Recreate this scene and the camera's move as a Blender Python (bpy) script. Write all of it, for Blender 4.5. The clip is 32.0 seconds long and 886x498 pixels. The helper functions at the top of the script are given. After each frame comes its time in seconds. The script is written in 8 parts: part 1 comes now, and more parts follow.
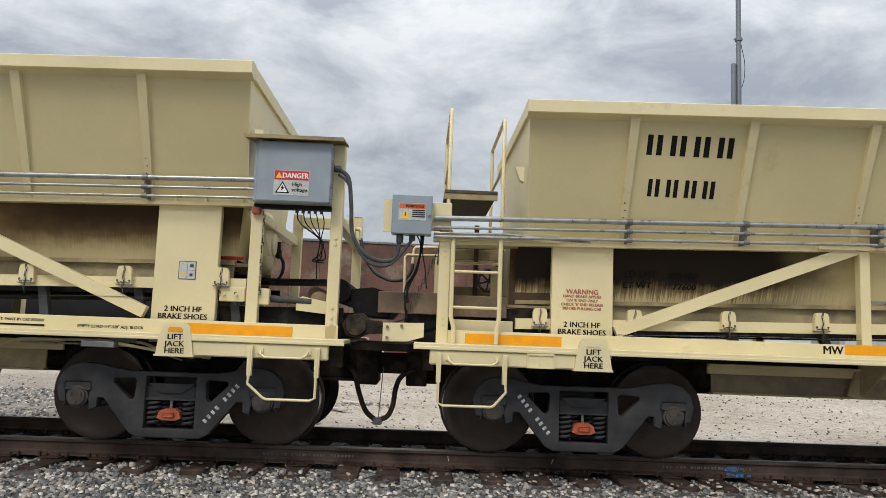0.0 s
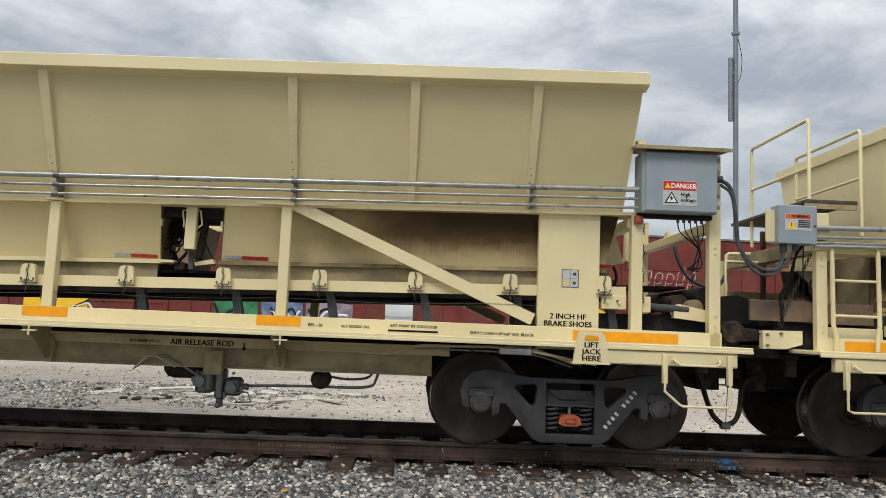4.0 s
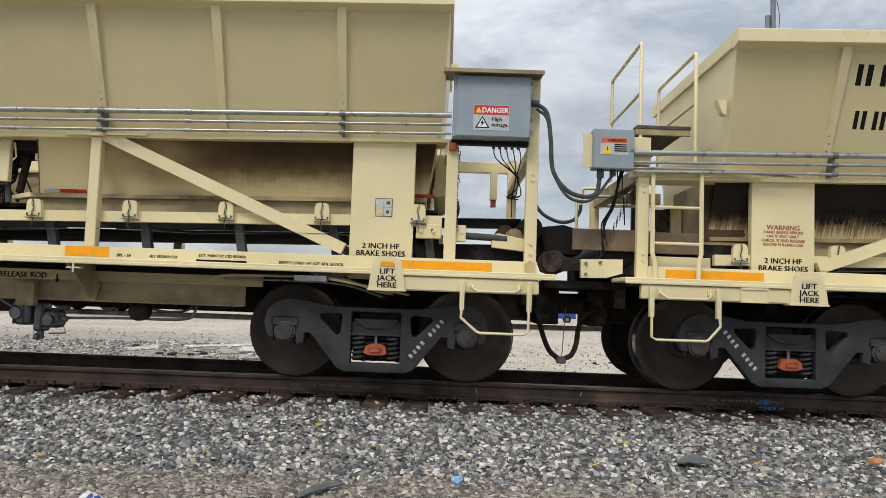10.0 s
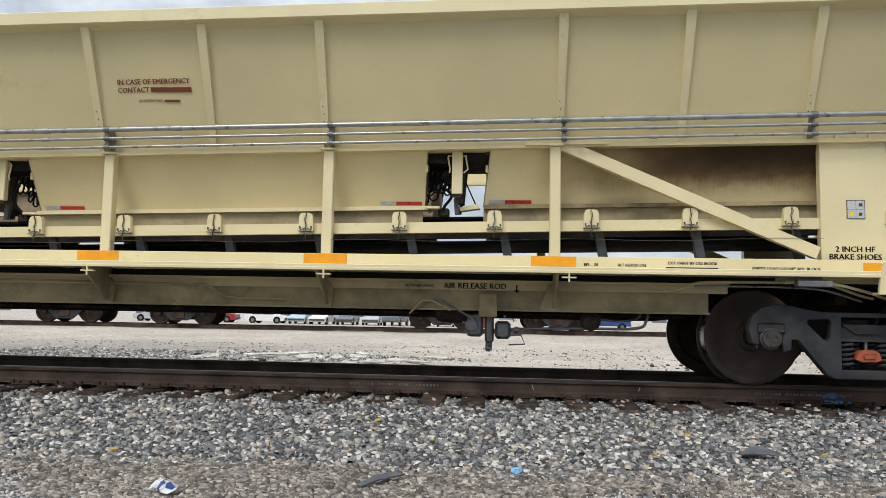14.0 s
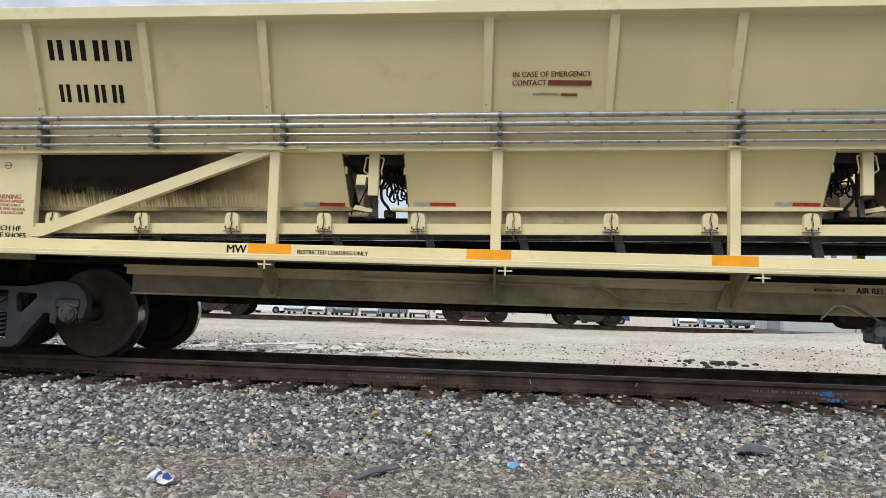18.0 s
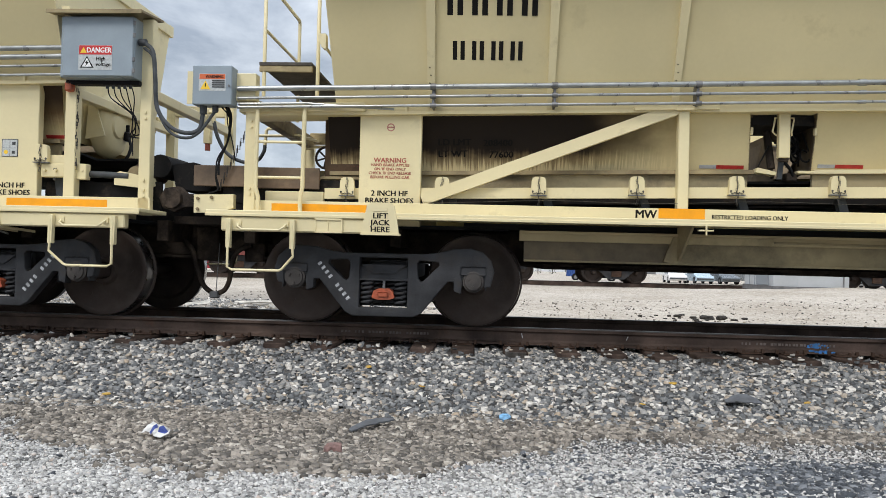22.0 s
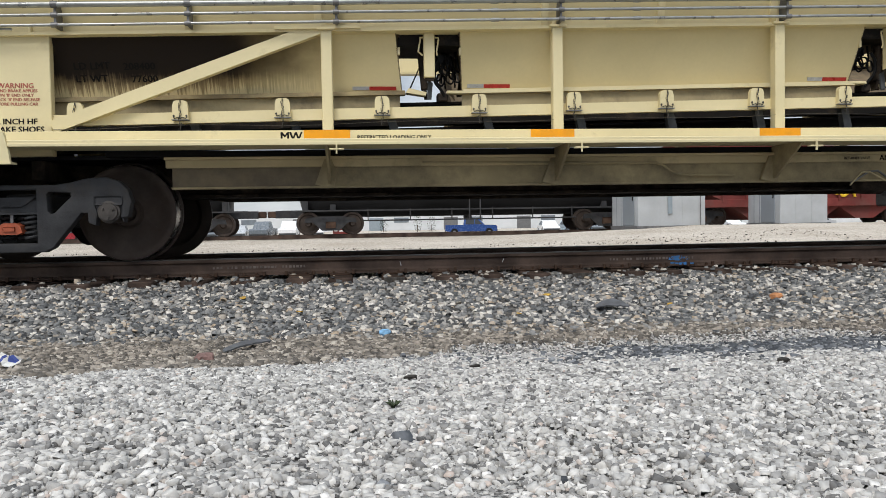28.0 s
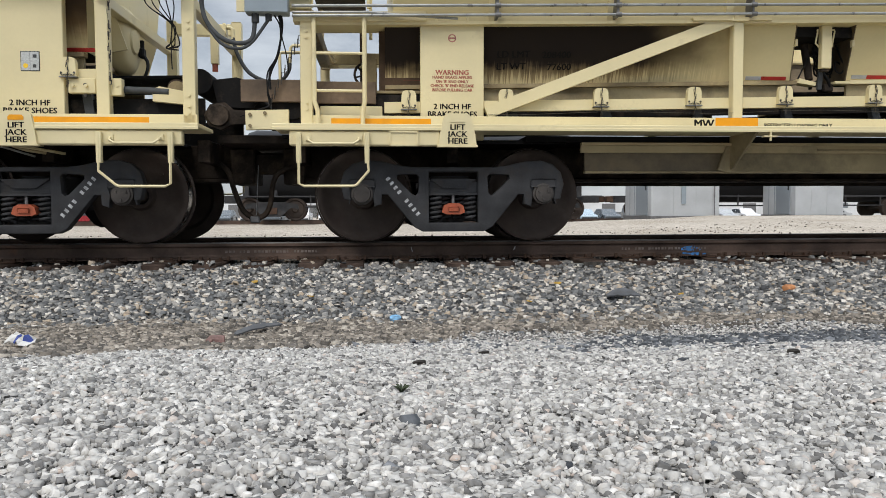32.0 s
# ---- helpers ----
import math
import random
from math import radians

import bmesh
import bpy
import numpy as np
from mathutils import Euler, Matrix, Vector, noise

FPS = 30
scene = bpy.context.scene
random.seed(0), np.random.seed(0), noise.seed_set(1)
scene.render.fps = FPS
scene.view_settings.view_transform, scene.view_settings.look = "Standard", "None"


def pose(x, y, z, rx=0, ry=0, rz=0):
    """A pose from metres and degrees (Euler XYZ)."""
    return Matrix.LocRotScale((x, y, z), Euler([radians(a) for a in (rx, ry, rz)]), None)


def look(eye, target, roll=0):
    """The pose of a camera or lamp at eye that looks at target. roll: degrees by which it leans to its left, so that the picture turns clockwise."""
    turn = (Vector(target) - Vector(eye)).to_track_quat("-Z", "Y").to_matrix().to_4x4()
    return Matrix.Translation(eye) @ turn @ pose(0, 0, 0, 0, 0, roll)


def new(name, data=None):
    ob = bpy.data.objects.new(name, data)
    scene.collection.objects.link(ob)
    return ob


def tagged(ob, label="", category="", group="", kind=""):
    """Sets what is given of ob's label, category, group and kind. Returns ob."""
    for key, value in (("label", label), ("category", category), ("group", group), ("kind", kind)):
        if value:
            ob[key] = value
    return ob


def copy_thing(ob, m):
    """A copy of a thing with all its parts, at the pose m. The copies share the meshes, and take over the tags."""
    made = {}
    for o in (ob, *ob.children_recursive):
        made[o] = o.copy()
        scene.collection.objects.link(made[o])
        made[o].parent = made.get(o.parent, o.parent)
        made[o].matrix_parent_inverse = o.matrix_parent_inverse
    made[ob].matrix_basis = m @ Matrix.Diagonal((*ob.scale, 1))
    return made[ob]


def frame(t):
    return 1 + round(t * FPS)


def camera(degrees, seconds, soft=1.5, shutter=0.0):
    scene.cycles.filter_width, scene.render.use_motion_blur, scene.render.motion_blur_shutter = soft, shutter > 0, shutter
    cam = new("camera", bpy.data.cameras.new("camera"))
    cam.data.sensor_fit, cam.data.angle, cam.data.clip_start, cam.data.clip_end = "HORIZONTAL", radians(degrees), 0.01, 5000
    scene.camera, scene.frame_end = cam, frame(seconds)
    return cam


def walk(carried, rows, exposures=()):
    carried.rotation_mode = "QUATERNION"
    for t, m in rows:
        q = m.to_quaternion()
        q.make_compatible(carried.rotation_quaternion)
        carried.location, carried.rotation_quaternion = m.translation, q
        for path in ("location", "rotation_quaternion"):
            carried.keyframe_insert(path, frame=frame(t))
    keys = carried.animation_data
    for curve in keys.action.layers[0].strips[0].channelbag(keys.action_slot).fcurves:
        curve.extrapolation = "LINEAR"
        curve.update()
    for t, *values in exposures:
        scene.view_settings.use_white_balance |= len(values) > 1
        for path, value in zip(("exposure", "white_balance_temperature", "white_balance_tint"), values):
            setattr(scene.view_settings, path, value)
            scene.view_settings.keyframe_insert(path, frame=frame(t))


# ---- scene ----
cam = camera(61.25, 32.0, soft=0.45)
# seconds, x, y, z, pitch, roll, yaw of the hand-held camera beside the track
EXPOSURE = ((0, 0.0, 6850, 10), (9, 0.0, 6850, 10), (11, 0.14, 6550, 10), (20, 0.18, 6450, 10), (23, 0.26, 6400, 10), (24.5, 0.24, 6400, 10), (26, 0.10, 6420, 10), (29, 0.14, 6600, 10), (32, 0.10, 6600, 10))
CAM = (
    (0.0, -0.000, -8.609, 1.181, 6.47, -2.14, -1.71),
    (0.5, -0.007, -8.621, 1.168, 6.39, -1.95, -1.90),
    (1.0, -0.005, -8.634, 1.171, 6.64, -2.37, -2.28),
    (1.5, 0.001, -8.639, 1.172, 6.77, -2.40, -2.71),
    (2.0, 0.008, -8.638, 1.171, 6.80, -2.42, -3.00),
    (2.5, 0.014, -8.630, 1.171, 6.60, -2.40, -3.00),
    (3.0, 0.016, -8.631, 1.180, 6.34, -2.45, -2.77),
    (3.5, 0.016, -8.628, 1.177, 6.17, -2.52, -2.46),
    (5.5, 0.021, -8.626, 1.157, 5.36, -1.12, 0.54),
    (6.0, 0.017, -8.633, 1.153, 5.28, -1.08, 1.53),
    (6.5, 0.019, -8.633, 1.146, 5.36, -1.16, 2.02),
    (7.0, 0.021, -8.626, 1.139, 5.45, -1.19, 1.98),
    (7.5, 0.019, -8.635, 1.136, 5.53, -1.29, 1.48),
    (8.0, 0.019, -8.631, 1.126, 5.53, -1.40, 0.75),
    (8.5, 0.016, -8.614, 1.133, 5.44, -1.73, 0.04),
    (9.0, 0.011, -8.575, 1.103, 5.55, -1.96, -0.44),
    (9.5, 0.001, -8.531, 0.958, 5.09, -2.23, -0.20),
    (10.0, -0.000, -8.495, 0.824, 3.89, -2.08, 0.28),
    (10.5, -0.004, -8.489, 0.706, 3.73, -1.84, 0.89),
    (11.0, -0.012, -8.494, 0.690, 3.89, -1.36, 1.45),
    (11.5, -0.017, -8.517, 0.676, 3.83, -0.97, 1.87),
    (12.0, -0.020, -8.521, 0.680, 3.67, -0.86, 2.35),
    (12.5, -0.020, -8.530, 0.677, 3.69, -0.78, 2.94),
    (13.0, -0.021, -8.542, 0.680, 3.83, -0.78, 3.53),
    (13.5, -0.019, -8.543, 0.683, 4.18, -0.91, 3.99),
    (15.5, -0.024, -8.546, 0.685, 5.62, -1.21, 4.47),
    (16.0, -0.025, -8.545, 0.691, 5.41, -1.30, 4.37),
    (16.5, -0.021, -8.544, 0.692, 5.13, -1.47, 4.21),
    (17.0, -0.020, -8.546, 0.689, 4.88, -1.57, 4.14),
    (17.5, -0.018, -8.545, 0.694, 4.52, -1.64, 4.17),
    (18.0, -0.015, -8.543, 0.701, 4.02, -1.77, 4.19),
    (18.5, -0.015, -8.545, 0.696, 3.56, -1.76, 4.23),
    (19.0, -0.016, -8.542, 0.687, 3.11, -1.75, 4.21),
    (19.5, -0.016, -8.536, 0.690, 2.61, -1.76, 4.11),
    (20.0, -0.014, -8.536, 0.681, 2.36, -1.69, 3.87),
    (20.5, -0.019, -8.533, 0.680, 1.99, -1.61, 3.67),
    (21.0, -0.014, -8.533, 0.679, 1.66, -1.55, 3.53),
    (21.5, -0.014, -8.532, 0.673, 1.29, -1.47, 3.55),
    (22.0, -0.019, -8.534, 0.675, 0.84, -1.45, 3.56),
    (22.5, -0.015, -8.529, 0.674, 0.49, -1.50, 3.07),
    (23.0, -0.003, -8.529, 0.668, -0.01, -1.37, 1.98),
    (23.5, 0.009, -8.520, 0.656, -0.15, -0.87, 0.19),
    (24.0, 0.015, -8.520, 0.629, -0.22, -0.09, -1.89),
    (24.5, 0.014, -8.499, 0.528, -0.22, 0.85, -3.80),
    (25.0, 0.008, -8.487, 0.411, -0.70, 1.38, -4.95),
    (25.5, 0.006, -8.480, 0.384, -1.67, 1.44, -5.40),
    (26.0, 0.015, -8.482, 0.371, -2.64, 1.27, -5.58),
    (26.5, 0.020, -8.474, 0.354, -3.37, 1.09, -5.72),
    (28.5, 0.024, -8.464, 0.327, -1.80, 0.82, -5.46),
    (29.0, 0.025, -8.465, 0.328, -1.84, 0.62, -5.19),
    (29.5, 0.025, -8.467, 0.327, -1.97, 0.52, -4.93),
    (30.0, 0.026, -8.467, 0.325, -2.15, 0.48, -4.77),
    (30.5, 0.026, -8.465, 0.326, -2.40, 0.35, -4.71),
    (31.0, 0.027, -8.468, 0.324, -2.63, 0.24, -4.67),
    (31.5, 0.027, -8.467, 0.324, -2.86, 0.19, -4.68),
    (32.0, 0.027, -8.470, 0.325, -3.02, 0.21, -4.69),
)
walk(cam, [(t, pose(x, y, z, 90 + p, r, w)) for t, x, y, z, p, r, w in CAM], exposures=EXPOSURE)

# seconds and metres: how far the train has rolled
CAR_LENGTH = 16.387
ROLL = (
    (0.0, 1.141),
    (0.5, -0.409),
    (1.0, -1.962),
    (1.5, -3.518),
    (2.0, -5.080),
    (2.5, -6.649),
    (3.0, -8.228),
    (3.5, -9.810),
    (5.5, -16.136),
    (6.0, -17.695),
    (6.5, -19.241),
    (7.0, -20.779),
    (7.5, -22.314),
    (8.0, -23.855),
    (8.5, -25.390),
    (9.0, -26.920),
    (9.5, -28.419),
    (10.0, -29.962),
    (10.5, -31.520),
    (11.0, -33.075),
    (11.5, -34.620),
    (12.0, -36.166),
    (12.5, -37.713),
    (13.0, -39.247),
    (13.5, -40.785),
    (15.5, -47.006),
    (16.0, -48.563),
    (16.5, -50.120),
    (17.0, -51.673),
    (17.5, -53.217),
    (18.0, -54.749),
    (18.5, -56.281),
    (19.0, -57.817),
    (19.5, -59.356),
    (20.0, -60.895),
    (20.5, -62.436),
    (21.0, -63.970),
    (21.5, -65.501),
    (22.0, -67.030),
    (22.5, -68.560),
    (23.0, -70.094),
    (23.5, -71.635),
    (24.0, -73.180),
    (24.5, -74.727),
    (25.0, -76.274),
    (25.5, -77.824),
    (26.0, -79.379),
    (26.5, -80.934),
    (28.5, -87.127),
    (29.0, -88.676),
    (29.5, -90.228),
    (30.0, -91.785),
    (30.5, -93.348),
    (31.0, -94.916),
    (31.5, -96.487),
    (32.0, -98.059),
)

# ---- sky and sun: a high, bright overcast ----
world = bpy.data.worlds.new("world")
scene.world = world
world.use_nodes = True
wn, wl = world.node_tree.nodes, world.node_tree.links
wn.clear()
w_out = wn.new("ShaderNodeOutputWorld")
w_bg = wn.new("ShaderNodeBackground")
w_sky = wn.new("ShaderNodeTexSky")
w_sky.sky_type, w_sky.sun_disc = "NISHITA", False
w_sky.sun_elevation, w_sky.sun_rotation = radians(48), radians(200)
w_co = wn.new("ShaderNodeTexCoord")
w_sep = wn.new("ShaderNodeSeparateXYZ")
w_map = wn.new("ShaderNodeMapping")
w_map.inputs["Scale"].default_value = (2.0, 2.0, 4.6)
w_noise = wn.new("ShaderNodeTexNoise")
w_noise.inputs["Scale"].default_value, w_noise.inputs["Detail"].default_value = 2.6, 10.0
w_noise.inputs["Roughness"].default_value, w_noise.inputs["Distortion"].default_value = 0.60, 0.25
w_ramp = wn.new("ShaderNodeValToRGB")
w_ramp.color_ramp.elements[0].position, w_ramp.color_ramp.elements[0].color = 0.36, (0.29, 0.325, 0.375, 1)
w_ramp.color_ramp.elements[1].position, w_ramp.color_ramp.elements[1].color = 0.64, (0.575, 0.61, 0.65, 1)
w_zen = wn.new("ShaderNodeMapRange")          # overcast: the zenith is brighter than the horizon
w_zen.inputs["From Min"].default_value, w_zen.inputs["From Max"].default_value = 0.25, 1.0
w_zen.inputs["To Min"].default_value, w_zen.inputs["To Max"].default_value = 1.0, 3.2
w_mul = wn.new("ShaderNodeMix")
w_mul.data_type, w_mul.blend_type = "RGBA", "MULTIPLY"
w_mul.inputs["Factor"].default_value = 1.0
w_add = wn.new("ShaderNodeMix")
w_add.data_type, w_add.blend_type = "RGBA", "ADD"
w_add.inputs["Factor"].default_value = 0.02
wl.new(w_co.outputs["Generated"], w_map.inputs["Vector"])
wl.new(w_co.outputs["Generated"], w_sep.inputs[0])
wl.new(w_map.outputs[0], w_noise.inputs["Vector"])
wl.new(w_noise.outputs["Fac"], w_ramp.inputs[0])
wl.new(w_sep.outputs["Z"], w_zen.inputs["Value"])
wl.new(w_ramp.outputs["Color"], w_mul.inputs["A"])
wl.new(w_zen.outputs[0], w_mul.inputs["B"])
wl.new(w_mul.outputs["Result"], w_add.inputs["A"])
wl.new(w_sky.outputs[0], w_add.inputs["B"])
wl.new(w_add.outputs["Result"], w_bg.inputs["Color"])
w_bg.inputs["Strength"].default_value = 1.0
wl.new(w_bg.outputs[0], w_out.inputs[0])

sun = new("sun", bpy.data.lights.new("sun", "SUN"))
sun.data.energy, sun.data.angle, sun.data.color = 1.5, radians(18), (1.0, 0.945, 0.86)
sun.matrix_world = look((-6, -14, 17), (0, 0, 0))

# ---- materials ----
def mat(name, base, rough=0.6, metal=0.0, var=0.12, scale=6.0, fine=60.0, bump=0.15, dirt=None, dirt_amount=0.0, dirt_scale=1.3, coord="Object", per_object=0.0, per_island=0.0, spec=0.5):
    """A surface with grain at two scales, and dirt in patches."""
    m = bpy.data.materials.new(name)
    m.use_nodes = True
    n, l = m.node_tree.nodes, m.node_tree.links
    p = n["Principled BSDF"]
    p.inputs["Roughness"].default_value, p.inputs["Metallic"].default_value = rough, metal
    p.inputs["Specular IOR Level"].default_value = spec
    co = n.new("ShaderNodeTexCoord").outputs[coord] if coord == "Object" else n.new("ShaderNodeNewGeometry").outputs["Position"]
    big, small = n.new("ShaderNodeTexNoise"), n.new("ShaderNodeTexNoise")
    big.inputs["Scale"].default_value, big.inputs["Detail"].default_value = scale, 5
    small.inputs["Scale"].default_value, small.inputs["Detail"].default_value = fine, 3
    l.new(co, big.inputs["Vector"]), l.new(co, small.inputs["Vector"])
    def blend(kind, fac, a, b):
        x = n.new("ShaderNodeMix")
        x.data_type, x.blend_type = "RGBA", kind
        for sock, v in (("Factor", fac), ("A", a), ("B", b)):
            if hasattr(v, "links"):
                l.new(v, x.inputs[sock])
            elif sock == "Factor":
                x.inputs[sock].default_value = v
            else:
                x.inputs[sock].default_value = (*v[:3], 1)
        return x.outputs["Result"]
    def rng(v, a, b, c, d):
        x = n.new("ShaderNodeMapRange")
        x.inputs["From Min"].default_value, x.inputs["From Max"].default_value = a, b
        x.inputs["To Min"].default_value, x.inputs["To Max"].default_value = c, d
        l.new(v, x.inputs["Value"])
        return x.outputs[0]
    dark = tuple(c * (1 - 2 * var) for c in base)
    lite = tuple(min(1, c * (1 + var)) for c in base)
    col = blend("MIX", rng(big.outputs["Fac"], 0.3, 0.7, 0, 1), dark, lite)
    col = blend("MULTIPLY", 0.5, col, blend("MIX", rng(small.outputs["Fac"], 0.3, 0.7, 0, 1), (1 - var,) * 3, (1, 1, 1)))
    if dirt:
        dn = n.new("ShaderNodeTexNoise")
        dn.inputs["Scale"].default_value, dn.inputs["Detail"].default_value, dn.inputs["Roughness"].default_value = dirt_scale, 8, 0.7
        l.new(co, dn.inputs["Vector"])
        col = blend("MIX", rng(dn.outputs["Fac"], 0.62 - 0.35 * dirt_amount, 0.85 - 0.2 * dirt_amount, 0, 0.9), col, dirt)
    if per_object:
        r = n.new("ShaderNodeObjectInfo").outputs["Random"]
        col = blend("MULTIPLY", 1.0, col, blend("MIX", r, (1 - per_object,) * 3, (1, 1, 1)))
    if per_island:
        r = n.new("ShaderNodeNewGeometry").outputs["Random Per Island"]
        col = blend("MULTIPLY", 1.0, col, blend("MIX", r, (1 - per_island,) * 3, (1, 1, 1)))
    l.new(col, p.inputs["Base Color"])
    l.new(rng(big.outputs["Fac"], 0.3, 0.7, max(0.05, rough - 0.1), min(1, rough + 0.1)), p.inputs["Roughness"])
    if bump:
        b = n.new("ShaderNodeBump")
        b.inputs["Strength"].default_value, b.inputs["Distance"].default_value = bump, 0.01
        l.new(small.outputs["Fac"], b.inputs["Height"]), l.new(b.outputs[0], p.inputs["Normal"])
    return m

def stones(name, ramp, rough=0.85):
    """Loose stones: each one takes a colour of its own from the ramp."""
    m = bpy.data.materials.new(name)
    m.use_nodes = True
    n, l = m.node_tree.nodes, m.node_tree.links
    p = n["Principled BSDF"]
    p.inputs["Roughness"].default_value = rough
    r = n.new("ShaderNodeValToRGB")
    r.color_ramp.interpolation = "LINEAR"
    for i, (pos, c) in enumerate(ramp):
        e = r.color_ramp.elements[i] if i < 2 else r.color_ramp.elements.new(pos)
        e.position, e.color = pos, (*c, 1)
    l.new(n.new("ShaderNodeNewGeometry").outputs["Random Per Island"], r.inputs[0])
    t = n.new("ShaderNodeTexNoise")
    t.inputs["Scale"].default_value, t.inputs["Detail"].default_value = 70, 5
    l.new(n.new("ShaderNodeTexCoord").outputs["Object"], t.inputs["Vector"])
    x = n.new("ShaderNodeMix")
    x.data_type, x.blend_type = "RGBA", "MULTIPLY"
    x.inputs["Factor"].default_value = 0.6
    l.new(r.outputs[0], x.inputs["A"])
    k = n.new("ShaderNodeMapRange")
    k.inputs["From Min"].default_value, k.inputs["From Max"].default_value, k.inputs["To Min"].default_value = 0.3, 0.7, 0.5
    l.new(t.outputs["Fac"], k.inputs["Value"]), l.new(k.outputs[0], x.inputs["B"]), l.new(x.outputs["Result"], p.inputs["Base Color"])
    b = n.new("ShaderNodeBump")
    b.inputs["Strength"].default_value, b.inputs["Distance"].default_value = 0.4, 0.004
    l.new(t.outputs["Fac"], b.inputs["Height"]), l.new(b.outputs[0], p.inputs["Normal"])
    return m

CREAM = mat("cream_paint", (0.735, 0.64, 0.385), 0.45, var=0.05, scale=1.2, fine=35, bump=0.04, dirt=(0.42, 0.35, 0.2), dirt_amount=0.12, dirt_scale=2.4)
# the same cream paint, coloured darker for the shade on the leaning hopper
SHADED_CREAM = mat("shaded_cream_paint", (0.675, 0.578, 0.33), 0.5, var=0.05, scale=0.8, fine=25, bump=0.05, dirt=(0.40, 0.33, 0.18), dirt_amount=0.1, dirt_scale=1.1)
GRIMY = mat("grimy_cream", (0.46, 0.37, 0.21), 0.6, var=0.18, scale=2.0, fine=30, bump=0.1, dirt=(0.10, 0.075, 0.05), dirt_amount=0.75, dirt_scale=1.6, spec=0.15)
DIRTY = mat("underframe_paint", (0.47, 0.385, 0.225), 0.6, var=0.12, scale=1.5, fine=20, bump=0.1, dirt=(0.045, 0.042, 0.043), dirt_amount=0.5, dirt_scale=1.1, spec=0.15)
TRUCK = mat("truck_black", (0.052, 0.053, 0.057), 0.6, var=0.2, scale=5, fine=50, bump=0.3, dirt=(0.06, 0.05, 0.042), dirt_amount=0.3, dirt_scale=4, spec=0.15)
WHEEL = mat("wheel_steel", (0.080, 0.064, 0.056), 0.55, 0.3, var=0.2, scale=4, fine=40, bump=0.2, dirt=(0.06, 0.042, 0.034), dirt_amount=0.5, dirt_scale=3, spec=0.15)
TREAD = mat("polished_tread", (0.45, 0.44, 0.43), 0.3, 1.0, var=0.1, bump=0.02)
RUST = mat("rusty_steel", (0.10, 0.06, 0.042), 0.75, 0.0, var=0.3, scale=4, fine=50, bump=0.4, dirt=(0.05, 0.04, 0.035), dirt_amount=0.5, dirt_scale=3, spec=0.15)
CAP = mat("axle_cap", (0.065, 0.057, 0.052), 0.6, 0.2, var=0.2, scale=12, fine=80, bump=0.3)
RED = mat("red_orange_casting", (0.42, 0.095, 0.04), 0.55, var=0.2, scale=14, fine=80, bump=0.2)
GREY = mat("grey_box_paint", (0.27, 0.32, 0.36), 0.4, var=0.06, scale=3, fine=40, bump=0.03)
PIPE = mat("galvanised_conduit", (0.38, 0.39, 0.385), 0.34, 0.55, var=0.12, scale=9, fine=50, bump=0.05)
BLACK = mat("black_rubber", (0.012, 0.012, 0.013), 0.6, var=0.2, scale=6, fine=50, bump=0.2, spec=0.15)
HOSE = mat("grey_hose", (0.075, 0.08, 0.085), 0.5, var=0.2, scale=8, fine=60, bump=0.1, spec=0.15)
BELT = mat("conveyor_belt", (0.017, 0.016, 0.016), 0.7, var=0.2, scale=2, fine=30, bump=0.1, dirt=(0.09, 0.068, 0.05), dirt_amount=0.3, dirt_scale=3, spec=0.1)
DUSTY_SHADE = mat("dusty_shade_black", (0.045, 0.036, 0.03), 0.8, var=0.3, scale=5, fine=40, bump=0.2, dirt=(0.13, 0.095, 0.07), dirt_amount=0.4, dirt_scale=4, spec=0.1)
STEEL = mat("dull_steel", (0.22, 0.22, 0.225), 0.5, 0.6, var=0.2, scale=8, fine=50, bump=0.15)
CHAIN = mat("chain_steel", (0.10, 0.09, 0.08), 0.5, 0.5, var=0.3, scale=20, fine=90, bump=0.2)
ORANGE = mat("orange_sticker", (0.80, 0.33, 0.0008), 0.7, var=0.06, scale=10, fine=60, bump=0.02)
STRIPE_RED = mat("red_reflector", (0.45, 0.03, 0.025), 0.35, var=0.1, scale=20, fine=90, bump=0.02)
STRIPE_GREY = mat("silver_reflector", (0.45, 0.46, 0.48), 0.35, var=0.1, scale=20, fine=90, bump=0.02)
PALE = mat("pale_print", (0.50, 0.52, 0.52), 0.5, var=0.1, scale=60, bump=0.0)
WHITE = mat("white_sticker", (0.80, 0.80, 0.79), 0.5, var=0.03, bump=0.0)
INK = mat("black_lettering", (0.013, 0.012, 0.011), 0.7, var=0.1, bump=0.0, spec=0.1)
INK_RED = mat("red_lettering", (0.38, 0.10, 0.07), 0.6, var=0.1, bump=0.0)
INK_BROWN = mat("brown_lettering", (0.19, 0.045, 0.02), 0.6, var=0.1, bump=0.0)
INK_WHITE = mat("white_lettering", (0.55, 0.56, 0.58), 0.7, var=0.25, scale=30, bump=0.0)
SIGN_ORANGE = mat("sign_orange", (0.62, 0.13, 0.04), 0.5, var=0.08, bump=0.0)
YELLOW = mat("yellow_sign", (0.85, 0.55, 0.03), 0.5, var=0.05, bump=0.0)
RAIL = mat("rail_steel", (0.105, 0.074, 0.060), 0.7, 0.1, var=0.3, scale=3, fine=40, bump=0.4, dirt=(0.15, 0.062, 0.030), dirt_amount=0.12, dirt_scale=2.6, spec=0.15)
RAILTOP = mat("rail_head_steel", (0.16, 0.15, 0.145), 0.42, 0.7, var=0.15, scale=2, fine=60, bump=0.05)
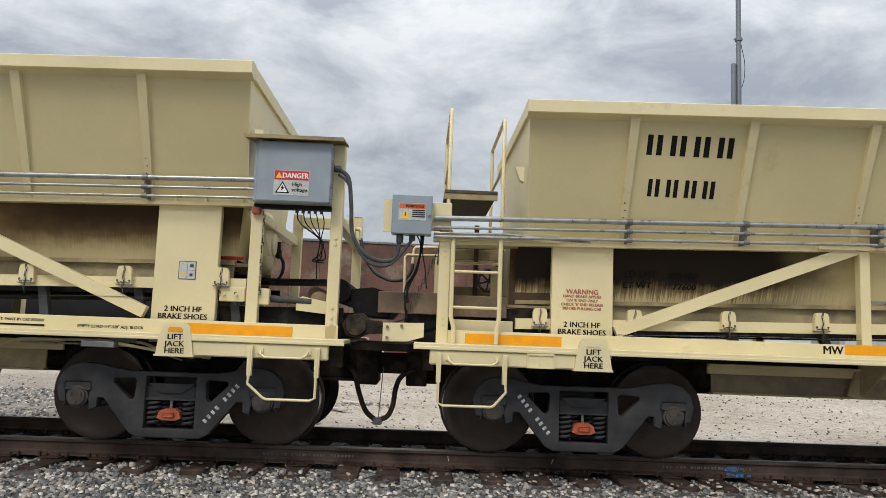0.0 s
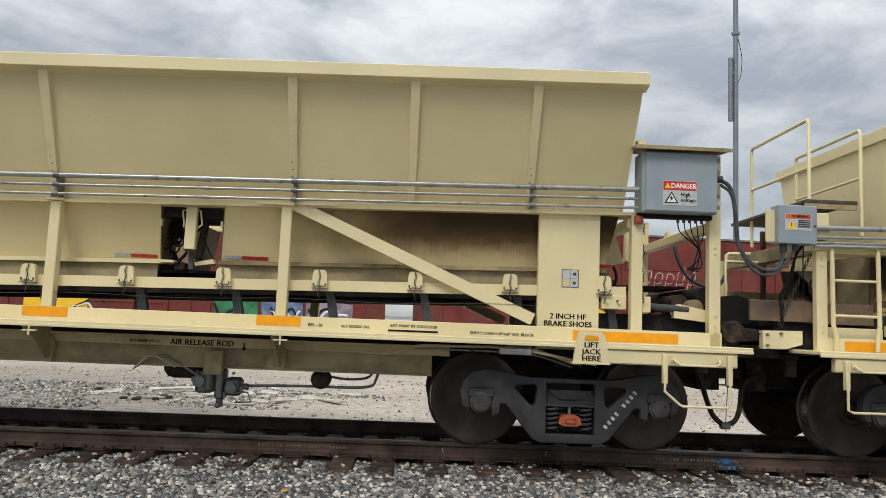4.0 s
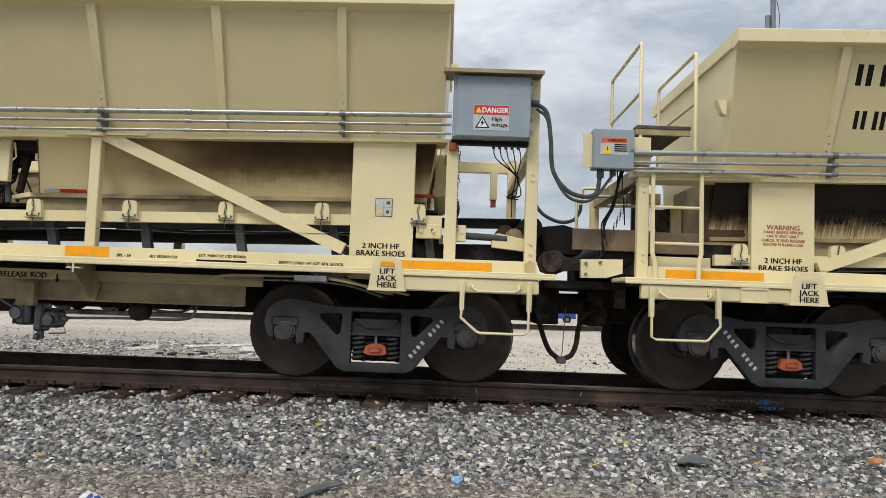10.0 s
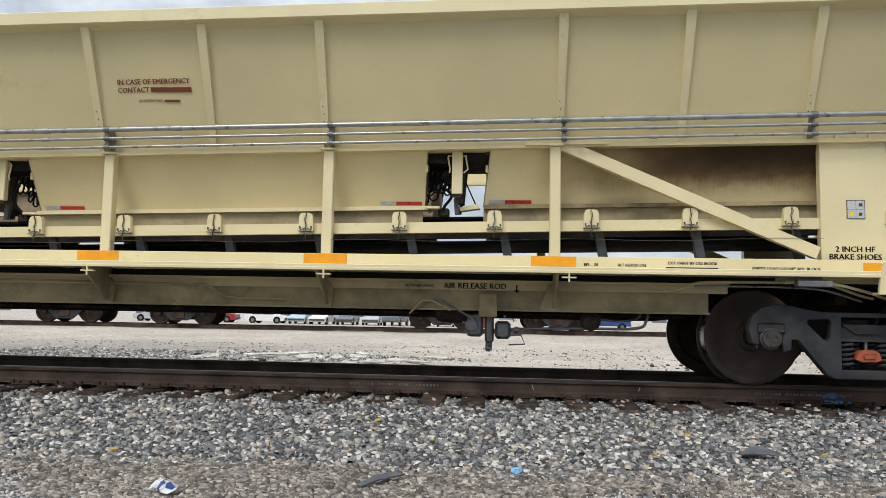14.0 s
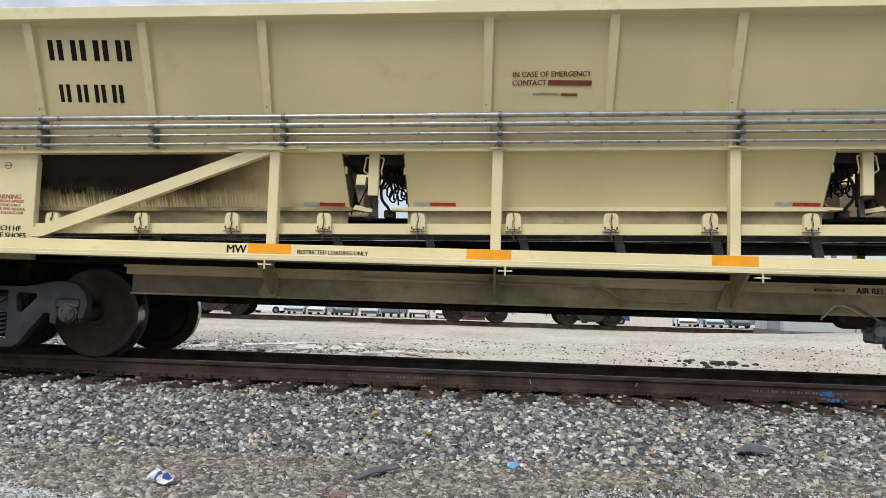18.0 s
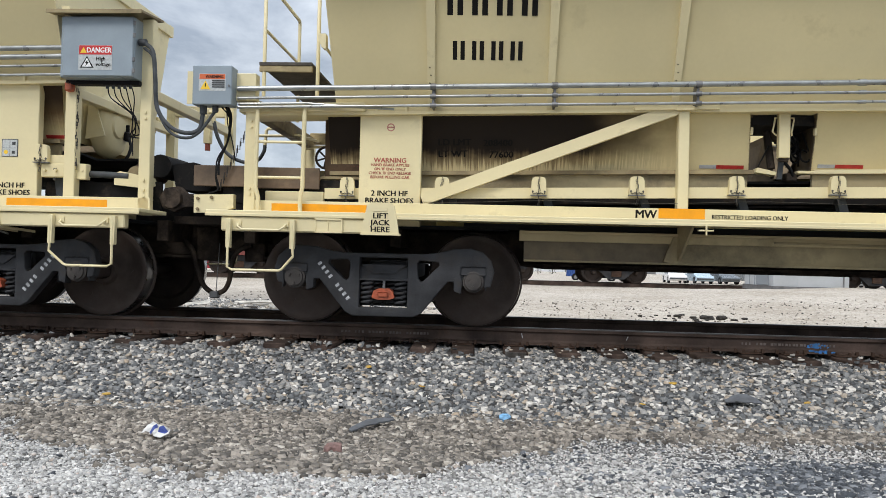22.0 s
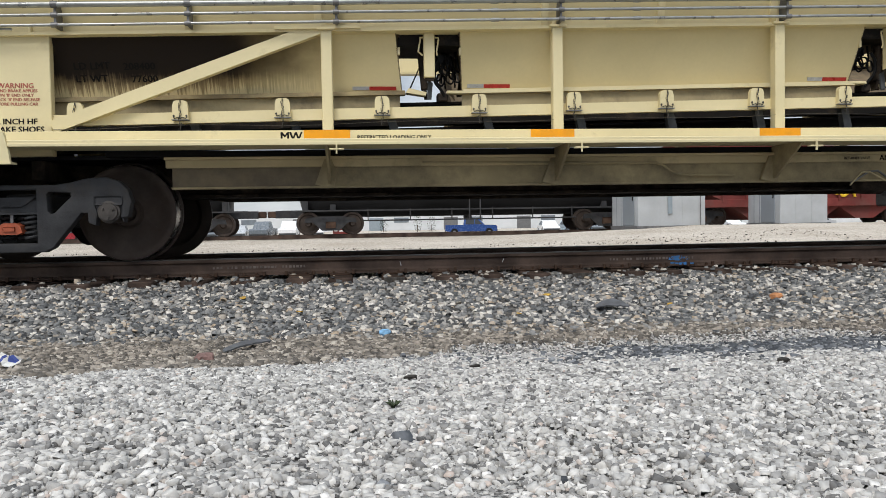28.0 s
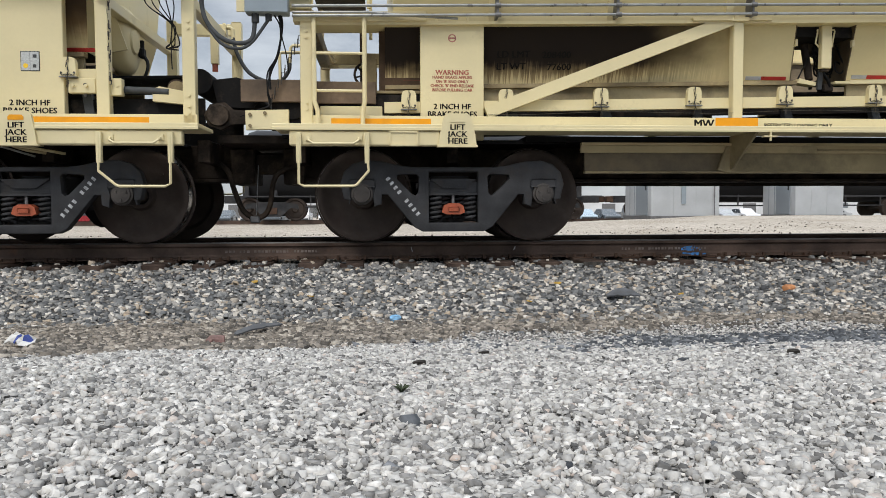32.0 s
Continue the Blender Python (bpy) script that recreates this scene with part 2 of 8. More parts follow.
TIE = mat("creosoted_timber", (0.105, 0.074, 0.060), 0.9, var=0.3, scale=7, fine=60, bump=0.6, per_object=0.4, spec=0.15)
BLUE_PAINT = mat("blue_spray", (0.05, 0.22, 0.55), 0.6, var=0.2, scale=15, bump=0.1)
FREIGHT_RED = mat("freight_red", (0.20, 0.045, 0.04), 0.65, var=0.2, scale=0.6, fine=9, bump=0.1, dirt=(0.12, 0.07, 0.06), dirt_amount=0.5, dirt_scale=0.7, spec=0.15)
FREIGHT_BLACK = mat("freight_black", (0.020, 0.021, 0.024), 0.45, var=0.2, scale=0.6, fine=9, bump=0.05, spec=0.15)
SHED = mat("shed_aluminium", (0.50, 0.52, 0.54), 0.5, 0.3, var=0.08, scale=1.0, fine=12, bump=0.04)
POLE = mat("pole_galvanised", (0.20, 0.23, 0.26), 0.5, 0.4, var=0.1, scale=1.0, fine=20, bump=0.05)
RUBBLE = mat("asphalt_rubble", (0.055, 0.05, 0.045), 0.9, var=0.3, scale=12, fine=50, bump=0.5, spec=0.1)
TIMBER = mat("weathered_boards", (0.72, 0.67, 0.59), 0.85, var=0.25, scale=4, fine=40, bump=0.3, per_object=0.5)
SAIL = mat("dark_shingle", (0.11, 0.115, 0.125), 0.7, var=0.2, scale=10, fine=60, bump=0.2)
DARK_BROWN = mat("dark_brown_paint", (0.15, 0.098, 0.062), 0.7, var=0.3, scale=3, fine=30, bump=0.15, dirt=(0.05, 0.034, 0.024), dirt_amount=0.7, dirt_scale=2.2, spec=0.1)
TANNED = mat("dusty_tan_paint", (0.60, 0.50, 0.30), 0.6, var=0.1, scale=1.4, fine=20, bump=0.08, dirt=(0.10, 0.085, 0.065), dirt_amount=0.25, dirt_scale=1.1, spec=0.15)
DARK_TAN = mat("dark_tan_paint", (0.17, 0.13, 0.085), 0.7, var=0.25, scale=2.5, fine=30, bump=0.1, dirt=(0.05, 0.04, 0.03), dirt_amount=0.5, dirt_scale=3, spec=0.1)
TAIL = mat("brownish_tan", (0.24, 0.165, 0.105), 0.7, var=0.25, scale=3, fine=30, bump=0.12, dirt=(0.06, 0.042, 0.032), dirt_amount=0.6, dirt_scale=2.0)
DARK_UNDERFRAME = mat("dark_underframe_paint", (0.26, 0.20, 0.115), 0.55, var=0.2, scale=1.2, fine=18, bump=0.1, dirt=(0.03, 0.026, 0.024), dirt_amount=0.6, dirt_scale=1.1)
FADED_RED = mat("faded_red_ink", (0.50, 0.20, 0.16), 0.7, var=0.2, scale=30, bump=0.0)



# ---- building helpers ----
class Shape:
    """Collects vertices and faces for one mesh."""

    def __init__(self):
        self.v, self.f, self.m = [], [], []

    def add(self, vs, fs, mi=0):
        o = len(self.v)
        self.v += [tuple(p) for p in vs]
        self.f += [tuple(i + o for i in q) for q in fs]
        self.m += [mi] * len(fs)
        return self

    def hexa(self, a, mi=0):
        """Eight corners: four below, four above, each in turn."""
        return self.add(a, [(3, 2, 1, 0), (4, 5, 6, 7), (0, 1, 5, 4), (1, 2, 6, 5), (2, 3, 7, 6), (3, 0, 4, 7)], mi)

    def box(self, x0, x1, y0, y1, z0, z1, bev=0.0, mi=0):
        if bev <= 0:
            return self.hexa([(x0, y0, z0), (x1, y0, z0), (x1, y1, z0), (x0, y1, z0), (x0, y0, z1), (x1, y0, z1), (x1, y1, z1), (x0, y1, z1)], mi)
        b = min(bev, 0.45 * min(abs(x1 - x0), abs(y1 - y0), abs(z1 - z0)))
        vs = []
        for z, zi_ in ((z0, b), (z1, -b)):
            for x, xi in ((x0, b), (x1, -b)):
                for y, yi in ((y0, b), (y1, -b)):
                    vs += [(x, y + yi, z + zi_), (x + xi, y, z + zi_), (x + xi, y + yi, z)]
        i = lambda zz, xx, yy, k: (zz * 4 + xx * 2 + yy) * 3 + k
        fs = []
        for s in (0, 1):
            fs.append([i(0, s, 0, 0), i(0, s, 1, 0), i(1, s, 1, 0), i(1, s, 0, 0)])
            fs.append([i(0, 0, s, 1), i(0, 1, s, 1), i(1, 1, s, 1), i(1, 0, s, 1)])
            fs.append([i(s, 0, 0, 2), i(s, 1, 0, 2), i(s, 1, 1, 2), i(s, 0, 1, 2)])
        for p in (0, 1):
            for q in (0, 1):
                fs.append([i(0, p, q, 0), i(0, p, q, 1), i(1, p, q, 1), i(1, p, q, 0)])
                fs.append([i(p, q, 0, 0), i(p, q, 0, 2), i(p, q, 1, 2), i(p, q, 1, 0)])
                fs.append([i(p, 0, q, 1), i(p, 0, q, 2), i(p, 1, q, 2), i(p, 1, q, 1)])
                for r in (0, 1):
                    fs.append([i(p, q, r, 0), i(p, q, r, 1), i(p, q, r, 2)])
        return self.add(vs, fs, mi)

    def slope(self, x0, x1, y0, y1, za, zb, rise, mi=0):
        """A box from x0 to x1 whose height climbs with x."""
        return self.hexa([(x0, y0, za + rise * x0), (x1, y0, za + rise * x1), (x1, y1, za + rise * x1), (x0, y1, za + rise * x0),
                          (x0, y0, zb + rise * x0), (x1, y0, zb + rise * x1), (x1, y1, zb + rise * x1), (x0, y1, zb + rise * x0)], mi)

    def prism(self, poly, y0, y1, mi=0):
        """An outline in x and z, drawn out from y0 to y1."""
        n = len(poly)
        vs = [(x, y0, z) for x, z in poly] + [(x, y1, z) for x, z in poly]
        return self.add(vs, [tuple(range(n)), tuple(range(2 * n - 1, n - 1, -1))] + [(i, i + n, (i + 1) % n + n, (i + 1) % n) for i in range(n)], mi)

    def tube(self, pts, r, n=8, mi=0, closed=False):
        pts = [Vector(p) for p in pts]
        vs, k = [], len(pts)
        ref = None
        for i, p in enumerate(pts):
            a, b = pts[(i - 1) % k if closed else max(i - 1, 0)], pts[(i + 1) % k if closed else min(i + 1, k - 1)]
            d = (b - a).normalized()
            if ref is None:
                ref = Vector((0, 0, 1)) if abs(d.z) < 0.9 else Vector((0, 1, 0))
            u = (ref - d * ref.dot(d)).normalized()
            w = d.cross(u)
            ref = u
            vs += [p + r * (math.cos(2 * math.pi * j / n) * u + math.sin(2 * math.pi * j / n) * w) for j in range(n)]
        fs = []
        for i in range(k if closed else k - 1):
            for j in range(n):
                a, b = i * n, ((i + 1) % k) * n
                fs.append((a + j, a + (j + 1) % n, b + (j + 1) % n, b + j))
        if not closed:
            fs += [tuple(range(n - 1, -1, -1)), tuple(range((k - 1) * n, k * n))]
        return self.add(vs, fs, mi)

    def cyl(self, a, b, r, n=14, mi=0):
        return self.tube([a, b], r, n, mi)

    def lathe(self, x, z, prof, n=40, mi=0):
        """Turns (y, radius) pairs about an axle along y through x, z."""
        vs = [(x + r * math.cos(2 * math.pi * j / n), y, z + r * math.sin(2 * math.pi * j / n)) for y, r in prof for j in range(n)]
        fs = [(i * n + j, i * n + (j + 1) % n, (i + 1) * n + (j + 1) % n, (i + 1) * n + j) for i in range(len(prof) - 1) for j in range(n)]
        return self.add(vs, fs, mi)

    def coil(self, x, y, z0, z1, R, r, turns, n=7):
        k = int(turns * 12)
        return self.tube([(x + R * math.cos(2 * math.pi * i / 12), y + R * math.sin(2 * math.pi * i / 12), z0 + (z1 - z0) * i / k) for i in range(k + 1)], r, n)

    def mesh(self, name, mats, smooth=False):
        me = bpy.data.meshes.new(name)
        me.from_pydata(self.v, [], self.f)
        for x in mats:
            me.materials.append(x)
        if len(mats) > 1:
            me.polygons.foreach_set("material_index", self.m)
        bm = bmesh.new()
        bm.from_mesh(me)
        bmesh.ops.recalc_face_normals(bm, faces=bm.faces)
        bm.to_mesh(me)
        bm.free()
        if smooth:
            me.shade_smooth()
            me.set_sharp_from_angle(angle=radians(40))
        me.update()
        return me


def part(name, b, material, parent, label="", smooth=False):
    mats = material if isinstance(material, (list, tuple)) else [material]
    ob = new(name, b.mesh(name, mats, smooth))
    ob.parent = parent
    if label:
        ob["label"] = label
    return ob


def thing(name, label, category, group="", kind=""):
    return tagged(new(name), label, category, group, kind)


def curve_points(pts, steps=8):
    """A smooth line through the points."""
    P = [Vector(p) for p in pts]
    P = [2 * P[0] - P[1]] + P + [2 * P[-1] - P[-2]]
    out = []
    for i in range(1, len(P) - 2):
        for s in range(steps):
            t = s / steps
            a, b, c, d = P[i - 1], P[i], P[i + 1], P[i + 2]
            out.append(0.5 * (2 * b + (c - a) * t + (2 * a - 5 * b + 4 * c - d) * t * t + (3 * b - a - 3 * c + d) * t ** 3))
    return out + [P[-2]]


def lettering(name, lines, height, x, y, z, material, parent, align="CENTER", gap=1.25, tilt=0.0, lean=0.0, widen=1.0, label="", bold=0.045):
    """Painted words, standing in the plane y and read from the side of -y; z is the middle of the first line's capitals."""
    cu = bpy.data.curves.new(name, "FONT")
    cu.body = "\n".join(lines)
    cu.size, cu.align_x, cu.space_line = height / 0.69, align, gap * 0.69
    cu.fill_mode = "BOTH"
    cu.extrude = 0.0004
    cu.resolution_u = 2
    tmp = bpy.data.objects.new(name, cu)
    me = bpy.data.meshes.new_from_object(tmp)
    bpy.data.objects.remove(tmp)
    me.materials.clear()
    me.materials.append(material)
    bm = bmesh.new()
    for i, (dx, dy) in enumerate(((0, 0), (-1, -0.4), (1, 0.4))):
        me.transform(Matrix.Translation((dx * bold * height, dy * bold * height, i * 0.0002)))
        bm.from_mesh(me)
        me.transform(Matrix.Translation((-dx * bold * height, -dy * bold * height, -i * 0.0002)))
    bm.to_mesh(me)
    bm.free()
    me.transform(Matrix.Translation((0, -height / 2, 0)))
    me.transform(Matrix.Diagonal((widen, 1, 1, 1)))
    me.transform(pose(x, y, z, 90 + lean, -tilt, 0))
    ob = new(name, me)
    ob.parent = parent
    if label:
        ob["label"] = label
    return ob


def bars(name, rows, y, material, parent, lean=None, label=""):
    """Plain bars for writing: rows of (x0, x1, z0, z1)."""
    b = Shape()
    for x0, x1, z0, z1 in rows:
        ya, yb = (y, y) if lean is None else (lean(z0), lean(z1))
        b.hexa([(x0, ya - 0.004, z0), (x1, ya - 0.004, z0), (x1, ya + 0.002, z0), (x0, ya + 0.002, z0), (x0, yb - 0.004, z1), (x1, yb - 0.004, z1), (x1, yb + 0.002, z1), (x0, yb + 0.002, z1)])
    return part(name, b, material, parent, label)

# ---- ground ----
PROFILE_Y = (-60, -12, -8.5, -6.9, -5.8, -4.8, -4.4, -3.8, -3.1, -2.4, -1.8, -1.35, -0.6, 0.6, 1.3, 2.6, 4.0, 14, 20, 28, 40, 60, 120, 300)
PROFILE_Z = (-0.12, -0.10, -0.09, -0.117, -0.20, -0.335, -0.43, -0.50, -0.51, -0.42, -0.305, -0.228, -0.222, -0.235, -0.215, -0.38, -0.40, -0.38, -0.26, -0.25, -0.72, -1.08, -1.25, -2.0)


def ground_z(x, y):
    z = float(np.interp(y, PROFILE_Y, PROFILE_Z))
    if -9 < y < 30 and abs(x) < 40:
        z += 0.035 * noise.noise((x * 0.7, y * 0.7, 3.1)) * min(1, max(0, abs(y) - 1.4))
        if y > 6 and x > 3:
            z += min(0.36, 0.04 * (x - 3)) * min(1, (y - 6) / 8) * min(1, max(0, (22 - y) / 4))
        z += 0.012 * noise.noise((x * 2.9, y * 2.9, 7.7))
    return z


def sheet_ground():
    xs = sorted({*np.linspace(-9, 9, 61), *np.linspace(-40, 40, 41), -2500, -600, -150, 150, 600, 2500})
    ys = sorted({*np.linspace(-9, 3, 61), *np.linspace(3, 30, 28), *np.linspace(-40, -9, 9), -2500, -500, -120, 34, 40, 50, 60, 90, 120, 300, 900, 3000})
    b = Shape()
    vs = [(x, y, ground_z(x, y)) for y in ys for x in xs]
    nx = len(xs)
    b.add(vs, [(j * nx + i, j * nx + i + 1, (j + 1) * nx + i + 1, (j + 1) * nx + i) for j in range(len(ys) - 1) for i in range(nx - 1)])
    m = bpy.data.materials.new("yard_gravel")
    m.use_nodes = True
    n, l = m.node_tree.nodes, m.node_tree.links
    p = n["Principled BSDF"]
    p.inputs["Roughness"].default_value = 0.95
    pos = n.new("ShaderNodeNewGeometry").outputs["Position"]
    sep = n.new("ShaderNodeSeparateXYZ")
    l.new(pos, sep.inputs[0])
    def tex(scale, detail=6, rough=0.6):
        t = n.new("ShaderNodeTexNoise")
        t.inputs["Scale"].default_value, t.inputs["Detail"].default_value, t.inputs["Roughness"].default_value = scale, detail, rough
        l.new(pos, t.inputs["Vector"])
        return t.outputs["Fac"]
    def ramp(v, stops):
        r = n.new("ShaderNodeValToRGB")
        for i, (q, c) in enumerate(stops):
            e = r.color_ramp.elements[i] if i < 2 else r.color_ramp.elements.new(q)
            e.position, e.color = q, (*c, 1)
        l.new(v, r.inputs[0])
        return r.outputs[0]
    def mix(f, a, c, kind="MIX"):
        x = n.new("ShaderNodeMix")
        x.data_type, x.blend_type = "RGBA", kind
        if isinstance(f, float):
            x.inputs["Factor"].default_value = f
        else:
            l.new(f, x.inputs["Factor"])
        l.new(a, x.inputs["A"]), l.new(c, x.inputs["B"])
        return x.outputs["Result"]
    yard = ramp(tex(0.35, 8, 0.65), ((0.3, (0.44, 0.38, 0.305)), (0.7, (0.63, 0.57, 0.49))))
    yard = mix(0.6, yard, ramp(tex(30, 4), ((0.40, (0.34, 0.31, 0.28)), (0.54, (1, 1, 1)))), "MULTIPLY")
    yard = mix(0.45, yard, ramp(tex(7, 3, 0.7), ((0.42, (0.45, 0.42, 0.39)), (0.52, (1, 1, 1)))), "MULTIPLY")
    # kept near black: shade between the ballast stones, put into the ground colour
    ballast = ramp(tex(16, 3), ((0.35, (0.03, 0.029, 0.028)), (0.65, (0.14, 0.13, 0.12))))
    near = n.new("ShaderNodeMapRange")
    near.inputs["From Min"].default_value, near.inputs["From Max"].default_value = 2.0, 3.6
    l.new(sep.outputs["Y"], near.inputs["Value"])
    # low end darkened to paint shaded gaps under the white gravel
    white = ramp(tex(75, 4), ((0.43, (0.045, 0.043, 0.041)), (0.66, (0.40, 0.385, 0.36))))
    wav = n.new("ShaderNodeMath")
    wav.operation = "MULTIPLY_ADD"
    l.new(tex(1.1, 3), wav.inputs[0])
    wav.inputs[1].default_value = 1.2
    l.new(sep.outputs["Y"], wav.inputs[2])
    far = n.new("ShaderNodeMapRange")
    far.inputs["From Min"].default_value, far.inputs["From Max"].default_value = -4.2, -3.6
    l.new(wav.outputs[0], far.inputs["Value"])
    spill = n.new("ShaderNodeMath")
    spill.operation = "MULTIPLY_ADD"
    l.new(tex(0.5, 5, 0.7), spill.inputs[0])
    spill.inputs[1].default_value = 9.0
    l.new(sep.outputs["X"], spill.inputs[2])
    side = n.new("ShaderNodeMapRange")
    side.inputs["From Min"].default_value, side.inputs["From Max"].default_value = 2.4, -0.6
    side.inputs["To Max"].default_value = 0.75
    l.new(spill.outputs[0], side.inputs["Value"])
    deep = n.new("ShaderNodeMapRange")
    deep.inputs["From Min"].default_value, deep.inputs["From Max"].default_value = 15.0, 8.0
    l.new(sep.outputs["Y"], deep.inputs["Value"])
    both = n.new("ShaderNodeMath")
    both.operation = "MULTIPLY"
    l.new(side.outputs[0], both.inputs[0]), l.new(deep.outputs[0], both.inputs[1])
    yard = mix(both.outputs[0], yard, ramp(tex(9, 5, 0.75), ((0.36, (0.06, 0.055, 0.05)), (0.64, (0.32, 0.29, 0.25)))))
    col = mix(near.outputs[0], mix(far.outputs[0], white, ballast), yard)
    l.new(col, p.inputs["Base Color"])
    bp = n.new("ShaderNodeBump")
    bp.inputs["Strength"].default_value, bp.inputs["Distance"].default_value = 0.7, 0.03
    l.new(tex(22, 5), bp.inputs["Height"]), l.new(bp.outputs[0], p.inputs["Normal"])
    return tagged(new("ground", b.mesh("ground", [m], True)), "pale compacted gravel and dirt of a rail yard", "ground", kind="structure")


sheet_ground()

# ---- track ----
RAIL_Y = 0.7525
rail_outline = [(-0.076, -0.172), (0.076, -0.172), (0.076, -0.160), (0.016, -0.145), (0.009, -0.125), (0.009, -0.055), (0.018, -0.044), (0.036, -0.038), (0.0375, -0.012), (0.028, -0.001), (-0.028, -0.001), (-0.0375, -0.012), (-0.036, -0.038), (-0.018, -0.044), (-0.009, -0.055), (-0.009, -0.125), (-0.016, -0.145), (-0.076, -0.160)]


TIE_X = []


def track():
    t = tagged(new("track"), "single railway track on dark timber sleepers in stone ballast", "track", kind="structure")
    for y in (-RAIL_Y, RAIL_Y):
        b = Shape()
        n = len(rail_outline)
        for x in (-70, 70):
            b.v += [(x, y + a, z) for a, z in rail_outline]
        b.add([], [])
        b.f += [(i, (i + 1) % n, (i + 1) % n + n, i + n) for i in range(n)] + [tuple(range(n)), tuple(range(2 * n - 1, n - 1, -1))]
        b.m += [0] * (n + 2)
        for i, (a, z) in enumerate(rail_outline):
            if z > -0.005 and rail_outline[(i + 1) % n][1] > -0.02:
                b.m[i] = 1
        part("rail", b, [RAIL, RAILTOP], t, "brown rusted rail with a worn head")
    rnd = random.Random(5)
    sleeper = Shape().box(-0.115, 0.115, -1.31, 1.31, -0.36, -0.182, 0.012).mesh("sleeper", [TIE])
    plate = Shape().box(-0.10, 0.10, -0.17, 0.17, -0.184, -0.170, 0.004)
    for dx, dy in ((-0.06, -0.095), (0.06, -0.095), (-0.06, 0.095), (0.06, 0.095)):
        plate.box(dx - 0.012, dx + 0.012, dy - 0.014, dy + 0.014, -0.172, -0.145, 0.004)
    plate_me = plate.mesh("tie_plate", [RUST])
    clip = Shape().box(-0.012, 0.012, -0.085, 0.085, -0.186, -0.158, 0.003)
    clip.box(-0.014, 0.014, -0.10, -0.07, -0.18, -0.135, 0.003)
    clip_me = clip.mesh("rail_anchor", [RUST])
    known = (-3.13, -2.64, -2.12, -1.64, -1.17, -0.68, -0.28, 0.25, 0.76, 1.21, 1.64, 2.08, 2.60, 3.01)
    for x in [-3.13 - 0.475 * k for k in range(56, 0, -1)] + list(known) + [3.01 + 0.475 * k for k in range(1, 57)]:
        jx = x + (0 if x in known else rnd.uniform(-0.03, 0.03))
        TIE_X.append(jx)
        o = new("sleeper", sleeper)
        o.parent = t
        o.matrix_basis = pose(jx, rnd.uniform(-0.05, 0.05), rnd.uniform(-0.008, 0.004), 0, 0, rnd.uniform(-1.2, 1.2))
        if x in (0.25, 2.08):
            g = Shape().box(-0.10, 0.10, -1.372, -1.364, -0.245, -0.186, 0.002)
            for k in range(9):
                g.box(-0.094 + 0.022 * k, -0.084 + 0.022 * k, -1.380, -1.370, -0.240, -0.190)
            q = part("end_plate", g, CHAIN, t, "ribbed grey steel plate on a sleeper end")
            q.matrix_basis = pose(jx, 0, 0)
        if abs(x) < 12:
            for y in (-RAIL_Y, RAIL_Y):
                q = new("tie_plate", plate_me)
                q.parent = t
                q.matrix_basis = pose(jx, y, 0)
                for sx in (-0.135, 0.135):
                    q = new("rail_anchor", clip_me)
                    q.parent = t
                    q.matrix_basis = pose(jx + sx, y, 0)
    return t


the_track = track()


def rail_marks():
    """Rolled lettering that cannot be read, a chalk tick and a splash of blue paint on the near rail."""
    b = Shape()
    rnd = random.Random(9)
    for x0, k in ((-1.55, 26), (2.55, 26)):
        x = x0
        for i in range(k):
            w = rnd.choice((0.016, 0.022, 0.026))
            if i not in (3, 7, 18):
                b.box(x, x + w, -RAIL_Y - 0.0125, -RAIL_Y - 0.008, -0.106, -0.082)
            x += 0.036
    part("rolled_marks", b, mat("worn_chalk", (0.17, 0.14, 0.125), 0.8, var=0.3, scale=20, bump=0), the_track, "raised rolled marks on the rail web")
    c = Shape()
    c.prism([(0.325, -0.06), (0.333, -0.06), (0.345, -0.11), (0.337, -0.11)], -RAIL_Y - 0.0125, -RAIL_Y - 0.008)
    c.prism([(1.41, -0.06), (1.417, -0.06), (1.40, -0.10), (1.393, -0.10)], -RAIL_Y - 0.0125, -RAIL_Y - 0.008)
    part("chalk_tick", c, INK_WHITE, the_track)
    d = Shape()
    for i in range(46):
        a, q = rnd.uniform(0, 6.283), rnd.random() ** 0.7
        x, z = 3.26 + 0.13 * q * math.cos(a) + 0.05 * q, -0.100 + 0.030 * q * math.sin(a)
        s = rnd.uniform(0.006, 0.022) * (1.25 - q)
        d.prism([(x + s * 1.3 * math.cos(u), max(-0.122, min(-0.058, z + s * math.sin(u)))) for u in (0, 0.9, 1.9, 2.7, 3.9, 5.1)], -RAIL_Y - 0.0115 - 0.00003 * i, -RAIL_Y - 0.008)
    part("paint_splash", d, BLUE_PAINT, the_track, "splash of blue spray paint on the rail web")
    e = Shape()
    for i in range(14):
        x, y = 3.30 + rnd.uniform(-0.10, 0.16), -RAIL_Y - rnd.uniform(0.03, 0.07)
        z = -0.156 + (0.076 - (abs(y) - RAIL_Y)) * 0.25
        e.box(x - 0.015, x + 0.015, y - 0.008, y + 0.008, z - 0.01, z + 0.006 + 0.0002 * i)
    part("paint_splash", e, BLUE_PAINT, the_track)


rail_marks()

# ---- loose stone: crushed ballast, grey grit, white gravel, a patch of dark slate ----
def white_edge(x):
    """How far from the track the white gravel begins."""
    return float(np.interp(x, (-3.4, -2.6, -1.8, -1.2, -0.3, 0.1, 0.7, 1.6, 3.0, 5), (-3.4, -4.2, -4.9, -5.4, -5.15, -4.1, -3.3, -3.2, -3.4, -3.6)))


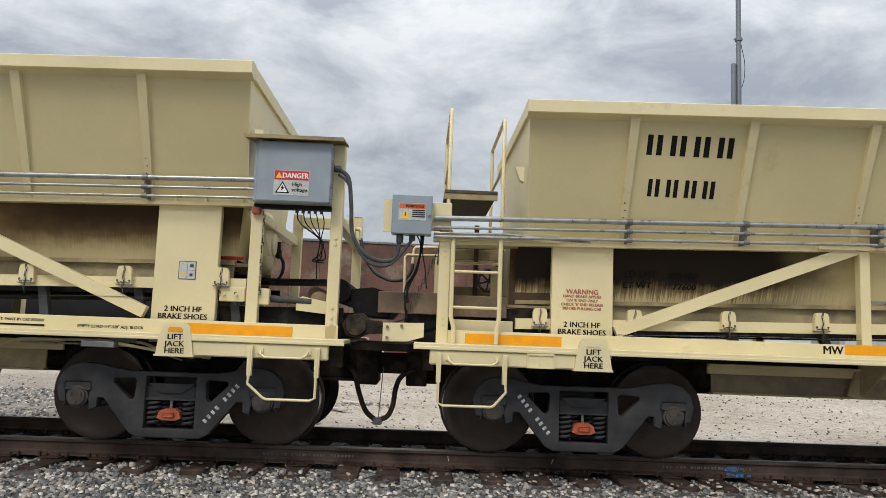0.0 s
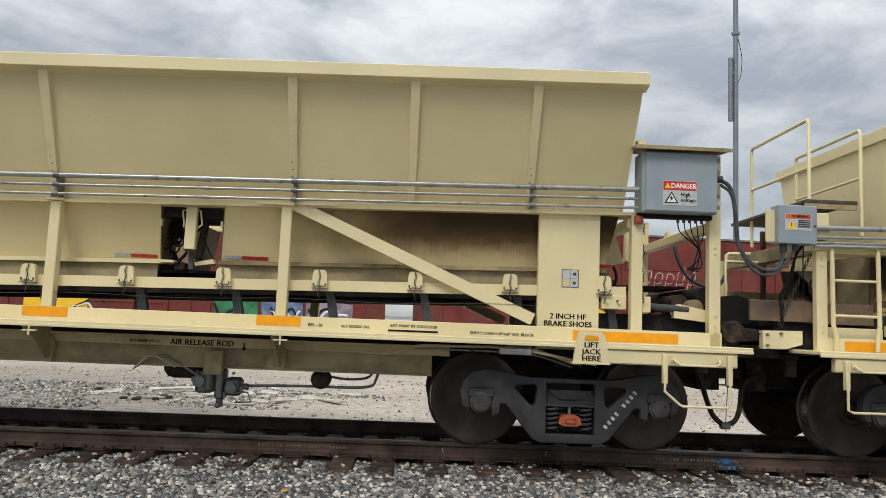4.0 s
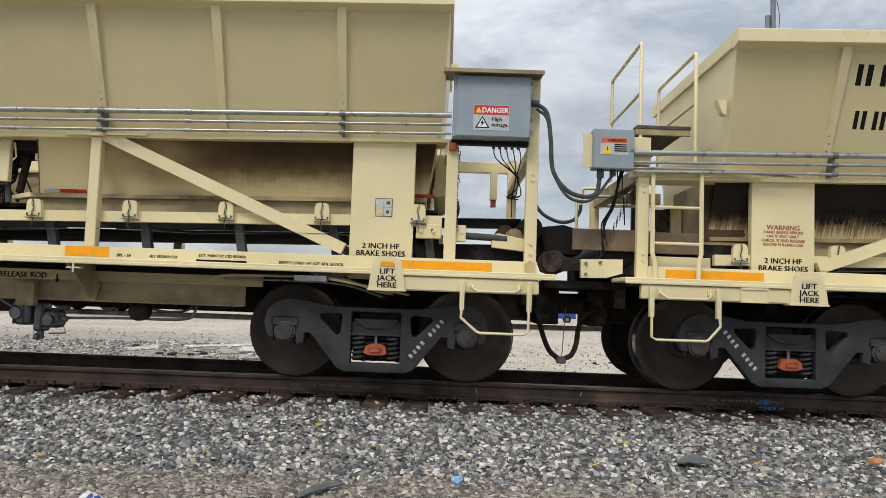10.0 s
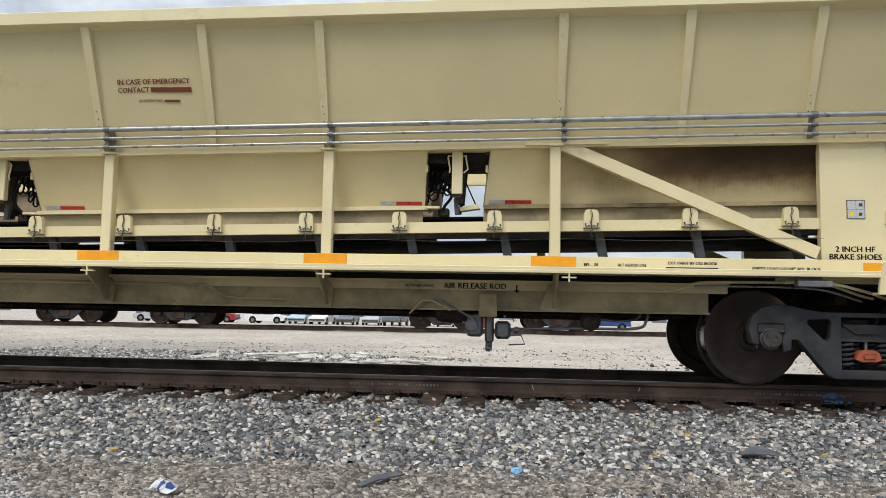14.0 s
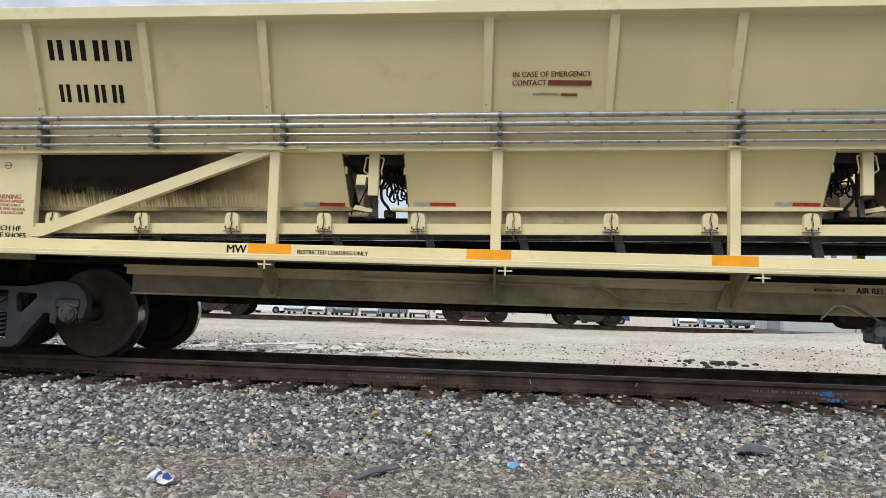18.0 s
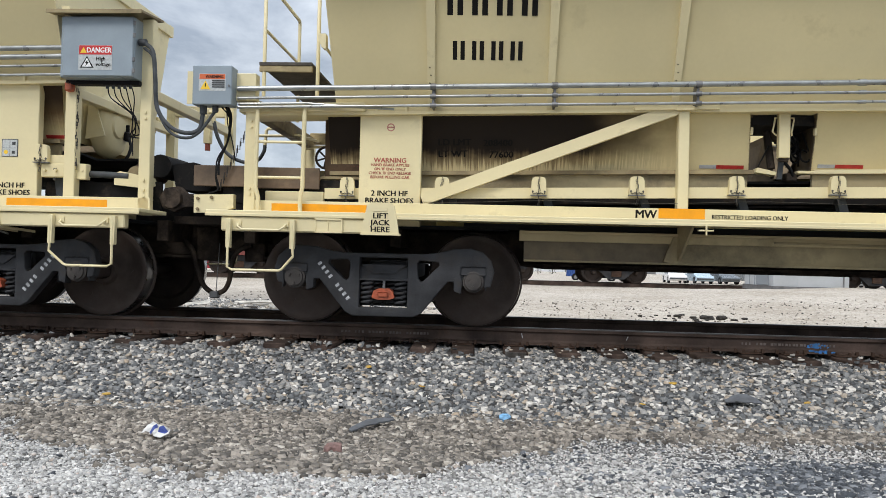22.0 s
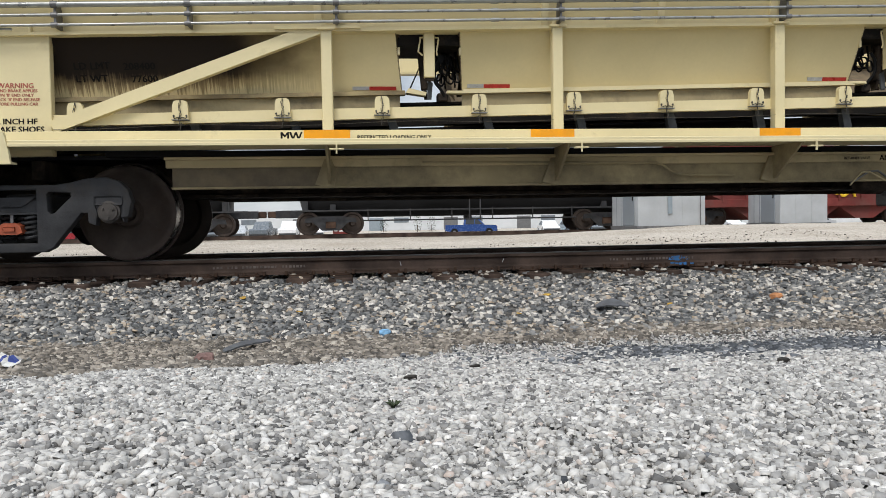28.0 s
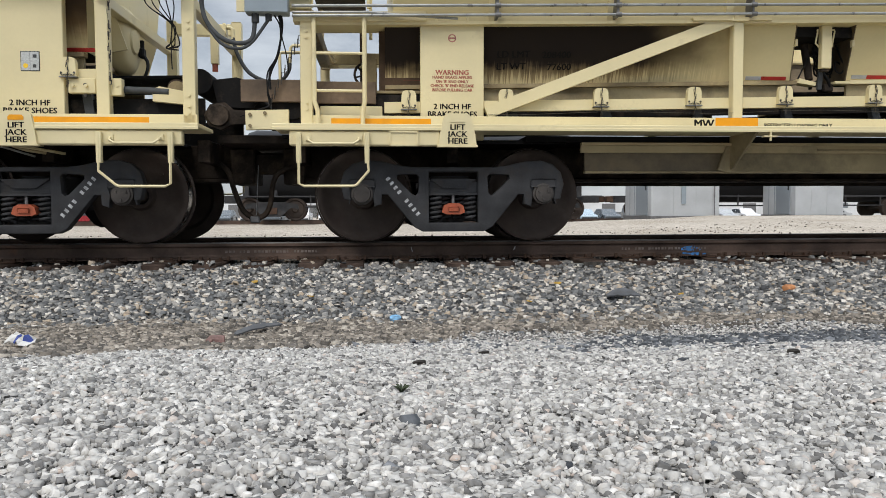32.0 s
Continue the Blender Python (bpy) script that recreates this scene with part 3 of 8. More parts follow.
def scatter(name, points, size, spread, material, label, seed, flat=0.6, sink=0.25, plain=False, tumble=0.35):
    """One joined heap of many faceted stones lying on the ground."""
    rng_ = np.random.default_rng(seed)
    g = (1 + 5 ** 0.5) / 2
    base = np.array([(-1, g, 0), (1, g, 0), (-1, -g, 0), (1, -g, 0), (0, -1, g), (0, 1, g), (0, -1, -g), (0, 1, -g), (g, 0, -1), (g, 0, 1), (-g, 0, -1), (-g, 0, 1)]) / (1 + g * g) ** 0.5
    tri = np.array([(0, 11, 5), (0, 5, 1), (0, 1, 7), (0, 7, 10), (0, 10, 11), (1, 5, 9), (5, 11, 4), (11, 10, 2), (10, 7, 6), (7, 1, 8), (3, 9, 4), (3, 4, 2), (3, 2, 6), (3, 6, 8), (3, 8, 9), (4, 9, 5), (2, 4, 11), (6, 2, 10), (8, 6, 7), (9, 8, 1)])
    if plain:      # a rough eight-cornered chip, open where it lies in the bed
        base = np.array([(x, y, z) for z in (-1, 1) for y in (-1, 1) for x in (-1, 1)]) * 0.66
        tri = np.array([(4, 5, 7), (4, 7, 6), (0, 1, 5), (0, 5, 4), (2, 6, 7), (2, 7, 3), (0, 4, 6), (0, 6, 2), (1, 3, 7), (1, 7, 5)])
    q = len(base)
    n = len(points)
    pos = np.array(points)
    s = size * np.exp(np.clip(rng_.normal(0, spread, n), -2 * spread, 1.4 * spread))
    v = base[None] * (1 + rng_.uniform(-0.28, 0.28, (n, q, 1))) + rng_.uniform(-0.16, 0.16, (n, q, 3)) * (1 if plain else 0)
    v = v * np.stack([np.ones(n), rng_.uniform(0.6, 0.95, n), rng_.uniform(flat - 0.2, flat + 0.15, n)], 1)[:, None, :]
    a, b = rng_.uniform(0, 6.283, n), rng_.normal(0, tumble, n)
    ca, sa, cb, sb = np.cos(a), np.sin(a), np.cos(b), np.sin(b)
    x, z = v[..., 0] * cb[:, None] + v[..., 2] * sb[:, None], -v[..., 0] * sb[:, None] + v[..., 2] * cb[:, None]
    y = v[..., 1]
    v = np.stack([x * ca[:, None] - y * sa[:, None], x * sa[:, None] + y * ca[:, None], z], 2) * (s / 2)[:, None, None]
    pos[:, 2] += s * sink * flat
    v += pos[:, None, :]
    me = bpy.data.meshes.new(name)
    f = (tri[None] + (np.arange(n) * q)[:, None, None]).reshape(-1)
    me.vertices.add(n * q), me.loops.add(len(f)), me.polygons.add(len(f) // 3)
    me.vertices.foreach_set("co", v.reshape(-1)), me.loops.foreach_set("vertex_index", f)
    me.polygons.foreach_set("loop_start", np.arange(0, len(f), 3))
    me.update(calc_edges=True)
    me.materials.append(material)
    return tagged(new(name, me), label, "gravel", kind="stuff")


def lay_stones():
    rnd = np.random.default_rng(21)
    heaps = {"ballast": [], "grit": [], "white": [], "slate": [], "bed": [], "yard": [], "spoil": []}
    def cast(n, x0, x1, y0, y1):
        return zip(rnd.uniform(x0, x1, n), rnd.uniform(y0, y1, n))
    ties = np.array(TIE_X)
    for x, y in cast(30000, -6.3, 6.3, -3.35, -0.86):
        near_tie = np.abs(ties - x).min()
        on_tie = y > -1.33 and near_tie < 0.125
        if on_tie and rnd.random() < np.interp(y, (-1.31, -1.15, -0.9), (0.86, 0.93, 0.98)):
            continue
        if -1.46 < y <= -1.33 and near_tie < 0.11 and rnd.random() < 0.75:
            continue
        if abs(x) < 1.2 + 0.66 * (y + 8.6) and (y < -1.32 or rnd.random() < 0.6):
            edge = -3.05 + 0.25 * noise.noise((x * 1.3, 0, 1))
            heaps["ballast" if y > edge else "grit"].append((x, y, max(ground_z(x, y), -0.186) if on_tie else ground_z(x, y)))
    for x, y in cast(262000, -5, 5, -7.8, -2.9):
        if abs(x) < 0.55 + 0.64 * (y + 8.6) + rnd.exponential(0.25):
            e = white_edge(x) + 0.28 * noise.noise((x * 1.6, y * 1.6, 5)) + 0.10 * noise.noise((x * 7, y * 7, 2)) + rnd.normal(0, 0.14)
            in_slate = x - 0.45 * max(0.0, y + 5.2) + 0.16 * noise.noise((y * 2, x, 4)) + rnd.normal(0, 0.22) > 1.10 and -5.9 + rnd.normal(0, 0.12) < y < -3.9 + rnd.normal(0, 0.06) and noise.noise((x * 2.2, y * 1.1, 9)) > -0.32 + rnd.normal(0, 0.2)
            if y > e:
                if rnd.random() < 0.45:
                    heaps["grit" if rnd.random() > 0.06 else "white"].append((x, y, ground_z(x, y)))
            elif in_slate and rnd.random() < 0.62:
                if rnd.random() < np.interp(y, (-5.9, -5.5, -5.2, -4.4), (0.14, 0.36, 0.74, 0.78)):
                    heaps["slate"].append((x, y, ground_z(x, y)))
                elif rnd.random() < 0.8:
                    heaps["white"].append((x, y, ground_z(x, y)))
            elif rnd.random() < (0.03 if x > 0.1 and y > -5.4 else 0.002):
                heaps["slate"].append((x, y, ground_z(x, y)))
            elif rnd.random() < np.interp(y, (-7.6, -6, -4.8, -4), (1.0, 0.85, 0.62, 0.55)):
                heaps["white"].append((x, y, ground_z(x, y)))
    for x, y in cast(70000, -2.6, 2.6, -7.85, -5.4):
        if abs(x) < 0.55 + 0.64 * (y + 8.6) and y < white_edge(x) - 0.3:
            heaps["white"].append((x, y, ground_z(x, y)))
    for x, y in cast(22000, -5.5, 5.5, -11, -7.7):
        if rnd.random() < math.exp(-0.5 * max(0, abs(x) - 1.5) - 0.5 * (-7.7 - y)):
            heaps["white"].append((x, y, ground_z(x, y)))
    for x, y in cast(5200, -6.5, 6.5, -0.62, 0.62):
        heaps["bed"].append((x, y, ground_z(x, y) + 0.005))
    for x, y in cast(2600, -7.5, 7.5, 0.9, 2.6):
        heaps["bed"].append((x, y, ground_z(x, y)))
    for x, y in cast(3800, -13, 13, 2.6, 13):
        heaps["yard"].append((x, y, ground_z(x, y)))
    for x, y in cast(9500, -11, 0.5, 2.6, 9):
        if noise.noise((x * 0.5, y * 0.6, 8)) + 0.12 * (-3.2 - x) > 0:
            heaps["spoil"].append((x, y, ground_z(x, y)))
    for x, y in cast(500, -12, -3.4, 5.4, 7.4):
        heaps["yard"].append((x, y, ground_z(x, y)))
    mix = ((0.0, (0.055, 0.058, 0.062)), (1.0, (0.80, 0.755, 0.69)), (0.25, (0.155, 0.160, 0.163)), (0.56, (0.28, 0.278, 0.270)), (0.74, (0.41, 0.388, 0.355)), (0.80, (0.47, 0.37, 0.265)), (0.86, (0.61, 0.567, 0.51)))
    bal = stones("ballast_stone", mix)
    grit = stones("grey_grit", ((0.0, (0.078, 0.069, 0.059)), (1.0, (0.58, 0.525, 0.45)), (0.5, (0.23, 0.202, 0.170)), (0.85, (0.385, 0.336, 0.28))))
    whi = stones("white_gravel", ((0.0, (0.10, 0.097, 0.094)), (1.0, (0.83, 0.80, 0.76)), (0.20, (0.35, 0.339, 0.323)), (0.62, (0.56, 0.542, 0.513)), (0.06, (0.20, 0.194, 0.187)), (0.88, (0.70, 0.675, 0.637)), (0.905, (0.52, 0.42, 0.36)), (0.93, (0.73, 0.705, 0.665))))
    sla = stones("dark_slate", ((0.0, (0.035, 0.040, 0.048)), (1.0, (0.27, 0.28, 0.295)), (0.6, (0.095, 0.103, 0.115))))
    scatter("ballast_stones", heaps["ballast"], 0.046, 0.34, bal, "crushed grey and tan ballast on the track's shoulder", 1, flat=0.5, plain=True, tumble=0.42)
    scatter("grit_stones", heaps["grit"], 0.036, 0.36, grit, "fine grey-brown grit beside the ballast", 2, plain=True)
    scatter("white_gravel", heaps["white"], 0.0138, 0.50, whi, "loose white limestone gravel", 3, flat=0.58, plain=True, tumble=0.5)
    scatter("slate_stones", heaps["slate"], 0.031, 0.4, sla, "patch of dark slate chips in the white gravel", 4, flat=0.38, plain=True)
    scatter("bed_stones", heaps["bed"], 0.052, 0.25, bal, "dark ballast between the rails", 5, plain=True)
    scatter("spoil_stones", heaps["spoil"], 0.042, 0.5, bal, "dark gravel spilled over the yard", 7, plain=True)
    scatter("yard_stones", heaps["yard"], 0.030, 0.55, grit, "scattered stones on the yard", 6)


lay_stones()

# ---- the hopper cars: a level frame, and a hopper that climbs towards its discharge end ----
RISE = 0.021
RIM_RISE = 0.0185    # the top edge climbs a little less
POSTS = (3.297, 5.535, 7.818, 10.075)
RIBS = (0.85, 2.02, 3.22, 5.42, 6.60, 7.77, 10.12, 11.30, 12.49)
LATCHES = tuple(3.815 + 0.945 * i for i in range(-4, 11))
TRUCKS = (0.447, 12.915)
AXLES = (-0.418, 1.312, 12.05, 13.78)
WHEEL_R = 0.472
SLOTS = ((4.03, 4.62), (8.77, 9.36))


def hopper_y(z, x):
    """How far out the sloping upper side stands at a height."""
    zb, zt = 2.11 + RISE * x, 3.343 + RIM_RISE * x
    return -(1.115 + (z - zb) * (1.60 - 1.115) / (zt - zb))


def panel_y(z, x):
    """How far out the chute panels under the flange stand at a height."""
    return -(0.90 + (z - 1.555 - RISE * x) * 0.43)


def stained():
    """Cream panel under dark dust that ends in runs above the lower edge."""
    m = mat("stained_chute", (0.74, 0.635, 0.37), 0.7, var=0.05, scale=1.2, fine=30, bump=0.06, spec=0.08)
    n, l = m.node_tree.nodes, m.node_tree.links
    p = n["Principled BSDF"]
    old = p.inputs["Base Color"].links[0].from_socket
    co = n.new("ShaderNodeTexCoord").outputs["Object"]
    sep = n.new("ShaderNodeSeparateXYZ")
    l.new(co, sep.inputs[0])
    def noise_at(sx, sz, detail):
        mp = n.new("ShaderNodeMapping")
        mp.inputs["Scale"].default_value = (sx, 0.0, sz)
        t = n.new("ShaderNodeTexNoise")
        t.inputs["Scale"].default_value, t.inputs["Detail"].default_value = 1.0, detail
        l.new(co, mp.inputs["Vector"]), l.new(mp.outputs[0], t.inputs["Vector"])
        return t.outputs["Fac"]
    def calc(op, a, b_):
        x = n.new("ShaderNodeMath")
        x.operation = op
        for i, v in enumerate((a, b_)):
            if isinstance(v, (int, float)):
                x.inputs[i].default_value = v
            else:
                l.new(v, x.inputs[i])
        return x.outputs[0]
    def fade(v, a, b_):
        x = n.new("ShaderNodeMapRange")
        x.interpolation_type = "SMOOTHSTEP"
        x.inputs["From Min"].default_value, x.inputs["From Max"].default_value = a, b_
        l.new(v, x.inputs["Value"])
        return x.outputs[0]
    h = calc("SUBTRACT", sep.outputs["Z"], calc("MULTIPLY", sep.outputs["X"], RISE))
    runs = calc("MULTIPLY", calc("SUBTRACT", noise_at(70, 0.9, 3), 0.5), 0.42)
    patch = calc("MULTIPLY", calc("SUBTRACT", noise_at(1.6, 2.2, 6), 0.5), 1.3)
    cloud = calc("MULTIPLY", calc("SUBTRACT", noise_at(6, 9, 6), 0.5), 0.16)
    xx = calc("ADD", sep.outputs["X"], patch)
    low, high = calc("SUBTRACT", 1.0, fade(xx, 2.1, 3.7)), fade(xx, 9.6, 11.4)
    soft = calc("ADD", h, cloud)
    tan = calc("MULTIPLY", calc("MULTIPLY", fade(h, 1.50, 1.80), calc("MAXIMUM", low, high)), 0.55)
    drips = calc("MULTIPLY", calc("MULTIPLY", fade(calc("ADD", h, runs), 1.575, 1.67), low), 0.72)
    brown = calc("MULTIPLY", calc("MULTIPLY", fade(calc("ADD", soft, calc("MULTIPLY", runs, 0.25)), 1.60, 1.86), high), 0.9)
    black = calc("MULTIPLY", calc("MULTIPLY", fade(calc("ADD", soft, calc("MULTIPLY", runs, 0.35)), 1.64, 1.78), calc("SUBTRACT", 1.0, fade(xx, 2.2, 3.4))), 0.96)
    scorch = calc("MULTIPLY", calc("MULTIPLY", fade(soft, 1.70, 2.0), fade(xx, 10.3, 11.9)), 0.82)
    last = old
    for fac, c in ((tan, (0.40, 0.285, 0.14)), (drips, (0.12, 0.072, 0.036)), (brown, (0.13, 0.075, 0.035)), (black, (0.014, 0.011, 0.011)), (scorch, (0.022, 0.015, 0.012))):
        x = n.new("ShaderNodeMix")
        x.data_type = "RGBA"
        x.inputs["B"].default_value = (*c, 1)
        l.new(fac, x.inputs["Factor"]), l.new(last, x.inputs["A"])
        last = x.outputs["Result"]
    l.new(last, p.inputs["Base Color"])
    return m


STAINED = stained()


whole_part = part


def wheelset(car, x):
    """An axle with two flanged wheels, drawn round its own centre."""
    ax = Shape().cyl((0, -1.22, 0), (0, 1.22, 0), 0.075, 16)
    a = part("wheelset", ax, WHEEL, car, "", True)
    a.matrix_basis = pose(x, 0, WHEEL_R)
    for s in (-1, 1):
        prof = [(0.865, 0.09), (0.865, 0.125), (0.82, 0.15), (0.805, 0.24), (0.82, 0.360), (0.845, 0.400), (0.852, 0.455), (0.845, 0.467)]
        b = Shape().lathe(0, 0, [(s * y, r) for y, r in prof], 48)
        b.lathe(0, 0, [(s * y, r) for y, r in ((0.845, 0.467), (0.83, 0.471), (0.72, 0.473), (0.70, 0.479))], 48, 1)
        b.lathe(0, 0, [(s * y, r) for y, r in ((0.70, 0.479), (0.690, 0.498), (0.672, 0.498), (0.660, 0.484), (0.655, 0.385), (0.70, 0.34), (0.71, 0.15), (0.68, 0.125), (0.68, 0.08))], 48)
        for i in range(3):
            u = 2.1 * i + 0.4
            b.box(0.29 * math.cos(u) - 0.02, 0.29 * math.cos(u) + 0.02, s * 0.818, s * 0.822, 0.29 * math.sin(u) - 0.008, 0.29 * math.sin(u) + 0.008)
        part("wheel", b, [WHEEL, TREAD], a, "", True)
    return a


def half(pts, c, flip):
    return [(c - x, z) if flip else (c + x, z) for x, z in pts]


CAST_OUTLINE = ((0, 0.10), (-0.30, 0.10), (-0.38, 0.14), (-0.64, 0.45), (-0.695, 0.45), (-0.70, 0.36), (-0.77, 0.335), (-0.785, 0.45), (-0.76, 0.53), (-0.80, 0.585), (-0.889, 0.60), (-0.98, 0.585), (-1.005, 0.53), (-0.995, 0.40), (-1.06, 0.41), (-1.095, 0.55), (-1.065, 0.66), (-0.98, 0.74), (-0.86, 0.775), (-0.70, 0.765), (-0.55, 0.73), (-0.40, 0.71))
CAST_WINDOW = ((-0.545, 0.635), (-0.36, 0.645), (-0.335, 0.62), (-0.345, 0.47), (-0.37, 0.445), (-0.40, 0.455), (-0.55, 0.60))
CAST_NEST = ((-0.24, 0.665), (0.24, 0.665), (0.24, 0.185), (-0.24, 0.185))


def side_casting():
    """The cast side frame with its three windows, edges rounded, standing from y = 0 to 0.12."""
    bm = bmesh.new()
    edges = []
    full = list(CAST_OUTLINE) + [(-x, z) for x, z in CAST_OUTLINE[::-1] if x]
    for loop in (full, CAST_WINDOW, [(-x, z) for x, z in CAST_WINDOW], CAST_NEST):
        vs = [bm.verts.new((x * 0.973, 0, z)) for x, z in loop]
        edges += [bm.edges.new((vs[i], vs[(i + 1) % len(vs)])) for i in range(len(vs))]
    bmesh.ops.triangle_fill(bm, use_beauty=True, edges=edges)
    rim = [e for e in bm.edges if len(e.link_faces) == 1]
    out = bmesh.ops.extrude_face_region(bm, geom=bm.faces[:])
    bmesh.ops.translate(bm, vec=(0, 0.12, 0), verts=[v for v in out["geom"] if isinstance(v, bmesh.types.BMVert)])
    bmesh.ops.recalc_face_normals(bm, faces=bm.faces[:])
    bmesh.ops.bevel(bm, geom=[e for e in bm.edges if len(e.link_faces) == 2 and e.calc_face_angle() > 1.0 and abs(e.verts[0].co.y - e.verts[1].co.y) < 0.01], offset=0.014, segments=2, affect="EDGES", profile=0.5)
    me = bpy.data.meshes.new("side_frame")
    bm.to_mesh(me)
    bm.free()
    me.materials.append(TRUCK)
    me.shade_smooth()
    me.set_sharp_from_angle(angle=radians(35))
    return me


CASTING = side_casting()


def truck_side(car, c, s):
    """A cast side frame with its springs and bearings; s is the side of the car."""
    f = new("side_frame", CASTING)
    f.parent = car
    f["label"] = "black cast truck side frame"
    base_y = -1.27 if s < 0 else 1.15
    f.matrix_basis = pose(c, base_y + s * 0.11, 0.016)
    def part(name, b, material, parent, label="", smooth=False):
        if parent is f:
            b.v = [(x - c, y - base_y, z) for x, y, z in b.v]
        return whole_part(name, b, material, parent, label, smooth)
    g = Shape().box(c - 0.235, c + 0.235, s * 1.100, s * 1.220, 0.455, 0.585, 0.015)
    g.prism([(c - 0.22, 0.60), (c + 0.22, 0.60), (c + 0.10, 0.515), (c - 0.10, 0.515)], s * 1.210, s * 1.240)
    g.box(c - 0.24, c + 0.24, s * 1.170, s * 1.250, 0.445, 0.462)
    part("bolster_end", g, TRUCK, f)
    # added dark plate behind the springs, so the gaps between them look shaded
    part("spring_seat", Shape().box(c - 0.24, c + 0.24, s * 1.0, s * 1.03, 0.19, 0.46), TRUCK, f)
    for dx in (-0.165, -0.075, 0.075, 0.165):
        h = Shape().coil(c + dx, s * (1.195 if abs(dx) > 0.1 else 1.12), 0.205, 0.45, 0.052, 0.0135, 5.5)
        part("spring", h, TRUCK, f, "", True)
    k = Shape().prism([(c + 1.3 * x, 0.315 + 1.3 * (z - 0.30)) for x, z in ((-0.085, 0.275), (-0.07, 0.325), (-0.035, 0.342), (0.04, 0.342), (0.072, 0.322), (0.085, 0.275), (0.05, 0.26), (-0.05, 0.26))], s * 1.180, s * 1.275)
    k.box(c - 0.05, c + 0.05, s * 1.27, s * 1.288, 0.295, 0.335, 0.006)
    part("spring_cap", k, RED, f, "red-orange casting between the springs")
    q = Shape().box(c - 0.012, c + 0.012, s * 1.200, s * 1.220, 0.355, 0.45)
    part("pin", q, STEEL, f)
    for dx in (-0.865, 0.865):
        a = Shape().box(c + dx - 0.125, c + dx + 0.125, s * 1.120, s * 1.270, 0.52, 0.60, 0.012)
        a.prism(half(((-0.13, 0.56), (-0.09, 0.58), (0.09, 0.58), (0.13, 0.56), (0.125, 0.36), (0.10, 0.42), (-0.10, 0.42), (-0.125, 0.36)), c + dx, False), s * 1.150, s * 1.250)
        part("bearing_adapter", a, TRUCK, f)
        hub_z = 0.457
        e = Shape().lathe(c + dx, hub_z, [(s * y, r) for y, r in ((1.0, 0.10), (1.25, 0.105), (1.27, 0.10), (1.275, 0.085), (1.295, 0.08), (1.30, 0.0))], 28)
        for i in range(3):
            u = 2.094 * i + 0.5
            e.cyl((c + dx + 0.052 * math.cos(u), s * 1.290, hub_z + 0.052 * math.sin(u)), (c + dx + 0.052 * math.cos(u), s * 1.312, hub_z + 0.052 * math.sin(u)), 0.013, 6)
        part("axle_cap", e, CAP, f, "", True)
    return f


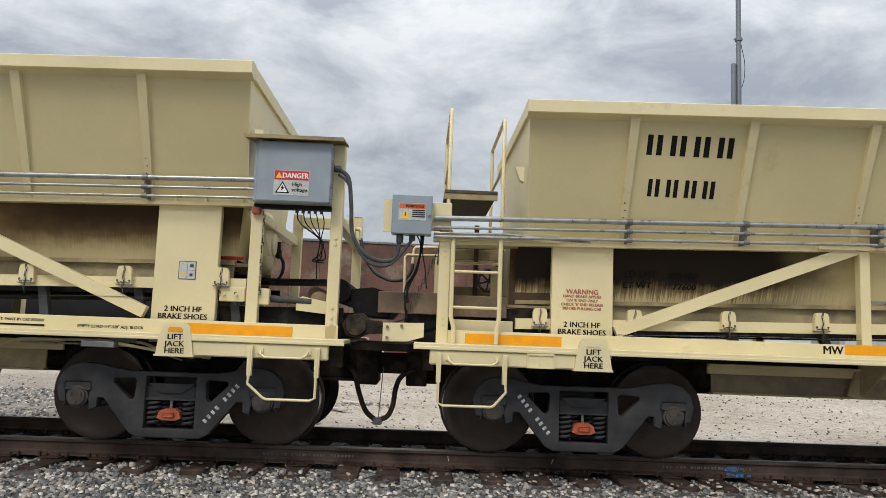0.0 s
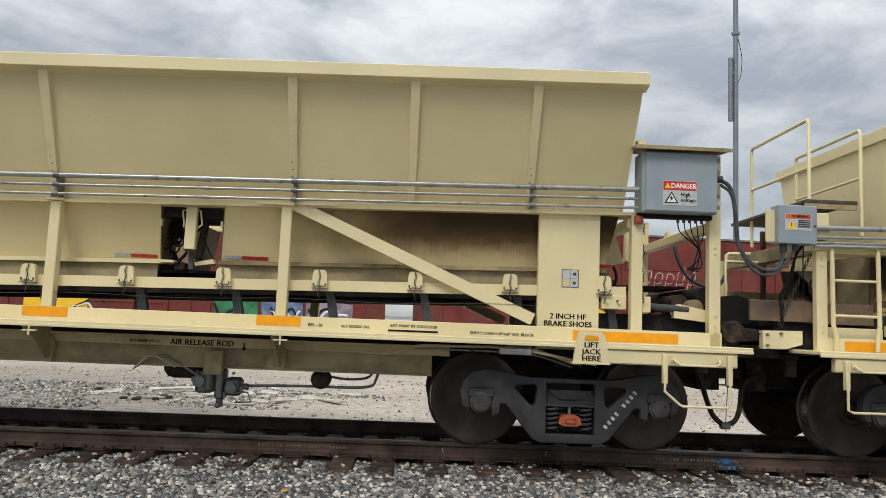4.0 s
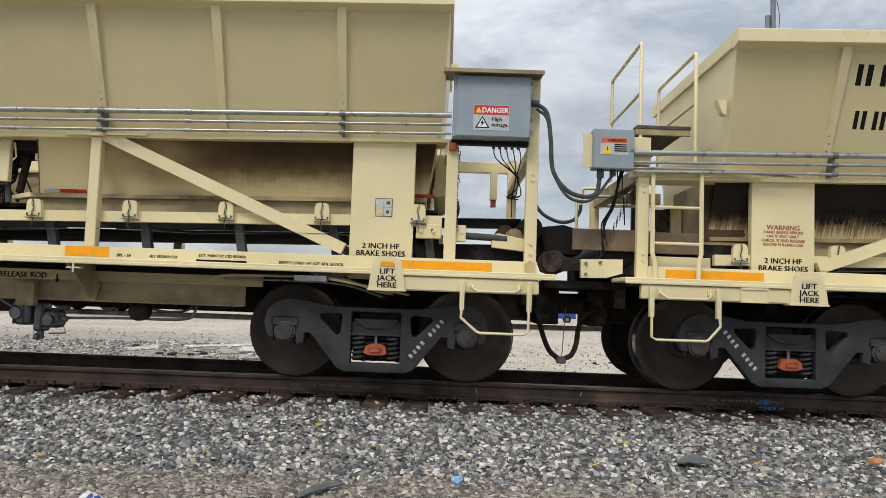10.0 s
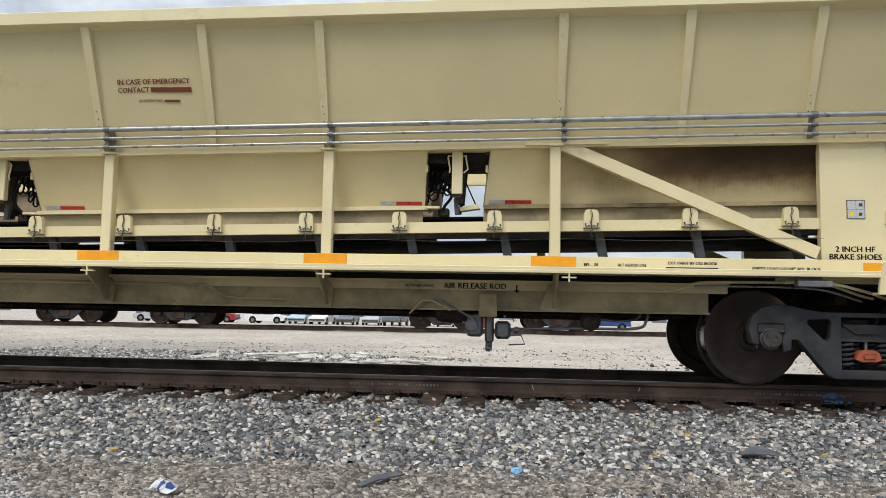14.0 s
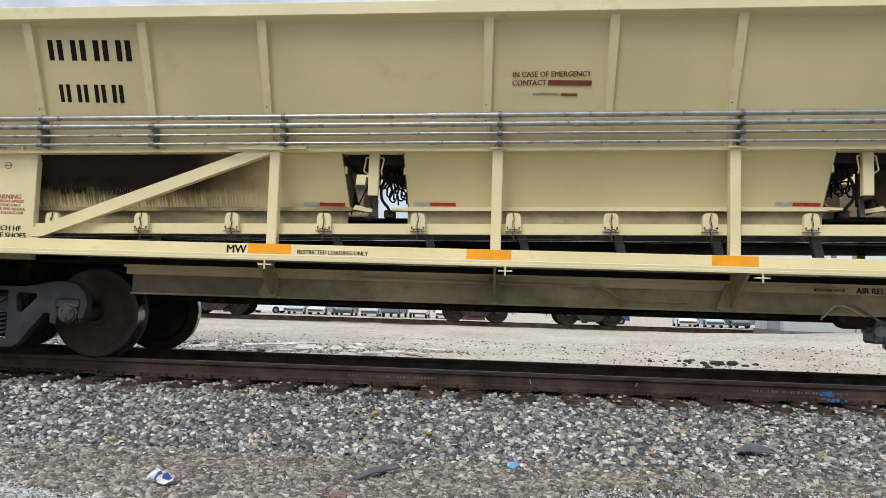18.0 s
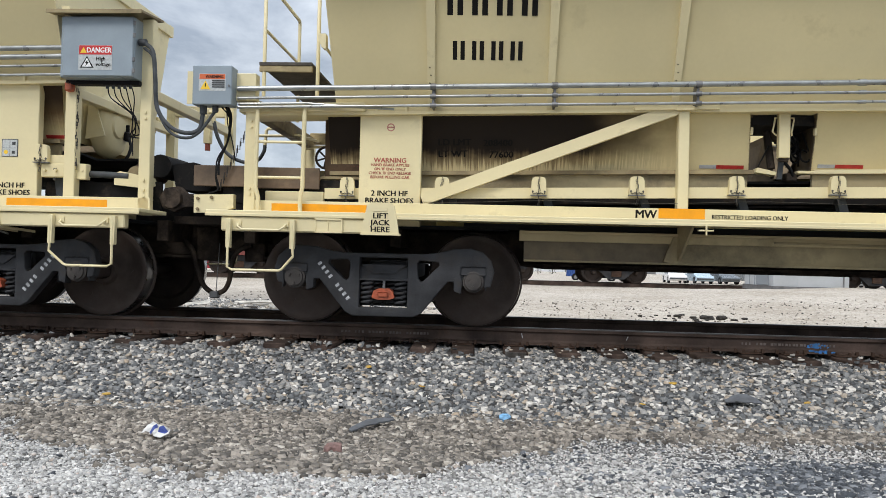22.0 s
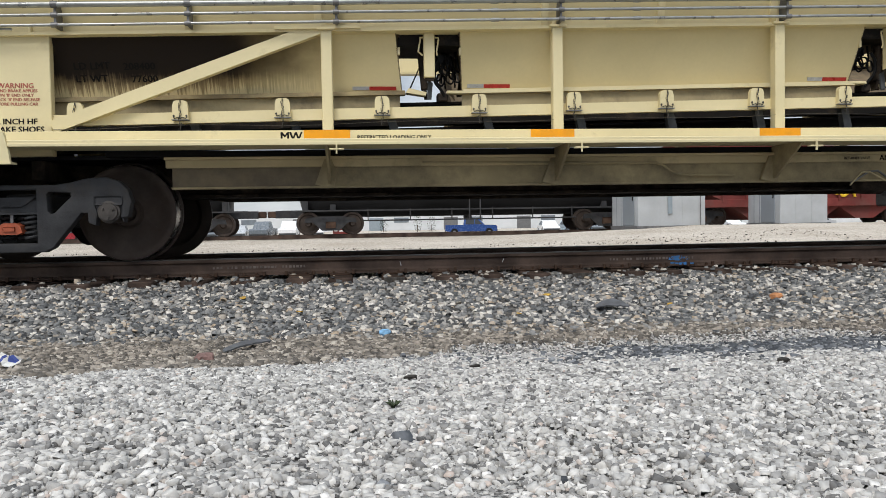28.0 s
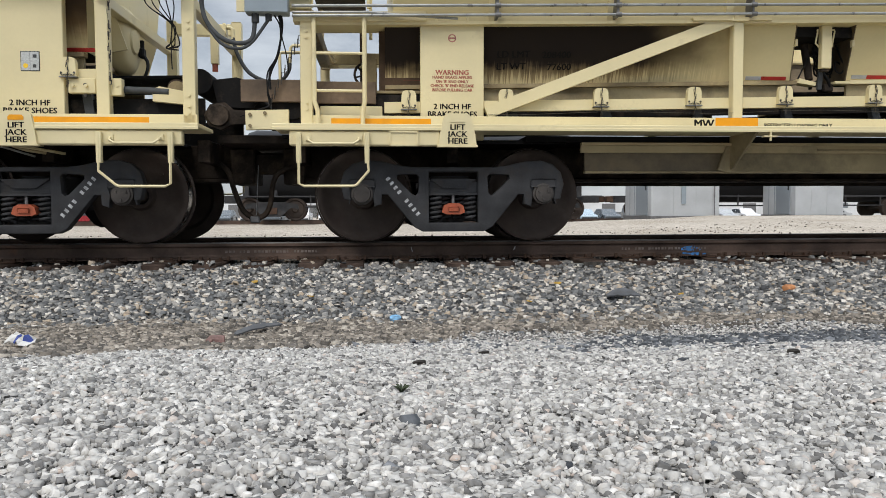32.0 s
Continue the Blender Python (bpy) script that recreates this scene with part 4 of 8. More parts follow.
def side_of_frame(car, s):
    """The level frame on one side: sill, ledge, end beams, steps, posts, braces and end plates."""
    y = s * 1.275
    o = lambda a: s * a
    part("sill_web", Shape().box(-0.98, 14.44, o(1.245), o(1.225), 1.06, 1.222, 0.004), CREAM, car)
    part("sill_ledge", Shape().box(-1.20, 14.553, o(1.70), o(1.10), 1.055, 1.093, 0.006), CREAM, car)
    part("sill_lip", Shape().box(-1.20, 14.553, o(1.71), o(1.69), 1.035, 1.062, 0.003), CREAM, car)
    for x0, x1 in ((-1.05, 0.30), (13.17, 14.41)):
        part("end_beam", Shape().box(x0, x1, o(1.69), o(1.60), 0.898, 1.034, 0.012), CREAM, car)
    # long underframe channel
    part("underframe_channel", Shape().box(1.75, 11.75, o(1.10), o(1.06), 0.885, 0.965, 0.006), TANNED, car, "grimy cream underframe channel")
    part("channel_flange", Shape().box(1.75, 11.75, o(1.15), o(1.06), 0.958, 0.985, 0.003), TANNED, car)
    cuts = (1.80, *POSTS, 11.58)
    for i in range(5):
        part("channel_web", Shape().box(cuts[i], cuts[i + 1] - 0.004, o(1.055), o(1.03), 0.70, 0.895, 0.002), DARK_UNDERFRAME if i == 0 else DIRTY, car)
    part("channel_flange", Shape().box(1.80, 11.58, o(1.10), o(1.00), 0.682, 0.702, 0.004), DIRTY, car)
    # added black sheet that stands for the shade in the gap below the ledge
    part("deck_pan", Shape().box(1.2, 12.2, o(1.09), o(0.30), 0.995, 1.05), BLACK, car)
    for x in POSTS:
        g = Shape().prism([(x - 0.14, 0.715), (x - 0.04, 0.69), (x + 0.04, 0.69), (x + 0.07, 0.84), (x + 0.02, 0.955), (x - 0.05, 0.955)], o(1.125), o(1.09))
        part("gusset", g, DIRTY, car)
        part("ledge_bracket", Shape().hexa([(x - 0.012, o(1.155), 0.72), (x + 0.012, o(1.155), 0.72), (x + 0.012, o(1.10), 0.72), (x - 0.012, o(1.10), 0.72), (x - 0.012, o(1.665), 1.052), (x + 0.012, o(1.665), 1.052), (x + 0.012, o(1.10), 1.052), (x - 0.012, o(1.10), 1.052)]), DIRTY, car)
        t = Shape().box(x + 0.03, x + 0.16, o(1.716), o(1.66), 0.990, 1.003, 0.002)
        t.box(x + 0.088, x + 0.102, o(1.716), o(1.70), 0.955, 1.05)
        part("stake_clip", t, CREAM, car)
        z1 = 2.095 + RISE * x
        p = Shape().box(x - 0.052, x + 0.052, o(1.245), o(1.14), 1.20, z1, 0.008)
        part("post", p, CREAM, car)
        p = Shape().box(x - 0.085, x + 0.085, o(1.27), o(1.09), z1, z1 + 0.022, 0.004)
        p.box(x - 0.06, x - 0.045, o(1.27), o(1.17), z1 + 0.02, z1 + 0.075)
        part("post_cap", p, CREAM, car)
    # braces
    for x0, z0, x1, z1 in ((0.785, 1.262, 3.30, 2.215), (12.55, 1.285, 10.09, 2.35)):
        d = Vector((x1 - x0, 0, z1 - z0)).normalized()
        w = Vector((-d.z, 0, d.x)) * 0.058 * (1 if d.x > 0 else -1)
        q = [(x0 - w.x, z0 - w.z), (x1 - w.x, z1 - w.z), (x1 + w.x, z1 + w.z), (x0 + w.x, z0 + w.z)]
        part("brace", Shape().prism(q, o(1.234), o(1.15)), CREAM, car)
    for x0, x1 in ((2.82, 3.62), (9.78, 10.58)):
        part("brace_cap", Shape().slope(x0, x1, o(1.265), o(1.10), 2.105, 2.135, RISE), CREAM, car)
    # end plates
    for x0, x1 in ((0.148, 0.765), (12.60, 13.22)):
        z1 = 2.10 + RISE * (x0 + x1) / 2
        part("end_plate", Shape().box(x0, x1, o(1.18), o(1.09), 1.0, z1, 0.006), CREAM, car)
        c = Shape().box(x0 - 0.045, x1 + 0.045, o(1.215), o(1.06), z1, z1 + 0.022, 0.004)
        for u in (x0 + 0.15, x1 - 0.17):
            c.box(u, u + 0.02, o(1.205), o(1.12), z1 + 0.02, z1 + 0.08)
        part("end_plate_cap", c, CREAM, car)
    # conveyor side rail
    part("side_rail", Shape().slope(-0.20, 13.50, o(1.15), o(1.08), 1.262, 1.368, RISE), CREAM, car)
    # jacking pads
    for x0, x1 in ((0.28, 0.625), (12.86, 13.194)):
        c = (x0 + x1) / 2
        j = Shape().prism([(x0, 0.905), (x1, 0.905), (x1 - 0.012, 1.0), (c + 0.125, 1.158), (c + 0.09, 1.188), (c - 0.09, 1.188), (c - 0.125, 1.158), (x0 + 0.012, 1.0)], o(1.720), o(1.685))
        j.box(x0 - 0.01, x1 + 0.01, o(1.727), o(1.61), 0.888, 0.905)
        pad = part("jack_pad", j, CREAM, car)
        k = Shape().prism([(c - 0.065, 1.108), (c + 0.065, 1.108), (c + 0.065, 1.135), (c + 0.05, 1.152), (c - 0.05, 1.152), (c - 0.065, 1.135)], o(1.725), o(1.717))
        part("hand_hole", k, ORANGE if x0 > 5 else CREAM, pad)
        if s < 0:
            lettering("jack_line", ["LIFT", "JACK", "HERE"], 0.048, c, -1.7225, 1.066, INK, pad, gap=1.3, widen=1.1)
    # steps and grab irons
    for pts in (((-0.964, 0.976), (-0.964, 0.560), (-0.918, 0.537), (-0.48, 0.538), (-0.452, 0.550), (-0.347, 0.672), (-0.351, 0.711), (-0.361, 0.976)),
                ((13.713, 0.976), (13.711, 0.711), (13.706, 0.672), (13.85, 0.550), (13.88, 0.538), (14.27, 0.537), (14.316, 0.560), (14.319, 0.976))):
        st = Shape().tube([(x, o(1.735), z) for x, z in pts], 0.0125, 8)
        for x, z in (pts[0], pts[-1]):
            st.box(x - 0.022, x + 0.022, o(1.742), o(1.69), 0.74, 1.01, 0.004)
        part("step", st, CREAM, car, "bent-rod step", True)
    for x0, x1 in ((-0.88, -0.43), (13.80, 14.23)):
        gi = Shape().tube([(x0, o(1.70), 0.968), (x0 + 0.01, o(1.75), 0.938), (x0 + 0.05, o(1.755), 0.912), (x1 - 0.05, o(1.755), 0.912), (x1 - 0.01, o(1.75), 0.938), (x1, o(1.70), 0.968)], 0.010, 8)
        for x in (x0, x1):
            gi.box(x - 0.025, x + 0.025, o(1.705), o(1.69), 0.943, 0.993)
        part("grab_iron", gi, CREAM, car, "", True)


def upper_side(car, s):
    o = lambda a: s * a
    x0t, x1t, x0b, x1b = -0.17, 13.52, -0.10, 13.46
    zt, zb, yt, yb = 3.305, 2.11, 1.60, 1.115
    if s > 0:
        yt, yb = 1.15, 0.95
    b = Shape()
    pt = lambda x, y, h: (x, o(y), h + RISE * x)
    top = lambda x, y, h: (x, o(y), h + 0.038 + RIM_RISE * x)
    th = 0.012
    b.hexa([pt(x0b, yb, zb), pt(x1b, yb, zb), pt(x1b, yb - th, zb), pt(x0b, yb - th, zb), top(x0t, yt, zt), top(x1t, yt, zt), top(x1t, yt - th, zt), top(x0t, yt - th, zt)])
    part("hopper_side", b, SHADED_CREAM, car, "sloping cream hopper side sheet")
    r = Shape()
    if s < 0:      # a box rim with a lip that folds back under it to the sheet
        outline = ((yt - 0.03, 3.245), (yt + 0.085, 3.275), (yt + 0.10, 3.285), (yt + 0.10, 3.400), (yt + 0.09, 3.407), (yt - 0.06, 3.407))
    else:
        outline = ((yt - 0.06, 3.27), (yt + 0.055, 3.27), (yt + 0.055, 3.407), (yt - 0.06, 3.407))
    n = len(outline)
    r.add([top(x, y, z) for x in (x0t - 0.03, x1t + 0.03) for y, z in outline], [tuple(range(n)), tuple(range(2 * n - 1, n - 1, -1))] + [(i, i + n, (i + 1) % n + n, (i + 1) % n) for i in range(n)])
    part("top_rim", r, CREAM, car)
    for x in RIBS:
        q = Shape()
        q.hexa([pt(x - 0.035, yb + 0.118, 2.34), pt(x + 0.035, yb + 0.118, 2.34), pt(x + 0.035, yb + 0.07, 2.34), pt(x - 0.035, yb + 0.07, 2.34),
                top(x - 0.045, yt + 0.045, 3.262), top(x + 0.045, yt + 0.045, 3.262), top(x + 0.045, yt - 0.03, 3.262), top(x - 0.045, yt - 0.03, 3.262)])
        q.hexa([pt(x - 0.035, yb + 0.05, 2.115), pt(x + 0.035, yb + 0.05, 2.115), pt(x + 0.035, yb, 2.115), pt(x - 0.035, yb, 2.115),
                pt(x - 0.035, yb + 0.118, 2.34), pt(x + 0.035, yb + 0.118, 2.34), pt(x + 0.035, yb + 0.07, 2.34), pt(x - 0.035, yb + 0.07, 2.34)])
        # ribs keep the lighter cream, so they look better lit than the sheet
        rib = part("rib", q, CREAM, car)
        if s < 0 and min(abs(x - p) for p in (*POSTS, 0.85, 12.49)) < 0.2:
            for k in range(3):
                u, h = 0.04 + 0.075 * k, 2.385 + 0.07 * k
                y = yb + 0.118 + (yt + 0.045 - yb - 0.118) * (h - 2.34) / (3.31 - 2.34)
                part("bolt_hole", Shape().cyl(pt(x - 0.012 + 0.01 * (k % 2), y - 0.004, h), pt(x - 0.012 + 0.01 * (k % 2), y + 0.004, h), 0.007, 6), INK, rib)
    part("hopper_flange", Shape().slope(-0.95, 13.55, o(1.235 if s < 0 else 0.97), o(0.90), 2.085, 2.115, RISE), CREAM, car)
    part("hopper_band", Shape().slope(-0.05, 13.42, o(1.165), o(1.09), 2.115, 2.19, RISE), SHADED_CREAM, car)
    # chute panels under the flange, with gaps for the gates
    edges = [(-0.19, -0.19, 3.955, 4.02), (4.585, 4.625, 8.805, 8.765), (9.435, 9.37, 13.42, 13.33)]
    for i, (xa, xc, xb, xd) in enumerate(edges):
        b = Shape()
        b.hexa([pt(xc, 0.90, 1.555), pt(xd, 0.90, 1.555), pt(xd, 0.888, 1.555), pt(xc, 0.888, 1.555), pt(xa, 1.13, 2.09), pt(xb, 1.13, 2.09), pt(xb, 1.118, 2.09), pt(xa, 1.118, 2.09)])
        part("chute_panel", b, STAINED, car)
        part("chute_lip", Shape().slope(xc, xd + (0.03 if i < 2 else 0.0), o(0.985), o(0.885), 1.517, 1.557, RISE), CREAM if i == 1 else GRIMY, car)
        part("skirt", Shape().slope(xc, xd - 0.02, o(0.93), o(0.89), 1.37, 1.519, RISE), DIRTY, car)
        for x, z_x, d in ((xa, xc, 1), (xb, xd, -1)):
            if 1 < x < 13:
                part("chute_end", Shape().hexa([pt(z_x - 0.006, 0.90, 1.555), pt(z_x + 0.006, 0.90, 1.555), pt(z_x + 0.10 * d, 0.30, 1.555), pt(z_x - 0.012 + 0.10 * d, 0.30, 1.555), pt(x - 0.006, 1.13, 2.09), pt(x + 0.006, 1.13, 2.09), pt(x + 0.006, 0.30, 2.09), pt(x - 0.006, 0.30, 2.09)]), DARK_TAN, car)


def near_details(car):
    pt = lambda x, y, h: (x, -y, h + RISE * x)
    # conduits and their clamps
    for x0, h, r in ((-1.05, 2.330, 0.027), (-1.05, 2.238, 0.0145), (-1.05, 2.148, 0.0145)):
        part("conduit", Shape().cyl(pt(x0, 1.335, h), pt(13.56, 1.335, h), r, 12), PIPE, car, "galvanised conduit pipe", True)
    for x in (3.40, 5.55, 7.85, 10.15, 12.50, 0.88, 2.05):
        c = Shape()
        c.box(x - 0.012, x + 0.012, -1.325, -1.18, 2.13 + RISE * x, 2.36 + RISE * x, 0.003)
        for h, r in ((2.330, 0.033), (2.238, 0.024), (2.148, 0.024)):
            c.cyl(pt(x - 0.028, 1.335, h), pt(x + 0.028, 1.335, h), r, 10)
        part("conduit_clamp", c, STEEL, car, "", True)
    for x in (4.9, 6.3, 9.3, 11.0):
        for h, r in ((2.330, 0.033), (2.238, 0.020), (2.148, 0.020)):
            part("coupling", Shape().cyl(pt(x - 0.035, 1.335, h), pt(x + 0.035, 1.335, h), r, 10), PIPE, car, "", True)
    part("end_pipe", Shape().tube([pt(-1.05, 1.32, 2.185), pt(-0.35, 1.31, 2.185), pt(0.05, 1.31, 2.150), pt(0.5, 1.31, 2.120)], 0.012, 8), PIPE, car, "", True)
    part("bridge_beam", Shape().slope(-1.05, 0.20, -1.27, -1.12, 2.115, 2.20, RISE), CREAM, car)
    # latches with their chains, and the idler brackets behind
    for i, x in enumerate(LATCHES):
        z = 1.372 + RISE * x
        l = Shape().prism([(x - 0.074, z - 0.080), (x + 0.074, z - 0.080), (x + 0.070, z + 0.055), (x + 0.058, z + 0.088), (x + 0.035, z + 0.098), (x - 0.035, z + 0.098), (x - 0.058, z + 0.088), (x - 0.070, z + 0.055)], -1.205, -1.15)
        la = part("latch", l, CREAM, car, "cream latch plate with a chain")
        c = Shape()
        for k in range(12):
            u, w = z + 0.082 - 0.023 * k, 0.007 * math.sin(k * 1.3 + i)
            if k % 2:
                c.tube([(x + w + a, -1.216, u + bb) for a, bb in ((-0.007, -0.011), (0.007, -0.011), (0.007, 0.011), (-0.007, 0.011))], 0.003, 5, closed=True)
            else:
                c.box(x + w - 0.0035, x + w + 0.0035, -1.223, -1.209, u - 0.013, u + 0.013)
        part("chain", c, CHAIN, la)
        part("latch_rod", Shape().tube([(x - 0.062, -1.212, z - 0.055), (x - 0.05, -1.212, z - 0.072), (x - 0.02, -1.212, z - 0.060), (x, -1.212, z - 0.070), (x + 0.02, -1.212, z - 0.060), (x + 0.05, -1.212, z - 0.072), (x + 0.062, -1.212, z - 0.055)], 0.004, 5), CHAIN, la)
        for dx in (-0.058, 0.058):
            part("latch_bolt", Shape().cyl((x + dx, -1.204, z - 0.046), (x + dx, -1.214, z - 0.046), 0.009, 8), CHAIN, la)
        part("latch_lip", Shape().box(x - 0.078, x + 0.078, -1.212, -1.16, z - 0.088, z - 0.080), STEEL, la)
        d = Shape().prism([(x + 0.05, 1.27 + RISE * x), (x + 0.13, 1.27 + RISE * x), (x + 0.20, 1.12), (x + 0.11, 1.12)], -1.06, -0.98)
        part("idler_bracket", d, HOSE, car)
    part("pull_cord", Shape().tube([(x, -1.24, 1.235 + 0.0145 * x + 0.012 * math.cos(3.1 * x)) for x in np.linspace(0.8, 12.6, 40)], 0.0025, 5), CHAIN, car)
    # orange stickers and reflector strips
    for x0, x1, z in ((3.069, 3.505, 1.175), (5.254, 5.69, 1.172), (7.598, 8.03, 1.172), (9.845, 10.275, 1.172), (-0.705, 0.243, 1.146), (12.95, 14.0, 1.146)):
        part("orange_sticker", Shape().box(x0, x1, -1.2485, -1.2455, z - 0.048, z + 0.048), ORANGE, car, "faded orange reflector sticker")
    for x in (3.53, 4.68, 8.30, 9.42, 12.98, -0.25):
        z = 1.598 + RISE * x
        on_panel = lambda q: panel_y(q, x) - 0.003
        if 1 < x < 12:
            bars("reflector", [(x, x + 0.165, z - 0.017, z + 0.017)], 0, STRIPE_GREY, car, on_panel, "silver reflector strip")
        bars("reflector", [(x + 0.168, x + 0.435, z - 0.017, z + 0.017)], 0, STRIPE_RED, car, on_panel, "red reflector strip")
    # gates in the two gaps, one the mirror of the other
    for n, (xa, xb) in enumerate(SLOTS):
        c = (xa + xb) / 2
        z0 = RISE * c
        f = 1 if n == 0 else -1
        X = lambda u: c + f * u
        def bx(b, u0, u1, *rest):
            return b.box(min(X(u0), X(u1)), max(X(u0), X(u1)), *rest)
        part("gate_plate", bx(Shape(), -0.093, 0.014, -1.12, -1.05, 1.655 + z0, 2.085 + z0, 0.006), CREAM, car)
        part("plate_foot", bx(Shape(), -0.085, 0.006, -1.10, -1.06, 1.625 + z0, 1.66 + z0, 0.004), DUSTY_SHADE, car)
        for u in (-0.128, 0.052):
            part("gate_handle", Shape().tube([(X(u * 0.7 - 0.012), -1.07, 2.05 + z0), (X(u), -1.09, 2.045 + z0), (X(u + 0.004), -1.09, 2.03 + z0), (X(u - 0.018), -1.09, 1.91 + z0), (X(u * 0.8), -1.08, 1.875 + z0)], 0.0085, 7), CREAM, car, "", True)
        for u in (-0.335, 0.272):
            part("edge_clip", bx(Shape(), u - 0.012, u + 0.012, -1.075, -1.03, 1.885 + z0, 1.955 + z0, 0.003), CREAM, car)
        part("gate_header", bx(Shape(), -0.34, 0.28, -1.05, -0.45, 1.98 + z0, 2.083 + z0), BELT, car)
        part("gate_beam", Shape().hexa([(X(-0.05), -0.78, 1.90 + z0), (X(0.30), -0.60, 1.80 + z0), (X(0.30), -0.52, 1.80 + z0), (X(-0.05), -0.70, 1.90 + z0), (X(-0.05), -0.78, 2.02 + z0), (X(0.30), -0.60, 1.93 + z0), (X(0.30), -0.52, 1.93 + z0), (X(-0.05), -0.70, 2.02 + z0)]), DARK_TAN, car)
        g = Shape().cyl((X(-0.07), -0.86, 1.58 + z0), (X(-0.10), -0.80, 1.96 + z0), 0.038, 14)
        g.cyl((X(-0.06), -0.87, 1.48 + z0), (X(-0.07), -0.86, 1.58 + z0), 0.018, 10)
        part("gate_cylinder", g, DUSTY_SHADE, car, "", True)
        part("gate_link", Shape().prism([(X(-0.06), 1.46 + z0), (X(-0.015), 1.46 + z0), (X(0.0), 1.62 + z0), (X(-0.045), 1.66 + z0)], -1.0, -0.975), HOSE, car)
        part("gate_foot", Shape().prism([(X(-0.27), 1.53 + z0), (X(-0.07), 1.50 + z0), (X(-0.06), 1.535 + z0), (X(-0.24), 1.575 + z0)], -0.98, -0.86), CREAM, car)
        part("gate_foot", bx(Shape(), 0.14, 0.30, -0.99, -0.88, 1.52 + z0, 1.55 + z0, 0.006), CREAM, car)
        part("gate_rod", Shape().cyl((X(-0.12), -0.93, 1.80 + z0), (X(-0.25), -0.90, 1.52 + z0), 0.008, 6), BLACK, car)
        rnd = random.Random(40 + n)
        for k in range(9):
            u, y0 = 0.01 + 0.030 * k, -0.86 + 0.05 * (k % 4)
            w = rnd.uniform(0.035, 0.07)
            zc = 1.80 + z0 + rnd.uniform(-0.09, 0.05)
            q = [(X(u), y0 + 0.06, 1.96 + z0), (X(u + 0.5 * w), y0, zc + 0.07), (X(u + w), y0, zc), (X(u + 0.4 * w), y0 - 0.01, zc - 0.07), (X(u - 0.5 * w), y0, zc - 0.04), (X(u - 0.3 * w), y0 + 0.02, zc + 0.05), (X(u + 0.9 * w), y0 + 0.05, zc + 0.02), (X(u + 1.2 * w), y0 + 0.06, zc - rnd.uniform(0.02, 0.10))]
            part("hydraulic_hose", Shape().tube(curve_points(q, 5), 0.0095, 6), BLACK, car, "black hydraulic hose", True)
        part("hydraulic_hose", Shape().tube(curve_points([(X(0.06), -0.93, 1.86 + z0), (X(0.02), -0.95, 1.76 + z0), (X(0.03), -0.95, 1.64 + z0), (X(0.09), -0.94, 1.56 + z0), (X(0.12), -0.92, 1.50 + z0)], 6), 0.016, 8), BLACK, car, "black hydraulic hose", True)
        part("hose_manifold", bx(Shape(), 0.02, 0.20, -0.78, -0.66, 1.86 + z0, 1.95 + z0, 0.01), TRUCK, car)
        part("gate_motor", bx(Shape(), 0.05, 0.16, -0.93, -0.80, 1.45 + z0, 1.535 + z0, 0.012), DUSTY_SHADE, car)


